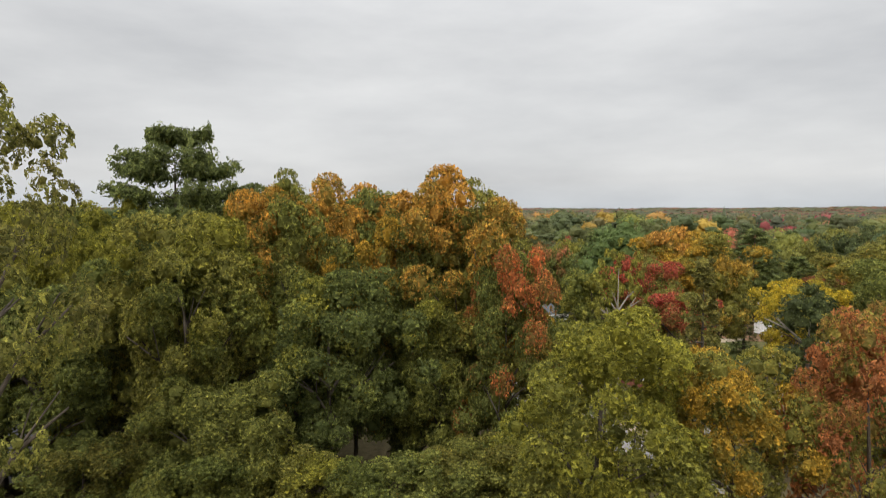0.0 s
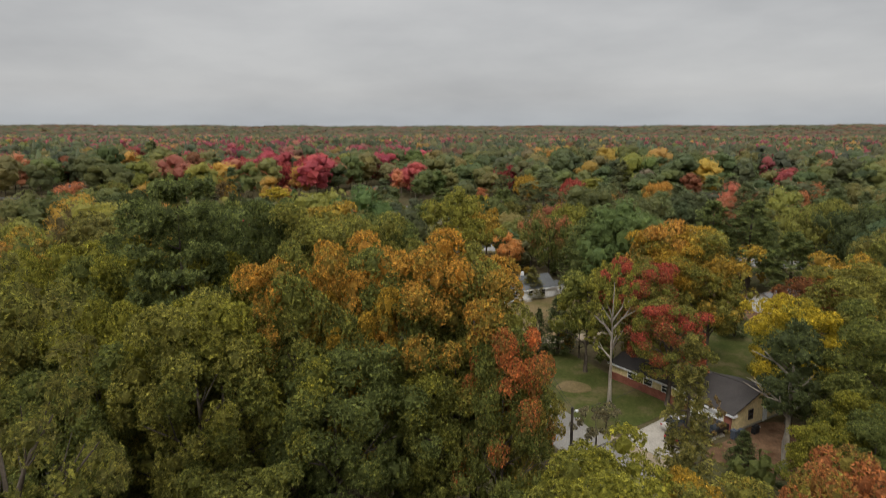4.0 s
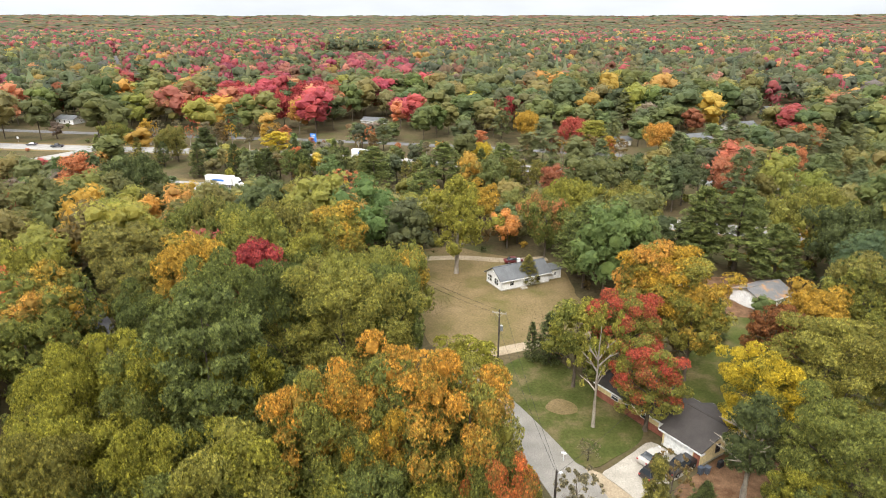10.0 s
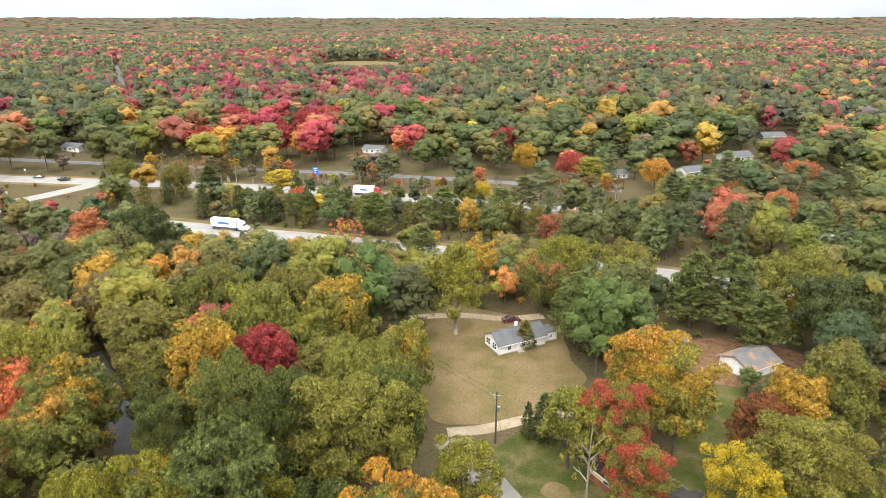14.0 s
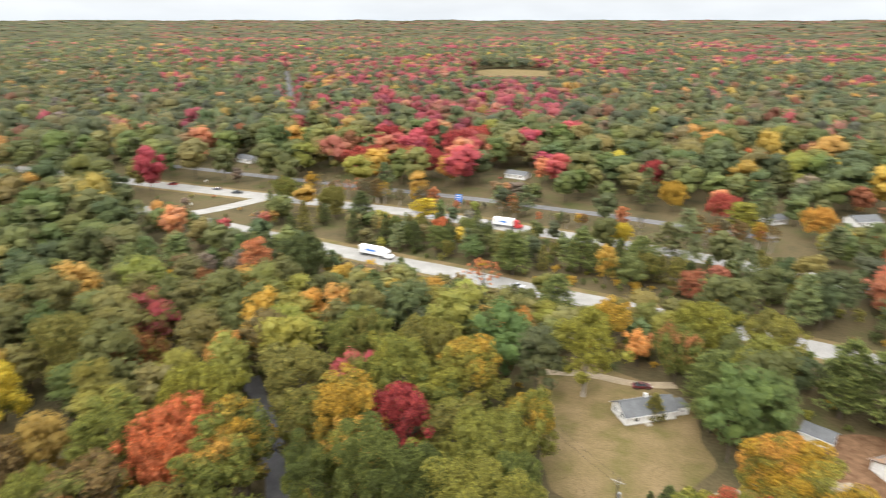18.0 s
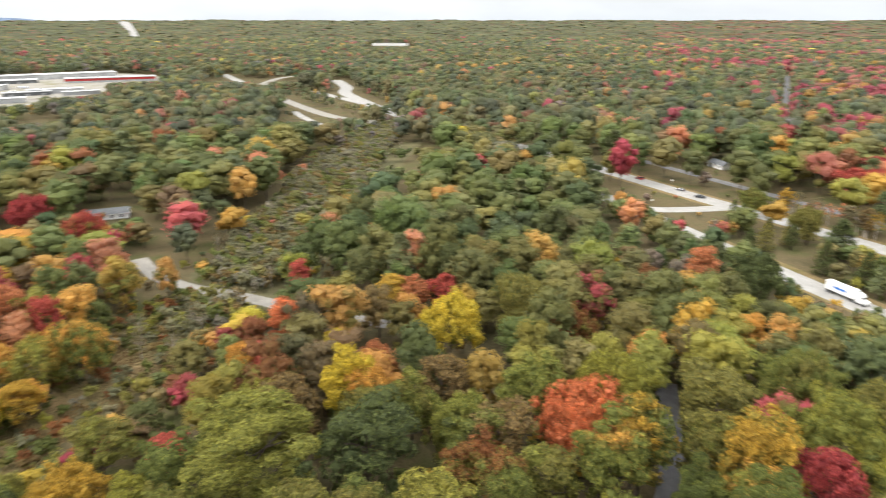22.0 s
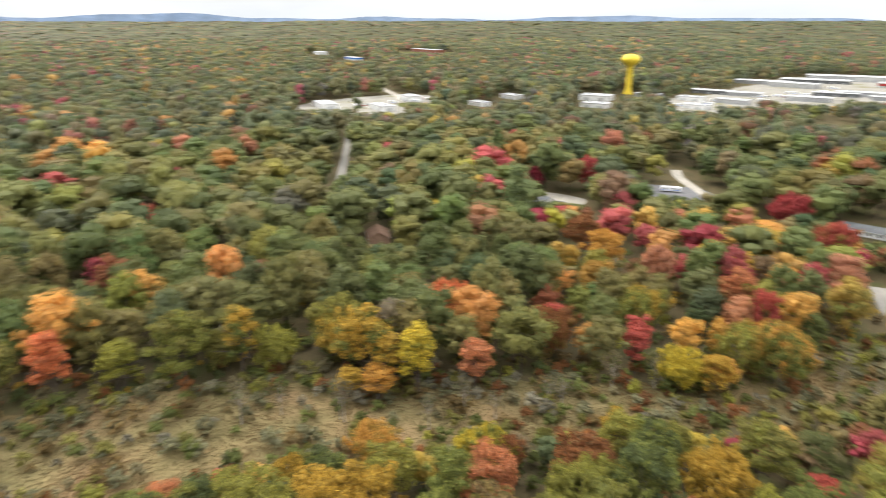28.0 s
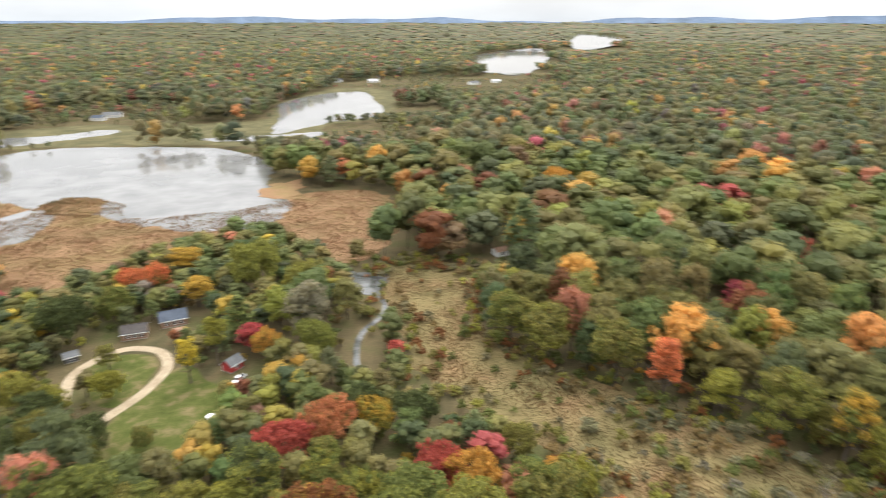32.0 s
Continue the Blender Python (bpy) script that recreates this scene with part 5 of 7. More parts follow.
def crown_mesh(args, tag):
    v, f, t, core = args
    return tri_mesh(tag, v, f, LEAVES, tip=t, second=SPRAYS, split=np.arange(len(f)) >= core)


CROWN, TRUNK = {}, {}
for k in range(4):
    CROWN["near", k] = crown_mesh(broad_crown(10 + k, 100, 1, 19000, 0.29, 4, lobe_size=0.17, base=2.5, flat=0.92, core_size=0.55, lie=0.22, tumble=0.9), "crown")
for k in range(6):
    CROWN["broad", k] = crown_mesh(broad_crown(30 + k, 72, 1, 3900, 0.54, 4, lobe_size=0.205, base=3.0, flat=0.95, core_size=0.64, lie=0.22, tumble=0.9), "crown")
for k in range(3):
    CROWN["wide", k] = crown_mesh(broad_crown(40 + k, 150, 1, 7000, 0.62, 4, R=11.0, lobe_size=0.135, base=2.0, flat=1.1, core_size=0.66, lie=0.22, tumble=0.9), "crown")
    CROWN["open", k] = crown_mesh(broad_crown(44 + k, 62, 1, 4600, 0.34, 4, lobe_size=0.15, base=5.5, flat=0.7, core_size=0.3), "crown")
    CROWN["plumed", k] = crown_mesh(pine_crown(47 + k, 8, 6, 190, 0.62, 4, R=6.5, base=11.0, shape=0.34, loose=0.24), "crown")
    CROWN["pine", k] = crown_mesh(pine_crown(50 + k, 14, 6, 26, 0.85, 4), "crown")
    CROWN["slim", k] = crown_mesh(broad_crown(60 + k, 34, 1, 1700, 0.5, 4, R=3.0, base=3.0, lobe_size=0.34, flat=0.9), "crown")
    CROWN["spruce", k] = crown_mesh(pine_crown(70 + k, 16, 7, 12, 0.8, 4, R=3.2, base=1.2, shape=1.0), "crown")
    CROWN["sparse", k] = crown_mesh(broad_crown(80 + k, 40, 1, 1100, 0.55, 4, lobe_size=0.1), "crown")
for k in range(3):
    TRUNK["broad", k] = trunk_mesh("trunk", k, 18, 5, 5.5, "broad", BARK)
    TRUNK["pale", k] = trunk_mesh("trunk", k + 5, 18, 7, 5.5, "broad", PALE_BARK, 0.4)
    TRUNK["pine", k] = trunk_mesh("trunk", k, 22, 5, 4.6, "pine", BARK)
SIZE = {"wide": (18, 11.0), "open": (18, 5.5), "plumed": (22, 6.5), "near": (18, 5.5), "broad": (18, 5.5), "pine": (22, 4.6), "slim": (18, 3.0), "spruce": (22, 3.2), "sparse": (18, 5.5)}
WORD = {ORANGE: "orange", RUST: "rust-brown", SALMON: "salmon-orange", YELLOW: "bright yellow", GOLD: "golden", RED: "red", CRIMSON: "crimson", BURGUNDY: "dark burgundy", LIME: "yellow-green",
        OLIVE: "olive", GREEN: "green", DARK: "deep green", PINE: "blue-green", GREY: "grey", BROWN: "brownish", FLAME: "fiery orange-red"}
HEROES = []
tree_rng = random.Random(4)


def tree(x, y, h, r, kind="broad", colour=GREEN, amount=0.0, bark="broad"):
    """One tree with its trunk at x, y. amount: how far the leaves have turned to the colour, 0 to 1."""
    r = min(r, 0.5 * h)
    if kind == "broad" and r > 0.4 * h:
        kind = "wide"
    H, R = SIZE[kind]
    conifer = kind in ("pine", "spruce", "plumed")
    name = {"pine": "pine_tree", "plumed": "pine_tree", "spruce": "spruce_tree", "slim": "young_tree", "sparse": "bare_tree"}.get(kind, "maple_tree" if amount > 0.3 else "oak_tree")
    word = WORD[colour]
    if conifer:
        label = "tall dark pine with level plumes of needles" if kind != "spruce" else "dense dark conical spruce with low branches"
    elif kind == "open":
        label = "tall thin-leaved oak with bare limbs showing through"
    elif kind == "sparse":
        label = "nearly bare tree with grey twigs and few leaves"
    elif amount > 0.55:
        label = f"autumn tree with {word} leaves all over its crown"
    elif amount > 0.1:
        label = f"leafy tree turning {word} over its green crown"
    else:
        label = "broad green oak with a full rounded crown"
    t = new(name)
    t.matrix_basis = Matrix.LocRotScale((x, y, 0), Euler((0, 0, tree_rng.uniform(0, 6.28))), (r / R, r / R, h / H))
    tagged(t, label, "tree", "trees round the houses")
    tk = "pine" if conifer else bark
    a = new("trunk", TRUNK[tk, tree_rng.randrange(3)])
    n = 4 if kind == "near" else 6 if kind == "broad" else 3
    b = new("crown", CROWN[kind, tree_rng.randrange(n)])
    a.parent = b.parent = t
    b.color = (colour[0], colour[1], colour[2] * (0.85 if kind == "near" else 1.05), max(amount, 0.0)) if not conifer else (*(colour if colour not in (GREEN,) else PINE), 1.0)
    HEROES.append((x, y, r))
    return t

def low_limit(x, y):
    """Young and lower growth stands along the highway and the marsh, and in the clearings."""
    lim = 99.0
    for lx, ly, lr, lh in LOW_GROWTH:
        if (x - lx) ** 2 + (y - ly) ** 2 < lr * lr:
            lim = min(lim, lh)
    for cx, cy, w in CLEARINGS:
        D = math.hypot(cx, cy)
        s = (x * cx + y * cy) / D
        if (0.74 if D < 300 else 0.6) * D < s < D + 4 and abs(x * cy - y * cx) / D < w + 3:
            lim = min(lim, max(2.0, 84 * (1 - s / D) - 1))
    return lim


# placed trees, each as it stands
tree(-21.3, 28.8, 29.8, 5.4, "open", OLIVE, 0.3)
tree(-8, 46, 19.6, 6, "near", LIME, 0.15)
tree(-17, 47, 21.1, 6.2, "near", LIME, 0.1)
tree(-27, 43, 20.1, 6, "near", GREEN, 0)
tree(0, 49.5, 18.1, 5, "near", LIME, 0.15)
tree(-36, 52, 21.6, 6, "near", LIME, 0.7)
tree(6.5, 51, 15.6, 3.6, "near", GOLD, 0.2)
tree(-13, 38, 13.6, 4.6, "near", GREEN, 0)
tree(-23.7, 57.6, 29.3, 6.2, "plumed", PINE, 1)
tree(-21, 77, 27.5, 6.5, "near", DARK, 0.4)
tree(-30, 82, 26.5, 6.5, "near", GREEN, 0)
tree(8.0, 31.8, 18.8, 5.6, "near", LIME, 0.5)
tree(14.8, 32.0, 16.5, 4.2, "near", GOLD, 0.3)
tree(20.5, 30.5, 19.0, 3.9, "near", SALMON, 0.45)
tree(3.4, 139.9, 23.5, 7.0, "broad", LIME, 0.85, "pale")
tree(22, 79.7, 20.5, 3.6, "sparse", LIME, 0.6, "pale")
tree(36, 62.5, 16.5, 3.2, "slim", DARK, 0.9, "pale")
tree(31.5, 62.5, 4.2, 1.8, "spruce", DARK, 1)
tree(27, 62, 9, 2.6, "sparse", BROWN, 0.6)
tree(-12.0, 50.8, 27.0, 5.6, "near", ORANGE, 0.27)
tree(-4.0, 54.2, 27.2, 7.2, "near", ORANGE, 0.27)
tree(2.7, 51.8, 26.4, 6.2, "near", ORANGE, 0.27)
tree(4.8, 47.2, 21.5, 3.8, "near", FLAME, 0.26)
tree(-6.8, 49.6, 23.0, 4.3, "near", GOLD, 0.35)
tree(-33.1, 43.7, 24.6, 5.8, "near", OLIVE, 0.7)
tree(-31.5, 58.5, 25.6, 6.3, "near", LIME, 0.35)
tree(-18.4, 45.6, 23.6, 6.2, "near", LIME, 0.20)
tree(-26.5, 47.4, 22.6, 4.4, "near", LIME, 0.6)
tree(-57.0, 79.0, 23, 7.5, "broad", ORANGE, 0.15)
tree(-40.5, 97.5, 24, 6.0, "broad", GOLD, 0.45)
tree(-13.0, 77.0, 27, 8.7, "near", GREEN, 0.00)
tree(-20.8, 79.4, 25, 6.0, "near", GREEN, 0.00)
tree(-7.0, 82.5, 25, 4.8, "broad", GREEN, 0.00)
tree(-23.1, 62.1, 24.6, 5.7, "near", LIME, 0.55)
tree(-38.1, 59.8, 24.6, 5.3, "near", LIME, 0.6)
tree(-31.5, 101.7, 22, 6.0, "broad", CRIMSON, 0.95)
tree(-44.5, 103.0, 22, 7.6, "broad", GOLD, 0.45)
tree(-36.7, 91.3, 20, 6.6, "broad", ORANGE, 0.20)
tree(-99.7, 174.3, 22, 5.2, "slim", SALMON, 0.95)
tree(-73.4, 99.2, 22, 9.3, "broad", LIME, 0.6)
tree(-58.8, 90.5, 22, 6.6, "broad", GOLD, 0.35)
tree(-49.5, 97.5, 20, 5.6, "broad", OLIVE, 0.5)
tree(-57.1, 111.7, 22, 8.8, "broad", OLIVE, 0.7)
tree(-37.0, 118.5, 22, 9.7, "broad", LIME, 0.25)
tree(-20.8, 121.1, 22, 7.7, "broad", GOLD, 0.30)
tree(-13.0, 95.5, 22, 9.1, "broad", GREEN, 0.00)
tree(-33.6, 135.2, 20, 9.2, "broad", OLIVE, 0.40)
tree(-51.5, 133.0, 21, 8.7, "broad", OLIVE, 0.30)
tree(31.6, 137.6, 16, 6.5, "pine", PINE, 1.00)
tree(33.6, 165.0, 17, 9.2, "broad", LIME, 0.50)
tree(50.4, 163.6, 16, 8.5, "broad", OLIVE, 0.40)
tree(85.1, 124.9, 21, 12.1, "broad", DARK, 0.90)
tree(-92.2, 191.5, 18, 10.3, "broad", DARK, 0.90)
tree(-105.5, 163.9, 12, 7.7, "broad", OLIVE, 0.50)
tree(-143.7, 285.4, 14, 16.6, "broad", OLIVE, 0.30)
tree(-114.9, 272.3, 14, 14.0, "broad", OLIVE, 0.50)
tree(-96.7, 263.0, 14, 10.7, "spruce", DARK, 1.00)
tree(-68.1, 264.8, 13, 6.0, "slim", YELLOW, 1.00)
tree(-56.9, 250.6, 9, 4.2, "broad", FLAME, 1.00)
tree(14.8, 253.4, 11, 5.1, "broad", YELLOW, 0.80)
tree(-121.8, 353.1, 18.5, 9.1, "broad", RED, 1.00)
tree(-129.0, 346.4, 18.5, 7.4, "broad", RED, 0.90)
tree(-131.1, 416.6, 20, 9.5, "broad", CRIMSON, 1.00)
tree(-103.4, 393.8, 18, 12.5, "broad", RED, 1.00)
tree(-82.0, 401.6, 21, 14.1, "broad", CRIMSON, 1.00)
tree(-73.7, 436.9, 19, 10.3, "broad", RED, 0.90)
tree(-99.4, 352.4, 18.5, 10.9, "broad", SALMON, 0.90)
tree(-85.2, 352.2, 18.5, 10.6, "broad", CRIMSON, 0.95)
tree(-131.2, 392.8, 18, 9.7, "broad", CRIMSON, 1.00)
tree(34.3, 344.7, 18.5, 8.8, "broad", CRIMSON, 0.90)
tree(160.3, 449.3, 19, 12.4, "slim", CRIMSON, 0.90)
tree(88.9, 388.2, 18, 10.4, "broad", FLAME, 0.80)
tree(41.3, 313.0, 15, 6.3, "broad", GOLD, 0.70)
tree(60.8, 298.5, 14, 10.4, "broad", RED, 0.65)
tree(114.9, 391.2, 18, 8.8, "broad", RUST, 0.80)
tree(227.7, 380.4, 18, 22.7, "broad", ORANGE, 0.65)
tree(117.7, 218.0, 16, 11.9, "broad", SALMON, 0.90)
tree(108.7, 233.7, 15, 7.9, "broad", RUST, 0.80)
tree(95.4, 282.0, 14, 9.9, "broad", ORANGE, 0.60)
tree(159.0, 277.9, 14, 12.1, "broad", SALMON, 0.60)
tree(-6.0, 181.6, 14, 6.3, "pine", PINE, 1.00)
tree(-23.1, 215.2, 15, 8.4, "pine", PINE, 1.00)
tree(0.9, 222.4, 15, 8.6, "pine", PINE, 1.00)
tree(21.1, 220.5, 15, 7.5, "pine", PINE, 1.00)
tree(-30.5, 196.2, 13, 5.8, "sparse", SALMON, 0.80)
tree(65.1, 275.9, 16, 6.7, "slim", LIME, 0.80)
tree(21.2, 90.6, 16, 5.1, "broad", LIME, 0.35)
tree(41.9, 73.1, 16, 5.5, "near", YELLOW, 0.50)
tree(51.5, 89.0, 15, 5.5, "broad", RUST, 0.70)
tree(59.2, 92.5, 18, 5.8, "broad", GOLD, 0.80)
tree(51.4, 74.9, 20, 8.9, "near", OLIVE, 0.25)
tree(43.3, 57.4, 19, 6.9, "near", GREEN, 0.00)
tree(38.7, 56.6, 12, 4.4, "near", LIME, 0.50)
tree(15.6, 99.4, 7, 1.5, "spruce", DARK, 1.00)
tree(18.5, 98.7, 9, 3.0, "spruce", DARK, 1.00)
tree(19.3, 133.7, 6.5, 2.6, "spruce", OLIVE, 1.00)
tree(10.0, 163.0, 17, 5.6, "broad", GOLD, 0.55)
tree(25.5, 150.4, 17, 7.1, "broad", SALMON, 0.22)
tree(31.2, 131.3, 19, 5.1, "pine", PINE, 1.00)
tree(41.3, 140.7, 20, 7.6, "broad", GREEN, 0.00)
tree(50.6, 107.0, 8, 2.3, "spruce", DARK, 1.00)
tree(-70.8, 85.9, 20, 8.9, "broad", FLAME, 0.95)
tree(-122.3, 93.6, 19, 10.8, "broad", YELLOW, 0.60)
tree(-153.7, 60.8, 15.6, 5.2, "slim", FLAME, 0.90)
tree(-136.6, 49.0, 13.6, 4.8, "broad", RED, 0.80)
tree(-139.0, 43.4, 13.6, 4.5, "broad", ORANGE, 0.80)
tree(-172.2, 74.2, 18.5, 3.5, "slim", RED, 0.90)
tree(-149.2, 100.7, 14, 5.4, "broad", SALMON, 0.80)
tree(-145.1, 108.7, 14, 4.9, "broad", RED, 0.75)
tree(-154.0, 96.1, 14, 5.4, "slim", GOLD, 0.70)
tree(-122.6, 70.7, 12, 5.9, "broad", SALMON, 0.60)
tree(-130.7, 65.6, 14.6, 4.5, "broad", YELLOW, 0.60)
tree(-116.2, 116.4, 20, 16.3, "broad", OLIVE, 0.60)
tree(-104.4, 120.4, 15, 9.7, "broad", RUST, 0.50)
tree(-97.0, 29.1, 24.6, 12.7, "near", GREEN, 0.00)
tree(-87.9, 48.4, 23.6, 9.4, "broad", DARK, 0.90)
tree(-115.4, 19.8, 12, 4.5, "broad", RED, 0.70)
tree(-111.5, 2.2, 14, 6.7, "broad", GOLD, 0.65)
tree(-103.9, 10.1, 14, 4.7, "broad", LIME, 0.60)
tree(-346.0, -84.0, 19.0, 9.0, "broad", CRIMSON, 1.00)
tree(-326.0, -108.0, 15.0, 6.5, "broad", BURGUNDY, 1.00)
tree(-308.7, 15.2, 18.5, 9.6, "broad", CRIMSON, 0.90)
tree(-163.1, -22.1, 15, 3.6, "slim", RED, 0.90)
tree(-167.3, 4.7, 16, 14.2, "broad", ORANGE, 0.25)
tree(-179.4, -24.0, 16, 11.6, "broad", GOLD, 0.30)
tree(-159.9, -44.8, 14, 7.5, "broad", RUST, 0.60)
tree(-201.7, -0.2, 18.5, 6.2, "broad", SALMON, 0.60)
tree(-187.8, 8.5, 18.5, 4.3, "broad", RED, 0.90)
tree(-154.0, -2.1, 12, 4.7, "broad", GOLD, 0.70)
tree(-152.8, -9.1, 11, 5.5, "broad", YELLOW, 0.50)
tree(-223.6, -45.3, 18.5, 7.0, "broad", ORANGE, 0.90)
tree(-235.8, -55.2, 18.5, 7.4, "broad", RUST, 0.80)
tree(-269.5, 29.8, 18.5, 8.0, "broad", RED, 0.50)
tree(-126.8, -92.8, 17, 7.9, "broad", GOLD, 0.40)
tree(-161.5, -45.9, 14, 5.1, "broad", RED, 0.60)
tree(-93.3, -61.5, 12, 7.4, "broad", ORANGE, 0.50)
tree(-101.7, -36.1, 12, 3.6, "broad", RUST, 0.70)
tree(-100.5, -40.1, 13, 6.7, "broad", YELLOW, 0.40)
tree(-93.4, -1.9, 13, 6.1, "broad", SALMON, 0.50)
tree(-131.6, -97.0, 18, 9.1, "broad", OLIVE, 0.40)
tree(-116.7, -75.5, 10, 4.5, "slim", ORANGE, 0.80)
tree(19.5, -129.8, 13, 9.4, "broad", RED, 0.95)
tree(10.7, -136.1, 13, 6.7, "broad", SALMON, 0.60)
tree(-8.7, -177.2, 7, 2.8, "slim", RED, 1.00)
tree(36.0, -188.3, 10, 4.7, "slim", CRIMSON, 0.90)
tree(30.6, -182.7, 11, 4.7, "broad", ORANGE, 0.50)
tree(51.3, -171.8, 15, 3.2, "slim", YELLOW, 0.55)
tree(45.3, -181.0, 18, 3.3, "slim", LIME, 0.75)
tree(71.3, -165.7, 9, 6.1, "broad", LIME, 0.70)
tree(79.1, -239.9, 13, 8.6, "broad", FLAME, 0.50)
tree(87.3, -239.5, 12, 7.4, "broad", FLAME, 0.60)
tree(71.3, -257.4, 13, 7.0, "slim", GOLD, 0.80)
tree(60.5, -226.6, 12, 5.5, "slim", GOLD, 0.70)
tree(40.9, -238.0, 21, 10.4, "broad", GREEN, 0.00)
tree(21.0, -225.0, 17, 8.4, "broad", OLIVE, 0.30)
tree(41.0, -197.9, 15, 6.0, "spruce", PINE, 1.00)
tree(-14.8, -116.1, 13, 5.4, "broad", RED, 0.70)
tree(-21.7, -112.8, 13, 6.6, "broad", ORANGE, 0.60)
tree(2.3, -109.0, 13, 8.3, "broad", LIME, 0.40)
tree(-34.8, -125.5, 10, 9.5, "broad", OLIVE, 0.50)
tree(-171.4, -226.1, 18.5, 8.1, "broad", RED, 0.80)
tree(-123.5, -294.5, 17, 16.7, "broad", LIME, 0.45)
tree(-114.9, -361.0, 18.5, 12.8, "broad", ORANGE, 0.60)
tree(9.2, -415.9, 15, 7.0, "slim", SALMON, 0.80)
tree(96.0, -203.0, 17, 8.4, "broad", DARK, 0.90)
tree(80.0, -142.0, 11, 5.0, "broad", OLIVE, 0.5)
tree(66.0, -133.0, 11, 4.6, "broad", OLIVE, 0.3)
tree(93.0, -162.0, 12, 5.6, "broad", GREEN, 0)
tree(83.0, -158.0, 10, 4.4, "broad", LIME, 0.4)
tree(86.0, -136.0, 12, 5.4, "broad", DARK, 0.6)
tree(85.9, -217.4, 13, 12.6, "broad", OLIVE, 0.30)
tree(77.5, -183.0, 8.0, 3.2, "broad", OLIVE, 0.40)
tree(67.4, -140.8, 11, 12.4, "broad", DARK, 0.90)
tree(84.0, -153.1, 11, 9.0, "broad", DARK, 0.90)
tree(55.3, -140.9, 6, 4.9, "broad", OLIVE, 0.40)
tree(15.1, -181.1, 13, 11.1, "broad", GREEN, 0.00)
tree(1.9, -144.3, 12, 5.4, "broad", DARK, 0.90)
tree(-1.5, -138.9, 11, 5.3, "broad", GOLD, 0.40)
tree(-12.2, -141.0, 11, 6.1, "broad", DARK, 0.90)
tree(36.1, -108.1, 14, 11.2, "broad", OLIVE, 0.30)
tree(-110.4, -118.5, 12, 8.5, "broad", OLIVE, 0.50)
tree(68.9, 141.6, 19, 8.0, "pine", PINE, 1.00)
tree(60.9, 143.3, 19, 6.4, "pine", PINE, 1.00)
tree(88.0, 145.3, 20, 15.5, "broad", OLIVE, 0.30)
tree(73.0, 131.6, 14, 5.9, "pine", PINE, 1.00)
tree(31.9, 138.4, 8, 6.5, "broad", LIME, 0.40)
tree(28.6, 88.5, 18, 5.9, "near", RED, 0.34)
tree(29.3, 78.8, 14, 5.5, "near", RED, 0.30)
tree(37.3, 98.0, 21, 9.4, "near", GOLD, 0.36)
tree(35.4, 99.3, 21.5, 5.6, "broad", ORANGE, 0.50)
tree(39.7, 92.5, 18, 5.4, "broad", GOLD, 0.25)
tree(15.0, 58.4, 9.5, 3.0, "sparse", GREY, 0.9)
tree(19.6, 72.0, 3.2, 1.6, "sparse", GREY, 0.9)
tree(21.5, 96.5, 6, 3.0, "sparse", OLIVE, 0.8)
tree(-79.5, -143.1, 20.7, 4.6, "slim", FLAME, 0.95)
tree(-110.1, -113.1, 21, 4.6, "slim", GOLD, 0.40)
tree(-93.4, -137.6, 13, 4.6, "slim", LIME, 0.60)
tree(-116.2, -106.7, 12.8, 8.0, "broad", LIME, 0.40)
tree(-124.6, -68.3, 19.3, 4.6, "slim", YELLOW, 0.50)
tree(-122.9, -83.4, 21, 8.0, "broad", GOLD, 0.45)
tree(-54.2, -168.2, 21, 8.0, "broad", OLIVE, 0.40)
tree(-70.1, -153.8, 21, 8.0, "broad", OLIVE, 0.50)
tree(-45.8, -181.0, 21, 8.0, "broad", OLIVE, 0.30)
tree(-101.6, -124.3, 21, 8.0, "broad", OLIVE, 0.30)
tree(-155.7, -73.8, 18.2, 8.0, "broad", FLAME, 0.70)
tree(-115.0, -82.7, 8.1, 4.6, "slim", GOLD, 0.70)
tree(-122.5, -67.5, 18.5, 4.6, "slim", YELLOW, 0.50)
tree(-121.6, -75.1, 16.1, 4.6, "slim", GOLD, 0.50)
tree(-131.1, -55.8, 14.9, 4.4, "slim", SALMON, 0.70)
tree(-127.1, -96.4, 13.7, 4.6, "slim", GOLD, 0.50)
tree(-157.5, -21.4, 14, 3.5, "slim", RED, 0.90)
tree(-153.4, -10.7, 12.2, 5.5, "broad", YELLOW, 0.50)
tree(-158.5, -0.4, 9.5, 4.6, "slim", ORANGE, 0.70)
tree(-165.5, 13.7, 17.4, 8.0, "broad", ORANGE, 0.30)
tree(-153.3, -43.5, 15.8, 6.4, "broad", RUST, 0.60)
tree(-155.3, -77.5, 17, 7.7, "broad", FLAME, 0.75)
tree(-91.1, -137.0, 12.2, 4.6, "slim", LIME, 0.60)

tree(-52.0, 101.0, 15, 4.6, "broad", LIME, 0.5)
tree(-61.0, 91.0, 14, 4.6, "broad", OLIVE, 0.6)
tree(-49.5, 68.0, 16, 4.4, "near", LIME, 0.5)
tree(-40.0, 75.0, 14, 4.0, "near", GOLD, 0.4)
tree(-44.0, 58.0, 17, 4.4, "near", OLIVE, 0.6)
tree(19.2, 47.0, 19.0, 2.7, "spruce", OLIVE, 1)
tree(33.5, 53.0, 10.0, 3.2, "near", LIME, 0.5)
tree(37.0, 51.0, 12.0, 3.6, "near", GREEN, 0)

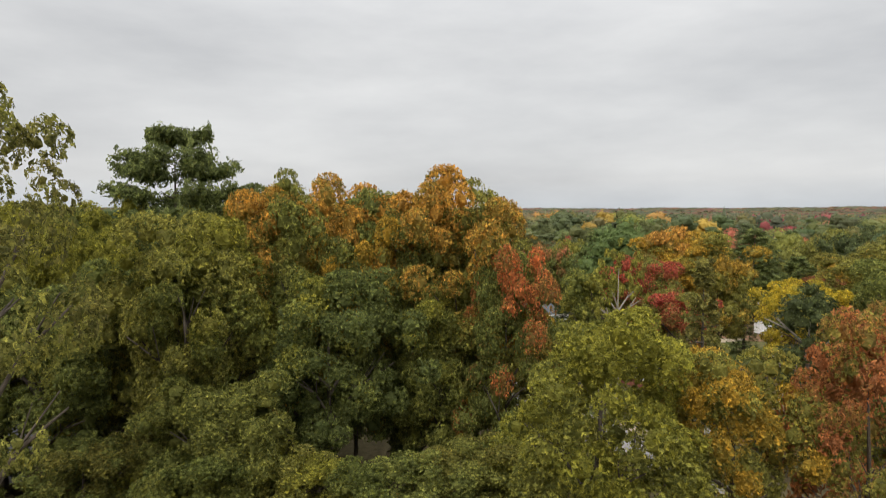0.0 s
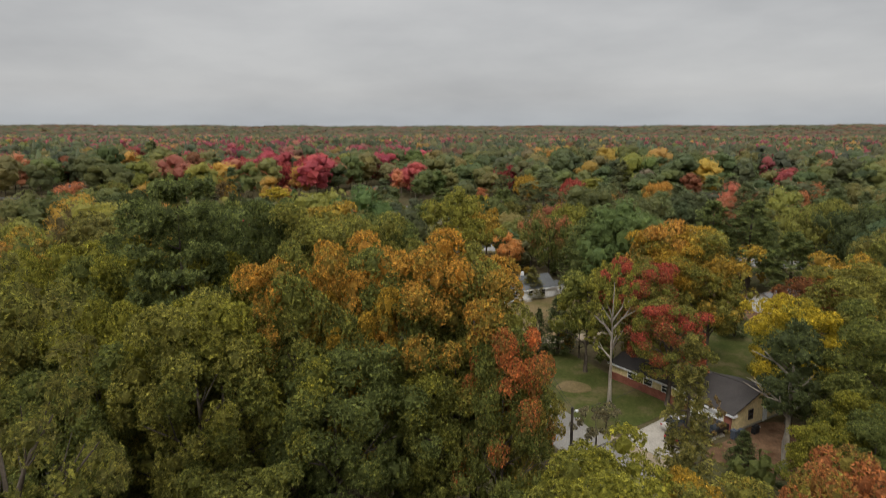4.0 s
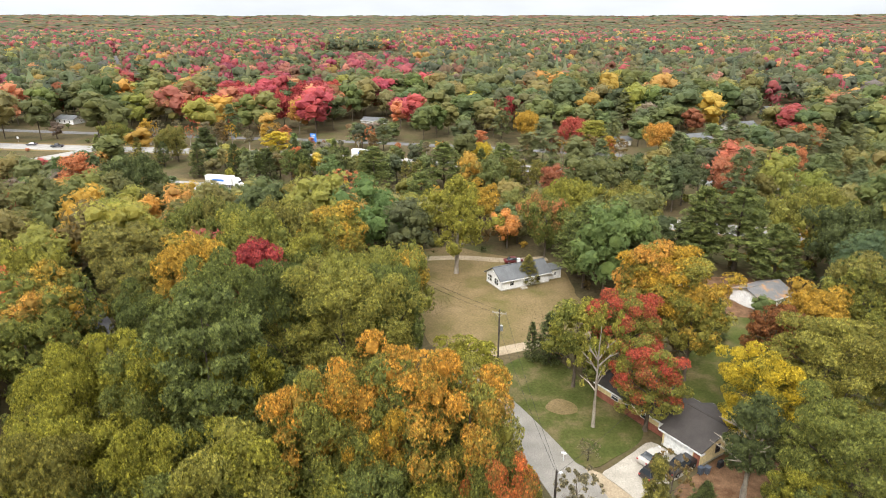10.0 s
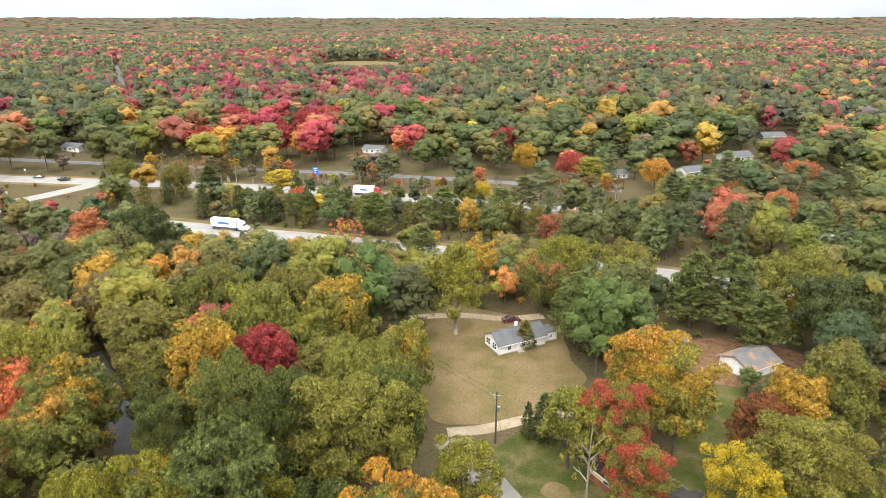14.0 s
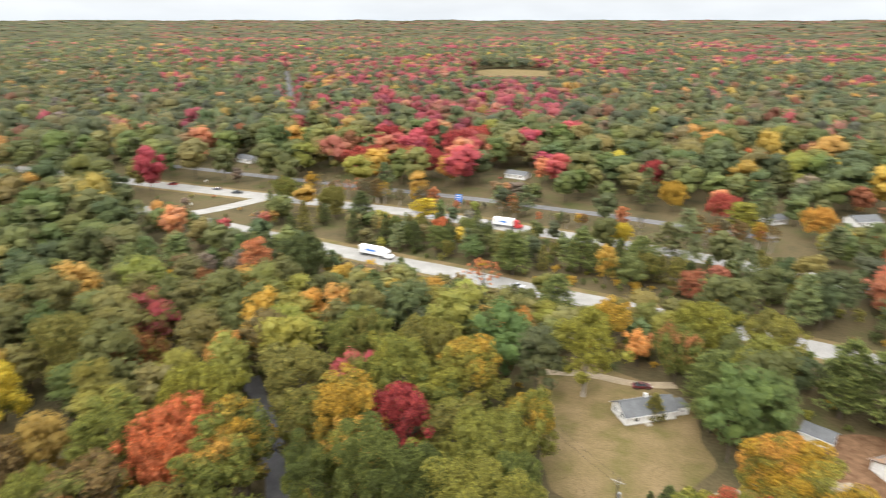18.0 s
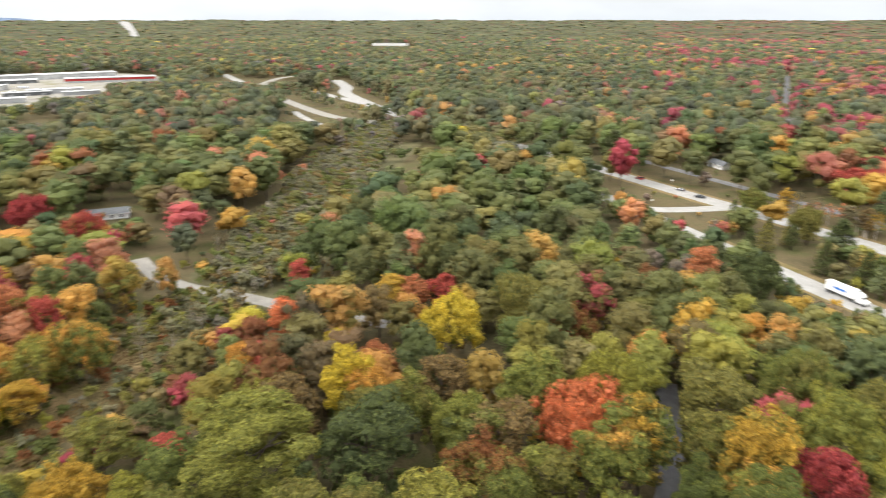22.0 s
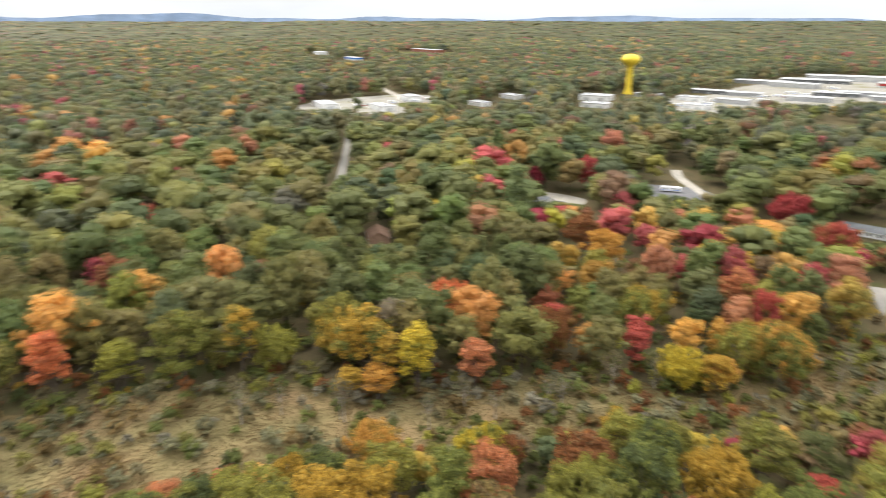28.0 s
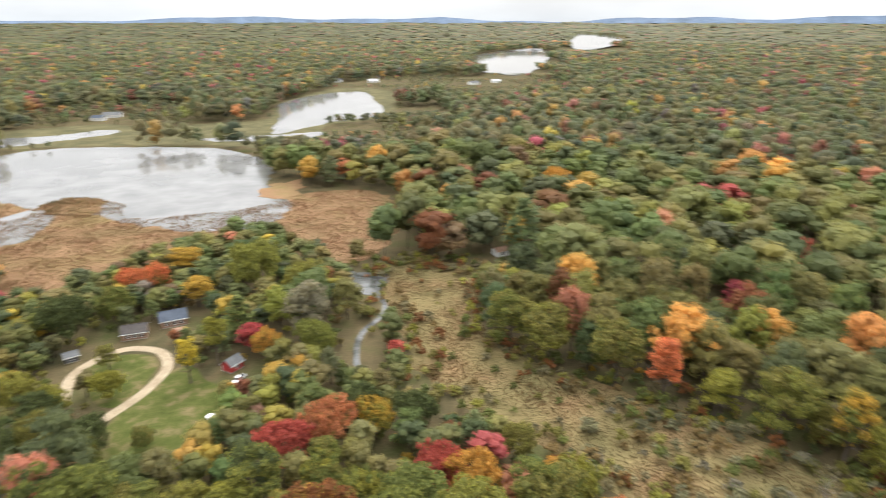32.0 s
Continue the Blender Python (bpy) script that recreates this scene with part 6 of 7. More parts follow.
# conifers and thin young trees between the carriageways and along the frontage road
row_rng = random.Random(15)
for k in range(110):
    u = row_rng.uniform(0, 1)
    x = -150 + 230 * u
    far_side = k % 2 == 0
    y = 291 - 47 * u + (row_rng.uniform(13, 18) if far_side else row_rng.uniform(-46, -13))
    h = min(row_rng.uniform(8, 13), low_limit(x, y))
    if h < 4:
        continue
    if far_side:
        tree(x, y, h, h * 0.26, "sparse" if row_rng.random() < 0.5 else "slim", row_rng.choice((GREY, BROWN, SALMON, GOLD)), 0.7, "pale")
    else:
        tree(x, y, h, h * 0.3, row_rng.choice(("pine", "spruce", "spruce", "broad")), row_rng.choice((PINE, OLIVE, DARK)), 0.5)

# young trees under the tall ones
for x, y, h, c in ((-29, 36, 10, GREEN), (-22, 39, 9.5, OLIVE), (-14.5, 36, 10, GREEN), (-9, 38.5, 9, LIME), (-3.5, 36, 9.5, GREEN), (1.5, 40, 9, OLIVE), (-36, 44, 11, OLIVE), (-18, 41, 8, LIME), (6, 43, 9, LIME), (-25, 50, 11, GREEN), (-12, 52, 11, DARK), (-2, 52, 11, GREEN)):
    tree(x, y, h, 4.6, "near", c, 0.3)


# ---- the woods: tree by tree, joined, finer near and plainer far ----
def inside(px, py, poly):
    hit = np.zeros(len(px), bool)
    lo, hi = poly.min(0), poly.max(0)
    near = np.flatnonzero((px > lo[0]) & (px < hi[0]) & (py > lo[1]) & (py < hi[1]))
    qx, qy = px[near], py[near]
    res = np.zeros(len(near), bool)
    x1, y1 = poly[-1]
    for x2, y2 in poly:
        cross = ((y1 > qy) != (y2 > qy)) & (qx < (x2 - x1) * (qy - y1) / (y2 - y1 + 1e-12) + x1)
        res ^= cross
        x1, y1 = x2, y2
    hit[near] = res
    return hit


def blocked(px, py, margin):
    bad = np.zeros(len(px), bool)
    for poly in OPEN_AREAS:
        bad |= inside(px, py, poly)
    for line, w in OPEN_LINES:
        for a, b in zip(line[:-1:2], np.roll(line, -2, 0)[:-1:2]) if len(line) > 4 else []:
            ab = b - a
            L = ab @ ab
            if L < 1e-6 or L > 200 ** 2:
                continue
            t = np.clip(((px - a[0]) * ab[0] + (py - a[1]) * ab[1]) / L, 0, 1)
            bad |= (px - a[0] - t * ab[0]) ** 2 + (py - a[1] - t * ab[1]) ** 2 < (w + margin) ** 2
    for x, y, r in HEROES:
        bad |= (px - x) ** 2 + (py - y) ** 2 < (r * 0.75 + margin * 1.1) ** 2
    for x, y, r in PADS:
        bad |= (px - x) ** 2 + (py - y) ** 2 < (r + margin * 0.5) ** 2
    return bad


def in_view(az, d):
    """The side of the place that the camera ever faces."""
    return (az > -44) & (az < 218)


def blend(px, py, scale, seed):
    """Smooth patches over the land, about 0 to 1."""
    s = np.zeros(len(px))
    rg = np.random.default_rng(seed)
    for k in range(7):
        a, f, p = rg.uniform(0, 6.28), rg.uniform(0.6, 1.8) / scale, rg.uniform(0, 6.28)
        s += np.sin((np.cos(a) * px + np.sin(a) * py) * f * 6.28 + p)
    return np.clip(0.5 + s / 7, 0, 1)


SWATCH = np.array([GREEN, DARK, OLIVE, LIME, ORANGE, RUST, SALMON, YELLOW, GOLD, RED, CRIMSON, PINE, GREY, BROWN])
MIXES = {
    "plain": (40, 16, 32, 3, 2.2, 3, 1.6, 0.4, 1.3, 1.2, 0.4, 3, 1, 1),
    "north": (33, 19, 21, 3, 3.4, 3.6, 2.6, 0.9, 2, 2.2, 0.8, 5, 1.5, 1),
    "red": (15, 10, 9, 1, 4, 6, 10, 1, 2, 26, 13, 4, 1, 1),
    "maples": (4, 2, 3, 0, 1, 3, 10, 0, 0, 40, 36, 1, 0, 0),
    "edge": (17, 6, 20, 8, 12, 7, 7, 7, 9, 8, 2.5, 0, 0.6, 4),
    "front": (18, 3, 36, 20, 8, 2, 2, 3, 9, 2, 0.5, 3, 0, 1),
    "south": (36, 9, 42, 4, 3.4, 3.5, 1.8, 0.5, 2.2, 1.6, 0, 0.3, 0.5, 1),
    "thicket": (16, 0, 34, 8, 0, 3, 1, 0, 2, 0, 0, 0, 26, 10),
    "yard": (30, 14, 26, 10, 3, 2, 2, 3, 6, 1, 0, 1, 1, 1),
    "median": (20, 11, 20, 4, 3.6, 2.4, 3.6, 1.5, 3, 1.6, 0, 28, 6, 2),
}
THICKET = smooth_line([(-190, 38), (-216, 56), (-256, 86), (-305, 124), (-373, 172), (-440, 240), (-480, 296), (-440, 288), (-380, 236), (-312, 184), (-242, 132), (-216, 100), (-190, 66), (-172, 45)], True, 6)


def mix_of(px, py, rng):
    """A colour of leaf for every tree, by the part of the wood that it stands in."""
    d, az = np.hypot(px, py), np.degrees(np.arctan2(-px, py)) % 360
    az = np.where(az > 220, az - 360, az)
    zone = np.full(len(px), "plain", dtype=object)
    zone[(az < 40) & (d > 180)] = "north"
    patch = blend(px, py, 420, 5)
    zone[(az > 1) & (az < np.where(d < 560, 16, 27)) & (d > 330) & (d < 1000) & (patch > 0.44)] = "red"
    zone[(az < 36) & (d > 900) & (patch > 0.62)] = "red"
    zone[(az > 9) & (az < 18) & (d > 360) & (d < 500)] = "maples"
    zone[(az > 4) & (az < 19) & (d > 560) & (d < 860) & (blend(px, py, 130, 11) > 0.48)] = "maples"
    zone[(az > 70) & (az < 108) & (d > 116) & (d < 290)] = "edge"
    zone[(az > 50) & (az < 72) & (d > 104) & (d < 178)] = "edge"
    zone[(az > 36) & (az < 66) & (d > 118) & (d < 190) & (blend(px, py, 70, 8) > 0.5)] = "edge"
    zone[(az > 112) & (d > 150)] = "south"
    zone[(az > 98) & (az < 168) & (d > 60) & (d < 132)] = "edge"
    zone[(az > 176) & (d > 90) & (d < 260)] = "yard"
    zone[(az < 40) & (d > 196) & (d < 330)] = "median"
    zone[(az > -10) & (az < 46) & (d < 200)] = "front"
    zone[inside(px, py, THICKET)] = "thicket"
    idx = np.zeros(len(px), int)
    for z, w in MIXES.items():
        m = np.flatnonzero(zone == z)
        w = np.array(w, float)
        idx[m] = rng.choice(len(SWATCH), len(m), p=w / w.sum())
    lone = np.isin(idx, (4, 5, 6, 7, 8, 9, 10)) & (blend(px, py, 90, 14) < 0.5) & (rng.uniform(0, 1, len(px)) < 0.6) & (zone != "edge") & (zone != "red")
    idx[lone] = rng.choice([0, 1, 2], lone.sum())
    return idx, zone


def scatter(r0, r1, gap, rng, view_only=True):
    n = int(r1 / gap) + 1
    gx, gy = np.meshgrid(np.arange(-n, n + 1) * gap, np.arange(-n, n + 1) * gap)
    px = gx.ravel() + rng.uniform(-0.42, 0.42, gx.size) * gap + (gy.ravel() / gap % 2) * gap * 0.5
    py = gy.ravel() + rng.uniform(-0.42, 0.42, gx.size) * gap
    d = np.hypot(px, py)
    az = np.degrees(np.arctan2(-px, py)) % 360
    az = np.where(az > 260, az - 360, az)
    ok = (d > r0) & (d < r1)
    if view_only:
        ok &= in_view(az, d)
    px, py = px[ok], py[ok]
    ok = ~blocked(px, py, gap * 0.33)
    return px[ok], py[ok]


def plant(name, px, py, rng, crowns, pines, gap, base_h, smooth, label, trunks=False):
    idx, zone = mix_of(px, py, rng)
    n = len(px)
    h = base_h * rng.uniform(0.72, 1.18, n) * (0.9 + 0.25 * blend(px, py, 160, 2))
    h[zone == "edge"] *= 0.78
    h[zone == "thicket"] *= 0.45
    h[zone == "median"] *= 0.72
    low = np.array([low_limit(x, y) for x, y in zip(px, py)])
    h = np.minimum(h, low * rng.uniform(0.8, 1.05, n))
    keep = (h > 1.5) & ((zone != "thicket") | (rng.uniform(0, 1, n) < 0.4))
    px, py, h, idx, zone = px[keep], py[keep], h[keep], idx[keep], zone[keep]
    n = len(px)
    r = gap * (rng.uniform(0.54, 0.78, n) if gap < 14 else rng.uniform(0.42, 0.58, n)) * np.clip(h / base_h, 0.1, 1.05) ** 0.9
    is_pine = idx == 11
    V, Fs, C, S, off = [], [], [], [], 0
    for pool, sel in ((crowns, ~is_pine), (pines, is_pine)):
        H, R = (22.0, 4.6) if pool is pines else (18.0, 5.5)
        which = rng.integers(0, len(pool), n)
        for k, (v, f, tip, core) in enumerate(pool):
            m = np.flatnonzero(sel & (which == k))
            if not len(m):
                continue
            a = rng.uniform(0, 6.28, len(m))
            sx = r[m] / R * (0.85 if pool is pines else 1.0)
            sz = h[m] / H * (1.12 if pool is pines else 1.0)
            ca, sa = np.cos(a) * sx, np.sin(a) * sx
            X = v[None, :, 0] * ca[:, None] - v[None, :, 1] * sa[:, None] + px[m][:, None]
            Y = v[None, :, 0] * sa[:, None] + v[None, :, 1] * ca[:, None] + py[m][:, None]
            Z = v[None, :, 2] * sz[:, None] + far_rise(np.hypot(px[m], py[m]))[:, None]
            V.append(np.stack([X, Y, Z], 2).reshape(-1, 3))
            Fs.append((f[None] + (np.arange(len(m)) * len(v))[:, None, None] + off).reshape(-1, 3))
            off += len(m) * len(v)
            S.append(np.tile(np.arange(len(f)) >= core, len(m)))
            col = SWATCH[idx[m]] * rng.uniform(0.8, 1.22, (len(m), 1)) * (1 + rng.normal(size=(len(m), 3)) * 0.06)
            # haze put into the leaf colour: blue raised, more so in farther woods
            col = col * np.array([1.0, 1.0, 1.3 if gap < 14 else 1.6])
            # the farthest crowns are also lightened and greyed, as haze would do
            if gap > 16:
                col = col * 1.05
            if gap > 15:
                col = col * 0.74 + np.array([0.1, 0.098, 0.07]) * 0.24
            turned = np.isin(idx[m], (4, 5, 6, 7, 8, 9, 10))
            amt = np.where(turned, rng.uniform(0.35 if gap < 11 else 0.6 if gap < 14 else 0.9, 1.1, len(m)), 1.0)
            w = np.clip((tip[None] + amt[:, None] - 0.8) / 0.2, 0, 1)[..., None]
            base = np.array(OLIVE) * 0.5 + np.array(GREEN) * 0.5
            C.append((base * (1 - w) + col[:, None] * w).reshape(-1, 3))
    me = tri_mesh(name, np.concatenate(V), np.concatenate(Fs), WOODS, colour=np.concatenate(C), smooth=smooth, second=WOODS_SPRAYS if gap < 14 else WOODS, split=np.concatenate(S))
    tagged(new(name, me), label, "woods", kind="stuff")
    if trunks:
        q = np.array([(-1, -1), (1, -1), (1, 1), (-1, 1)]) * 0.2
        tv = np.zeros((n, 8, 3))
        for k in range(4):
            tv[:, k, 0], tv[:, k, 1], tv[:, k, 2] = px + q[k, 0], py + q[k, 1], -0.2
            tv[:, k + 4, 0], tv[:, k + 4, 1], tv[:, k + 4, 2] = px + q[k, 0] * 0.5, py + q[k, 1] * 0.5, h * 0.6
        tf = np.array([(k, (k + 1) % 4, 4 + (k + 1) % 4) for k in range(4)] + [(k, 4 + (k + 1) % 4, 4 + k) for k in range(4)])
        tm = tri_mesh("woods_trunks", tv.reshape(-1, 3), (tf[None] + (np.arange(n) * 8)[:, None, None]).reshape(-1, 3), BARK)
        tagged(new("woods_trunks", tm), "grey-brown trunks standing under the woods", "trunks", kind="stuff")


def trimmed(crown):
    """Leaves out the faces that look down into the wood."""
    v, f, tip, core = crown
    nz = np.cross(v[f[:, 1]] - v[f[:, 0]], v[f[:, 2]] - v[f[:, 0]])
    up = nz[:, 2] / np.maximum(np.linalg.norm(nz, axis=1), 1e-9)
    keep = (up > -0.35) | (np.arange(len(f)) >= core)
    return v, f[keep], tip, int(keep[:core].sum())


wr = np.random.default_rng(12)
mid_broad = [broad_crown(100 + k, 36, 1, 1000, 0.85, lobe_size=0.3, base=2.5, lie=0.3, tumble=0.6) for k in range(8)]
mid_pine = [pine_crown(120 + k, 12, 5, 10, 1.6) for k in range(4)]
far_broad = [broad_crown(140 + k, 18, 1, 250, 1.0, lobe_size=0.41, base=2.0, core_size=0.92, tumble=0.4, lie=0.15) for k in range(8)]
far_pine = [pine_crown(150 + k, 9, 5, 5, 2.4) for k in range(4)]
dist_broad = [trimmed(broad_crown(160 + k, 7, 1, 46, 1.5, lobe_size=0.54, base=1.0, rough=0.17, core_size=0.88, lie=0.1, tumble=0.4)) for k in range(8)]
dist_pine = [cone_crown(170 + k, 3, 6) for k in range(3)]
edge_broad = [trimmed(broad_crown(180 + k, 3, 1, 9, 3.0, lobe_size=0.6, base=1.0, rough=0.2, core_size=0.92, lie=0.1, tumble=0.4)) for k in range(8)]
rim_broad = [trimmed(broad_crown(200 + k, 2, 1, 0, 1, lobe_size=0.8, base=1.0, rough=0.24)) for k in range(8)]
edge_pine = [cone_crown(190 + k, 2, 5) for k in range(3)]
x1, y1 = scatter(30, 235, 10.4, wr)
d1, az1 = np.hypot(x1, y1), np.degrees(np.arctan2(-x1, y1)) % 360
az1 = np.where(az1 > 220, az1 - 360, az1)
ahead = az1 < 41
# the nearest trees stand one by one, the rest of the wood is joined
single = (d1 < 125) & (~ahead | (d1 > 58))
skip = (ahead & (d1 <= 58)) | (~ahead & (d1 < 62))
near_idx, near_zone = mix_of(x1[single], y1[single], wr)
shades = [GREEN, DARK, OLIVE, LIME, ORANGE, RUST, SALMON, YELLOW, GOLD, RED, CRIMSON, PINE, GREY, BROWN]
for x, y, k, zn in zip(x1[single], y1[single], near_idx, near_zone):
    d = math.hypot(x, y)
    fine = d < 95 and y > 30 and x > -60
    kind = "pine" if k == 11 else "near" if fine else "broad"
    h = min(wr.uniform(16, 22), low_limit(x, y) * 1.05)
    if h < 4:
        continue
    turned = k >= 4 and k != 11
    tree(x, y, h, wr.uniform(5.4, 7.4) * min(1.0, h / 17), kind, shades[k] if k != 12 else BROWN, (wr.uniform(0.4, 0.95) if zn == "edge" else wr.uniform(0.15, 0.6)) if turned else (0.35 if k in (1, 2, 3) else 0.0))
x1, y1 = x1[~single & ~skip], y1[~single & ~skip]
plant("near_woods", x1, y1, wr, mid_broad, mid_pine, 10.4, 20.5, False, "close-set oaks and maples in autumn colours", True)
x2, y2 = scatter(235, 460, 13.4, wr)
plant("middle_woods", x2, y2, wr, far_broad, far_pine, 13.4, 21.0, False, "autumn woods beyond the houses", True)
x3, y3 = scatter(460, 950, 12.4, wr)
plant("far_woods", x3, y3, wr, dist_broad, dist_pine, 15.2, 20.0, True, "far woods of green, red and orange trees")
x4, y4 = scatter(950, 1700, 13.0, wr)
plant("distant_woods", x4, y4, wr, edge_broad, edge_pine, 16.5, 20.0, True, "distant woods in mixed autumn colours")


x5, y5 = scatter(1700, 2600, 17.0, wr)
plant("remote_woods", x5, y5, wr, rim_broad, edge_pine, 18.0, 20.0, True, "remote woods in autumn colours greyed by painted haze")


# the farthest canopy: one lumpy sheet to the horizon
def canopy(r0, r1, nr, na):
    rg = np.random.default_rng(77)
    r = np.geomspace(r0, r1, nr)
    a = np.linspace(radians(-46), radians(220), na)
    rr, aa = np.meshgrid(r, a, indexing="ij")
    rr = rr * (1 + rg.uniform(-0.3, 0.3, rr.shape) * (r1 / r0) ** (1 / nr) * 0.02)
    aa = aa + rg.uniform(-0.4, 0.4, aa.shape) * (a[1] - a[0])
    px, py = (-np.sin(aa) * rr).ravel(), (np.cos(aa) * rr).ravel()
    idx, zone = mix_of(px, py, rg)
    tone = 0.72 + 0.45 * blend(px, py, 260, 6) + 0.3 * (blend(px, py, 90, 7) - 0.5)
    # grey haze and the crowns' shade on each other are mixed into this colour
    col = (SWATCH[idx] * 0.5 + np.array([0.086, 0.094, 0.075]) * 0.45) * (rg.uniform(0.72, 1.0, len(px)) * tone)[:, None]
    z = 11 + rg.uniform(-3.5, 4, len(px)) + 7 * blend(px, py, 500, 3) + far_rise(np.hypot(px, py))
    wet = np.zeros(len(px), bool)
    for poly in OPEN_AREAS:
        wet |= inside(px, py, poly)
    z[wet] = far_rise(np.hypot(px, py))[wet] - 3.0
    z.reshape(nr, na)[0] = -2
    v = np.stack([px, py, z], 1)
    i, j = np.meshgrid(np.arange(nr - 1), np.arange(na - 1), indexing="ij")
    p = (i * na + j).ravel()
    f = np.concatenate([np.stack([p, p + na, p + na + 1], 1), np.stack([p, p + na + 1, p + 1], 1)])
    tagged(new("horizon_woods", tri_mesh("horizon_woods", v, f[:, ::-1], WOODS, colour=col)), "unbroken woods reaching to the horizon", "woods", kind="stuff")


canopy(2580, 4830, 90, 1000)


# low hills at the edge of sight, the haze before them in their colour
def hills():
    rg = np.random.default_rng(3)
    V, Fs = [], []
    na = 160
    for k in range(na):
        a = radians(84 + 128 * k / (na - 1))
        env = math.sin(math.pi * k / (na - 1)) ** 0.4
        top = 84 + env * (22 + 11 * math.sin(k * 0.11) + 11 * math.sin(k * 0.29 + 1) + 5 * math.sin(k * 0.7) + rg.uniform(-2, 2))
        for d, z in ((4660, 20), (4760, top), (4880, top - 8), (4940, 0)):
            V.append((-math.sin(a) * d, math.cos(a) * d, z))
    for k in range(na - 1):
        for j in range(3):
            q = k * 4 + j
            Fs.append((q, q + 4, q + 5, q + 1))
    tagged(new("backdrop", mesh_from("backdrop", V, Fs, HILL)), "low hills painted haze-blue along the far horizon", "hills", kind="structure")


hills()


# ---- marsh tufts, reeds and shrubs ----
def tufts(name, area, count, height, spread, colours, seed, label, material_colour_mix=0.25):
    """Clumps of grass blades: three bent blades a clump, leaning apart."""
    rg = np.random.default_rng(seed)
    lo, hi = area.min(0), area.max(0)
    px, py = rg.uniform(lo[0], hi[0], count * 4), rg.uniform(lo[1], hi[1], count * 4)
    ok = np.flatnonzero(inside(px, py, area))[:count]
    px, py = px[ok], py[ok]
    patch = blend(px, py, 28, seed)
    h = height * rg.uniform(0.4, 1.3, len(px)) * (0.5 + patch)
    n = len(px)
    V = np.zeros((n, 3, 3, 3))
    for b in range(3):
        a = rg.uniform(0, 6.28, n)
        w = spread * rg.uniform(0.3, 0.7, n)
        lean = spread * rg.uniform(0.2, 1.2, n)
        V[:, b, 0] = np.stack([px - np.sin(a) * w, py + np.cos(a) * w, np.full(n, -0.05)], 1)
        V[:, b, 1] = np.stack([px + np.sin(a) * w, py - np.cos(a) * w, np.full(n, -0.05)], 1)
        V[:, b, 2] = np.stack([px + np.cos(a) * lean, py + np.sin(a) * lean, h], 1)
    c = np.array(colours)[np.clip(((patch + rg.normal(size=n) * material_colour_mix) * len(colours)).astype(int), 0, len(colours) - 1)]
    me = tri_mesh(name, V.reshape(-1, 3), np.arange(n * 9).reshape(-1, 3), WOODS, colour=np.repeat(c, 9, 0))
    tagged(new(name, me), label, "grass", kind="stuff")


TAN, STRAW, RUSTY, SEDGE = (0.15, 0.118, 0.062), (0.19, 0.148, 0.078), (0.2, 0.122, 0.064), (0.118, 0.108, 0.048)
SCRUB, TWIG = (0.19, 0.182, 0.105), (0.22, 0.2, 0.15)
named = {o.name: o for o in scene.objects}


def outline(name):
    me = named[name].data
    n = len(me.vertices) // 2
    return np.array([v.co[:2] for v in me.vertices[:n]])


tufts("marsh_tufts", outline("marsh_1"), 90000, 0.42, 0.22, [SEDGE, TAN, STRAW, TAN, RUSTY], 21, "tan sedge tussocks covering the marsh")
tufts("reed_tufts", outline("reed_bed_1"), 30000, 0.8, 0.34, [(0.16, 0.13, 0.06), (0.22, 0.13, 0.074), (0.2, 0.14, 0.07), (0.23, 0.13, 0.075)], 22, "rust-brown reeds along the shore")
tufts("lawn_tufts", outline("lawn_2"), 5000, 0.16, 0.16, [SEDGE, TAN, STRAW], 23, "short dry grass of the cottage lawn")


def shrubs(name, px, py, rng, size, colours, label, sprays=90):
    pool = [broad_crown(300 + k, 6 if sprays > 50 else 4, 1, sprays, 0.9, lobe_size=0.42, H=5.0, R=2.6, base=0.2) for k in range(5)]
    V, Fs, C, off = [], [], [], 0
    which = rng.integers(0, 5, len(px))
    for k, (v, f, tip, core) in enumerate(pool):
        m = np.flatnonzero(which == k)
        s = size * rng.uniform(0.45, 1.2, len(m))
        X = v[None, :, 0] * s[:, None] + px[m][:, None]
        Y = v[None, :, 1] * s[:, None] + py[m][:, None]
        Z = v[None, :, 2] * (s * rng.uniform(0.7, 1.1, len(m)))[:, None] - 0.1
        V.append(np.stack([X, Y, Z], 2).reshape(-1, 3))
        Fs.append((f[None] + (np.arange(len(m)) * len(v))[:, None, None] + off).reshape(-1, 3))
        off += len(m) * len(v)
        c = np.array(colours)[rng.integers(0, len(colours), len(m))] * rng.uniform(0.7, 1.25, (len(m), 1))
        C.append(np.repeat(c, len(v), 0))
    tagged(new(name, tri_mesh(name, np.concatenate(V), np.concatenate(Fs), WOODS, colour=np.concatenate(C))), label, "shrubs", kind="stuff")


sr = np.random.default_rng(5)
rim = outline("marsh_1")
k = sr.integers(0, len(rim), 800)
shrubs("marsh_edge_shrubs", rim[k, 0] + sr.normal(size=800) * 6, rim[k, 1] + sr.normal(size=800) * 6, sr, 0.75, [OLIVE, GREEN, BROWN, GREY, LIME, RUST], "low green and grey shrubs edging the marsh")
mx, my = sr.uniform(rim[:, 0].min(), rim[:, 0].max(), 2600), sr.uniform(rim[:, 1].min(), rim[:, 1].max(), 2600)
m = inside(mx, my, rim) & (np.hypot(mx + 120, my + 40) < 118)
shrubs("thicket_shrubs", mx[m], my[m], sr, 0.8, [SCRUB, BROWN, TWIG, GREEN, SCRUB, OLIVE], "grey-green alder scrub in the wet ground")
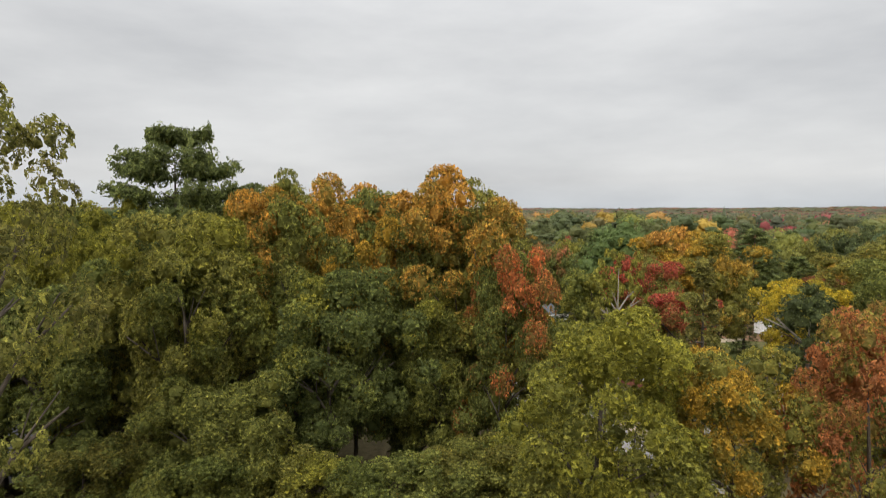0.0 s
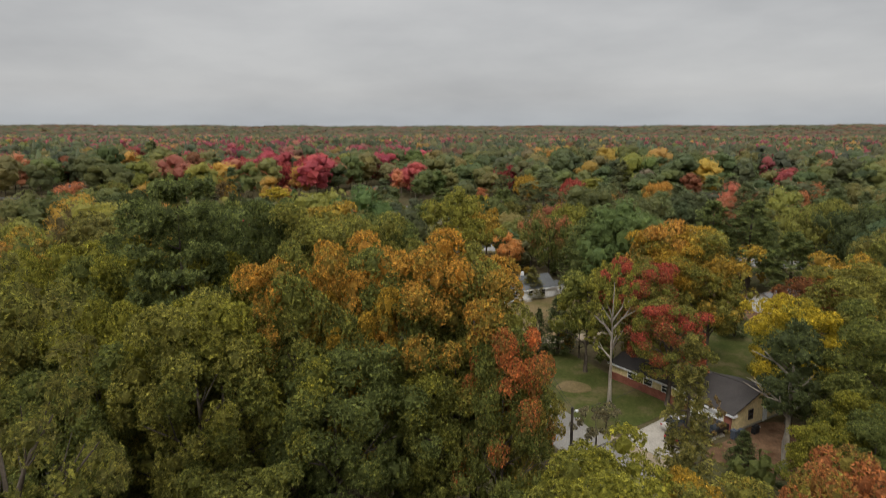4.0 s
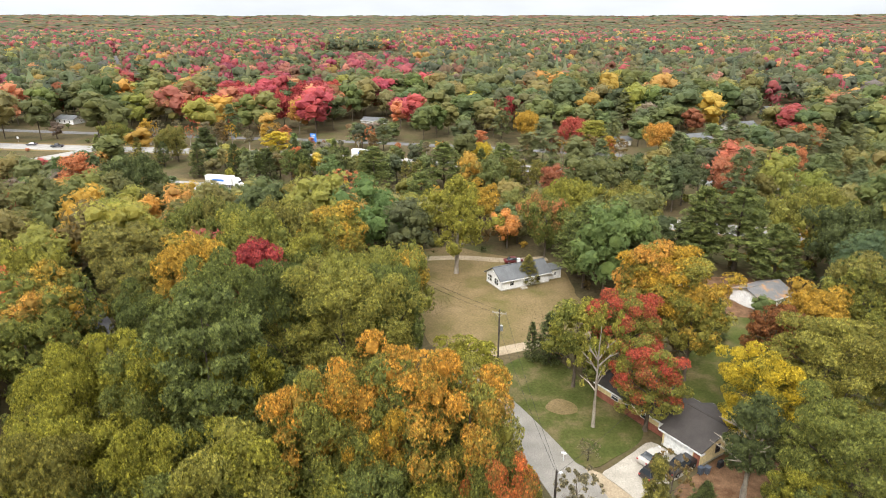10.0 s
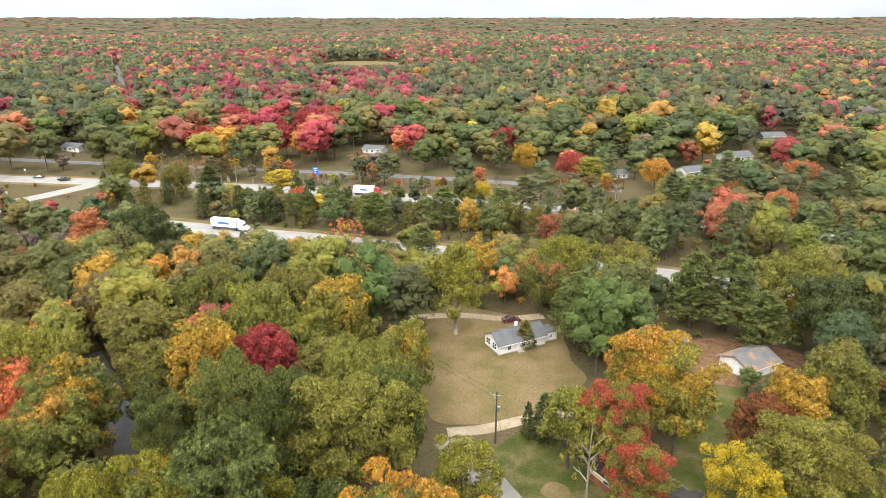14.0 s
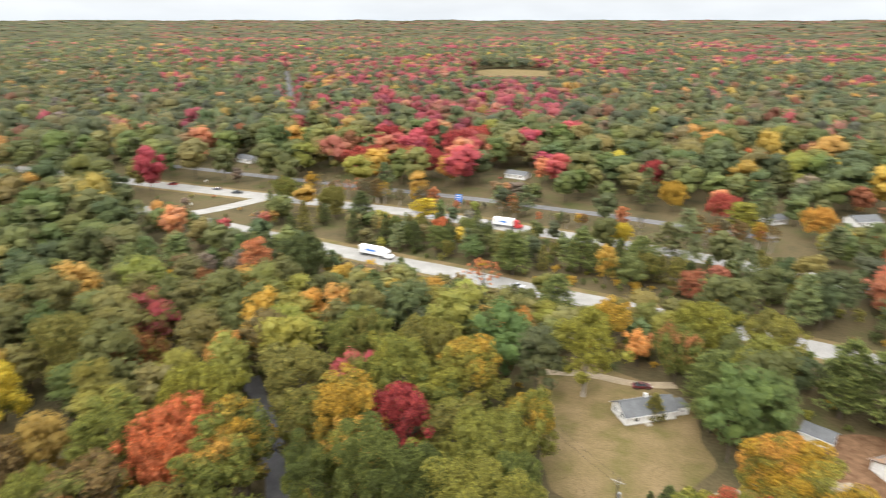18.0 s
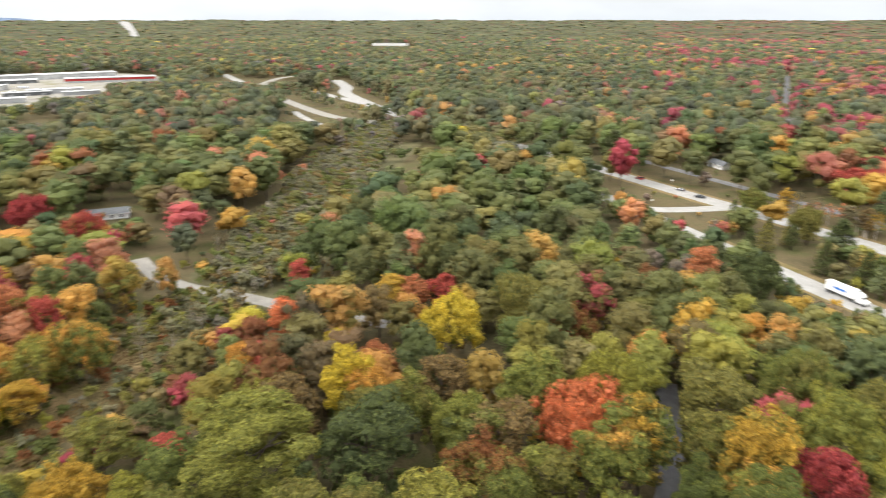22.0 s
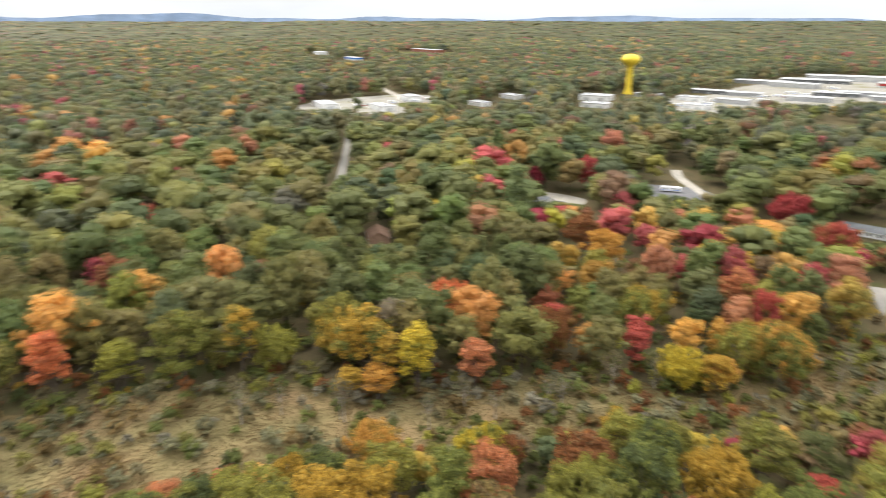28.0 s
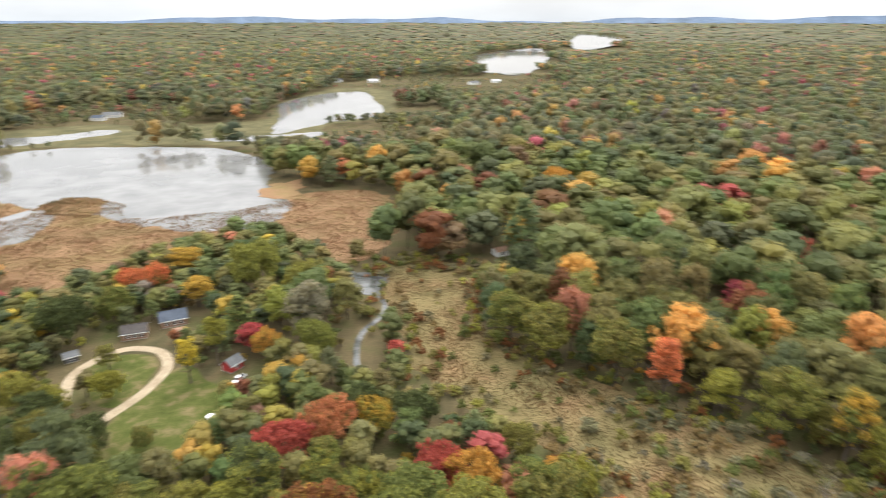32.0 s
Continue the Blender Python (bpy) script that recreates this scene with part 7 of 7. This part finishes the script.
tx, ty = sr.uniform(-490, -150, 17000), sr.uniform(30, 300, 17000)
m = inside(tx, ty, THICKET)
for line, w in OPEN_LINES:
    m &= np.min(np.hypot(tx[:, None] - line[None, :, 0], ty[:, None] - line[None, :, 1]), 1) > 4.5
shrubs("alder_scrub", tx[m], ty[m], sr, 1.1, [SCRUB, BROWN, TWIG, GREEN, SCRUB, SCRUB, OLIVE], "grey-green alder scrub of the thicket", 36)
for k in range(34):
    u = k / 33
    i = sr.integers(0, len(THICKET)) if k % 2 else 0
    x, y = (THICKET[i] + sr.normal(size=2) * 5) if k % 2 else (-92 - 95 * u + sr.normal() * 4, -98 + 142 * u + sr.normal() * 4)
    tree(float(x), float(y), float(sr.uniform(8, 13)), float(sr.uniform(2.0, 3.2)), "sparse", GREY, 0.8, "pale")
m2 = inside(mx, my, rim) & ~(np.hypot(mx + 120, my + 40) < 118)
m2 &= sr.uniform(0, 1, len(mx)) < 0.3
shrubs("marsh_shrubs", mx[m2], my[m2], sr, 0.5, [OLIVE, GREY, GREEN, BROWN], "scattered dark bushes in the marsh")

# undergrowth between the nearer trees
placed = HEROES[:]
HEROES.clear()
ux, uy = scatter(46, 250, 5.6, sr)
HEROES.extend(placed)
lowest = np.array([low_limit(x, y) for x, y in zip(ux, uy)])
m3 = (sr.uniform(0, 1, len(ux)) < 0.7) & (lowest > 2.2)
shrubs("undergrowth", ux[m3], uy[m3], sr, 0.8, [OLIVE, GREEN, DARK, LIME, BROWN, GOLD, GREEN], "leafy undergrowth below the nearer trees", 60)

# young growth fills the lower parts of the wood
yx, yy = scatter(62, 330, 7.2, sr)
limit = np.array([low_limit(x, y) for x, y in zip(yx, yy)])
m4 = (limit < 15) & (limit > 3)
plant("young_growth", yx[m4], yy[m4], sr, far_broad, far_pine, 7.2, 12.0, False, "young trees and saplings along the open ground", True)
tufts("island_reeds", outline("reed_island_1"), 900, 1.3, 0.5, [SEDGE, RUSTY, TAN], 31, "brown reeds standing in the lake")
tufts("island_reeds", outline("reed_island_2"), 900, 1.3, 0.5, [SEDGE, RUSTY, TAN], 32, "brown reeds standing in the lake")
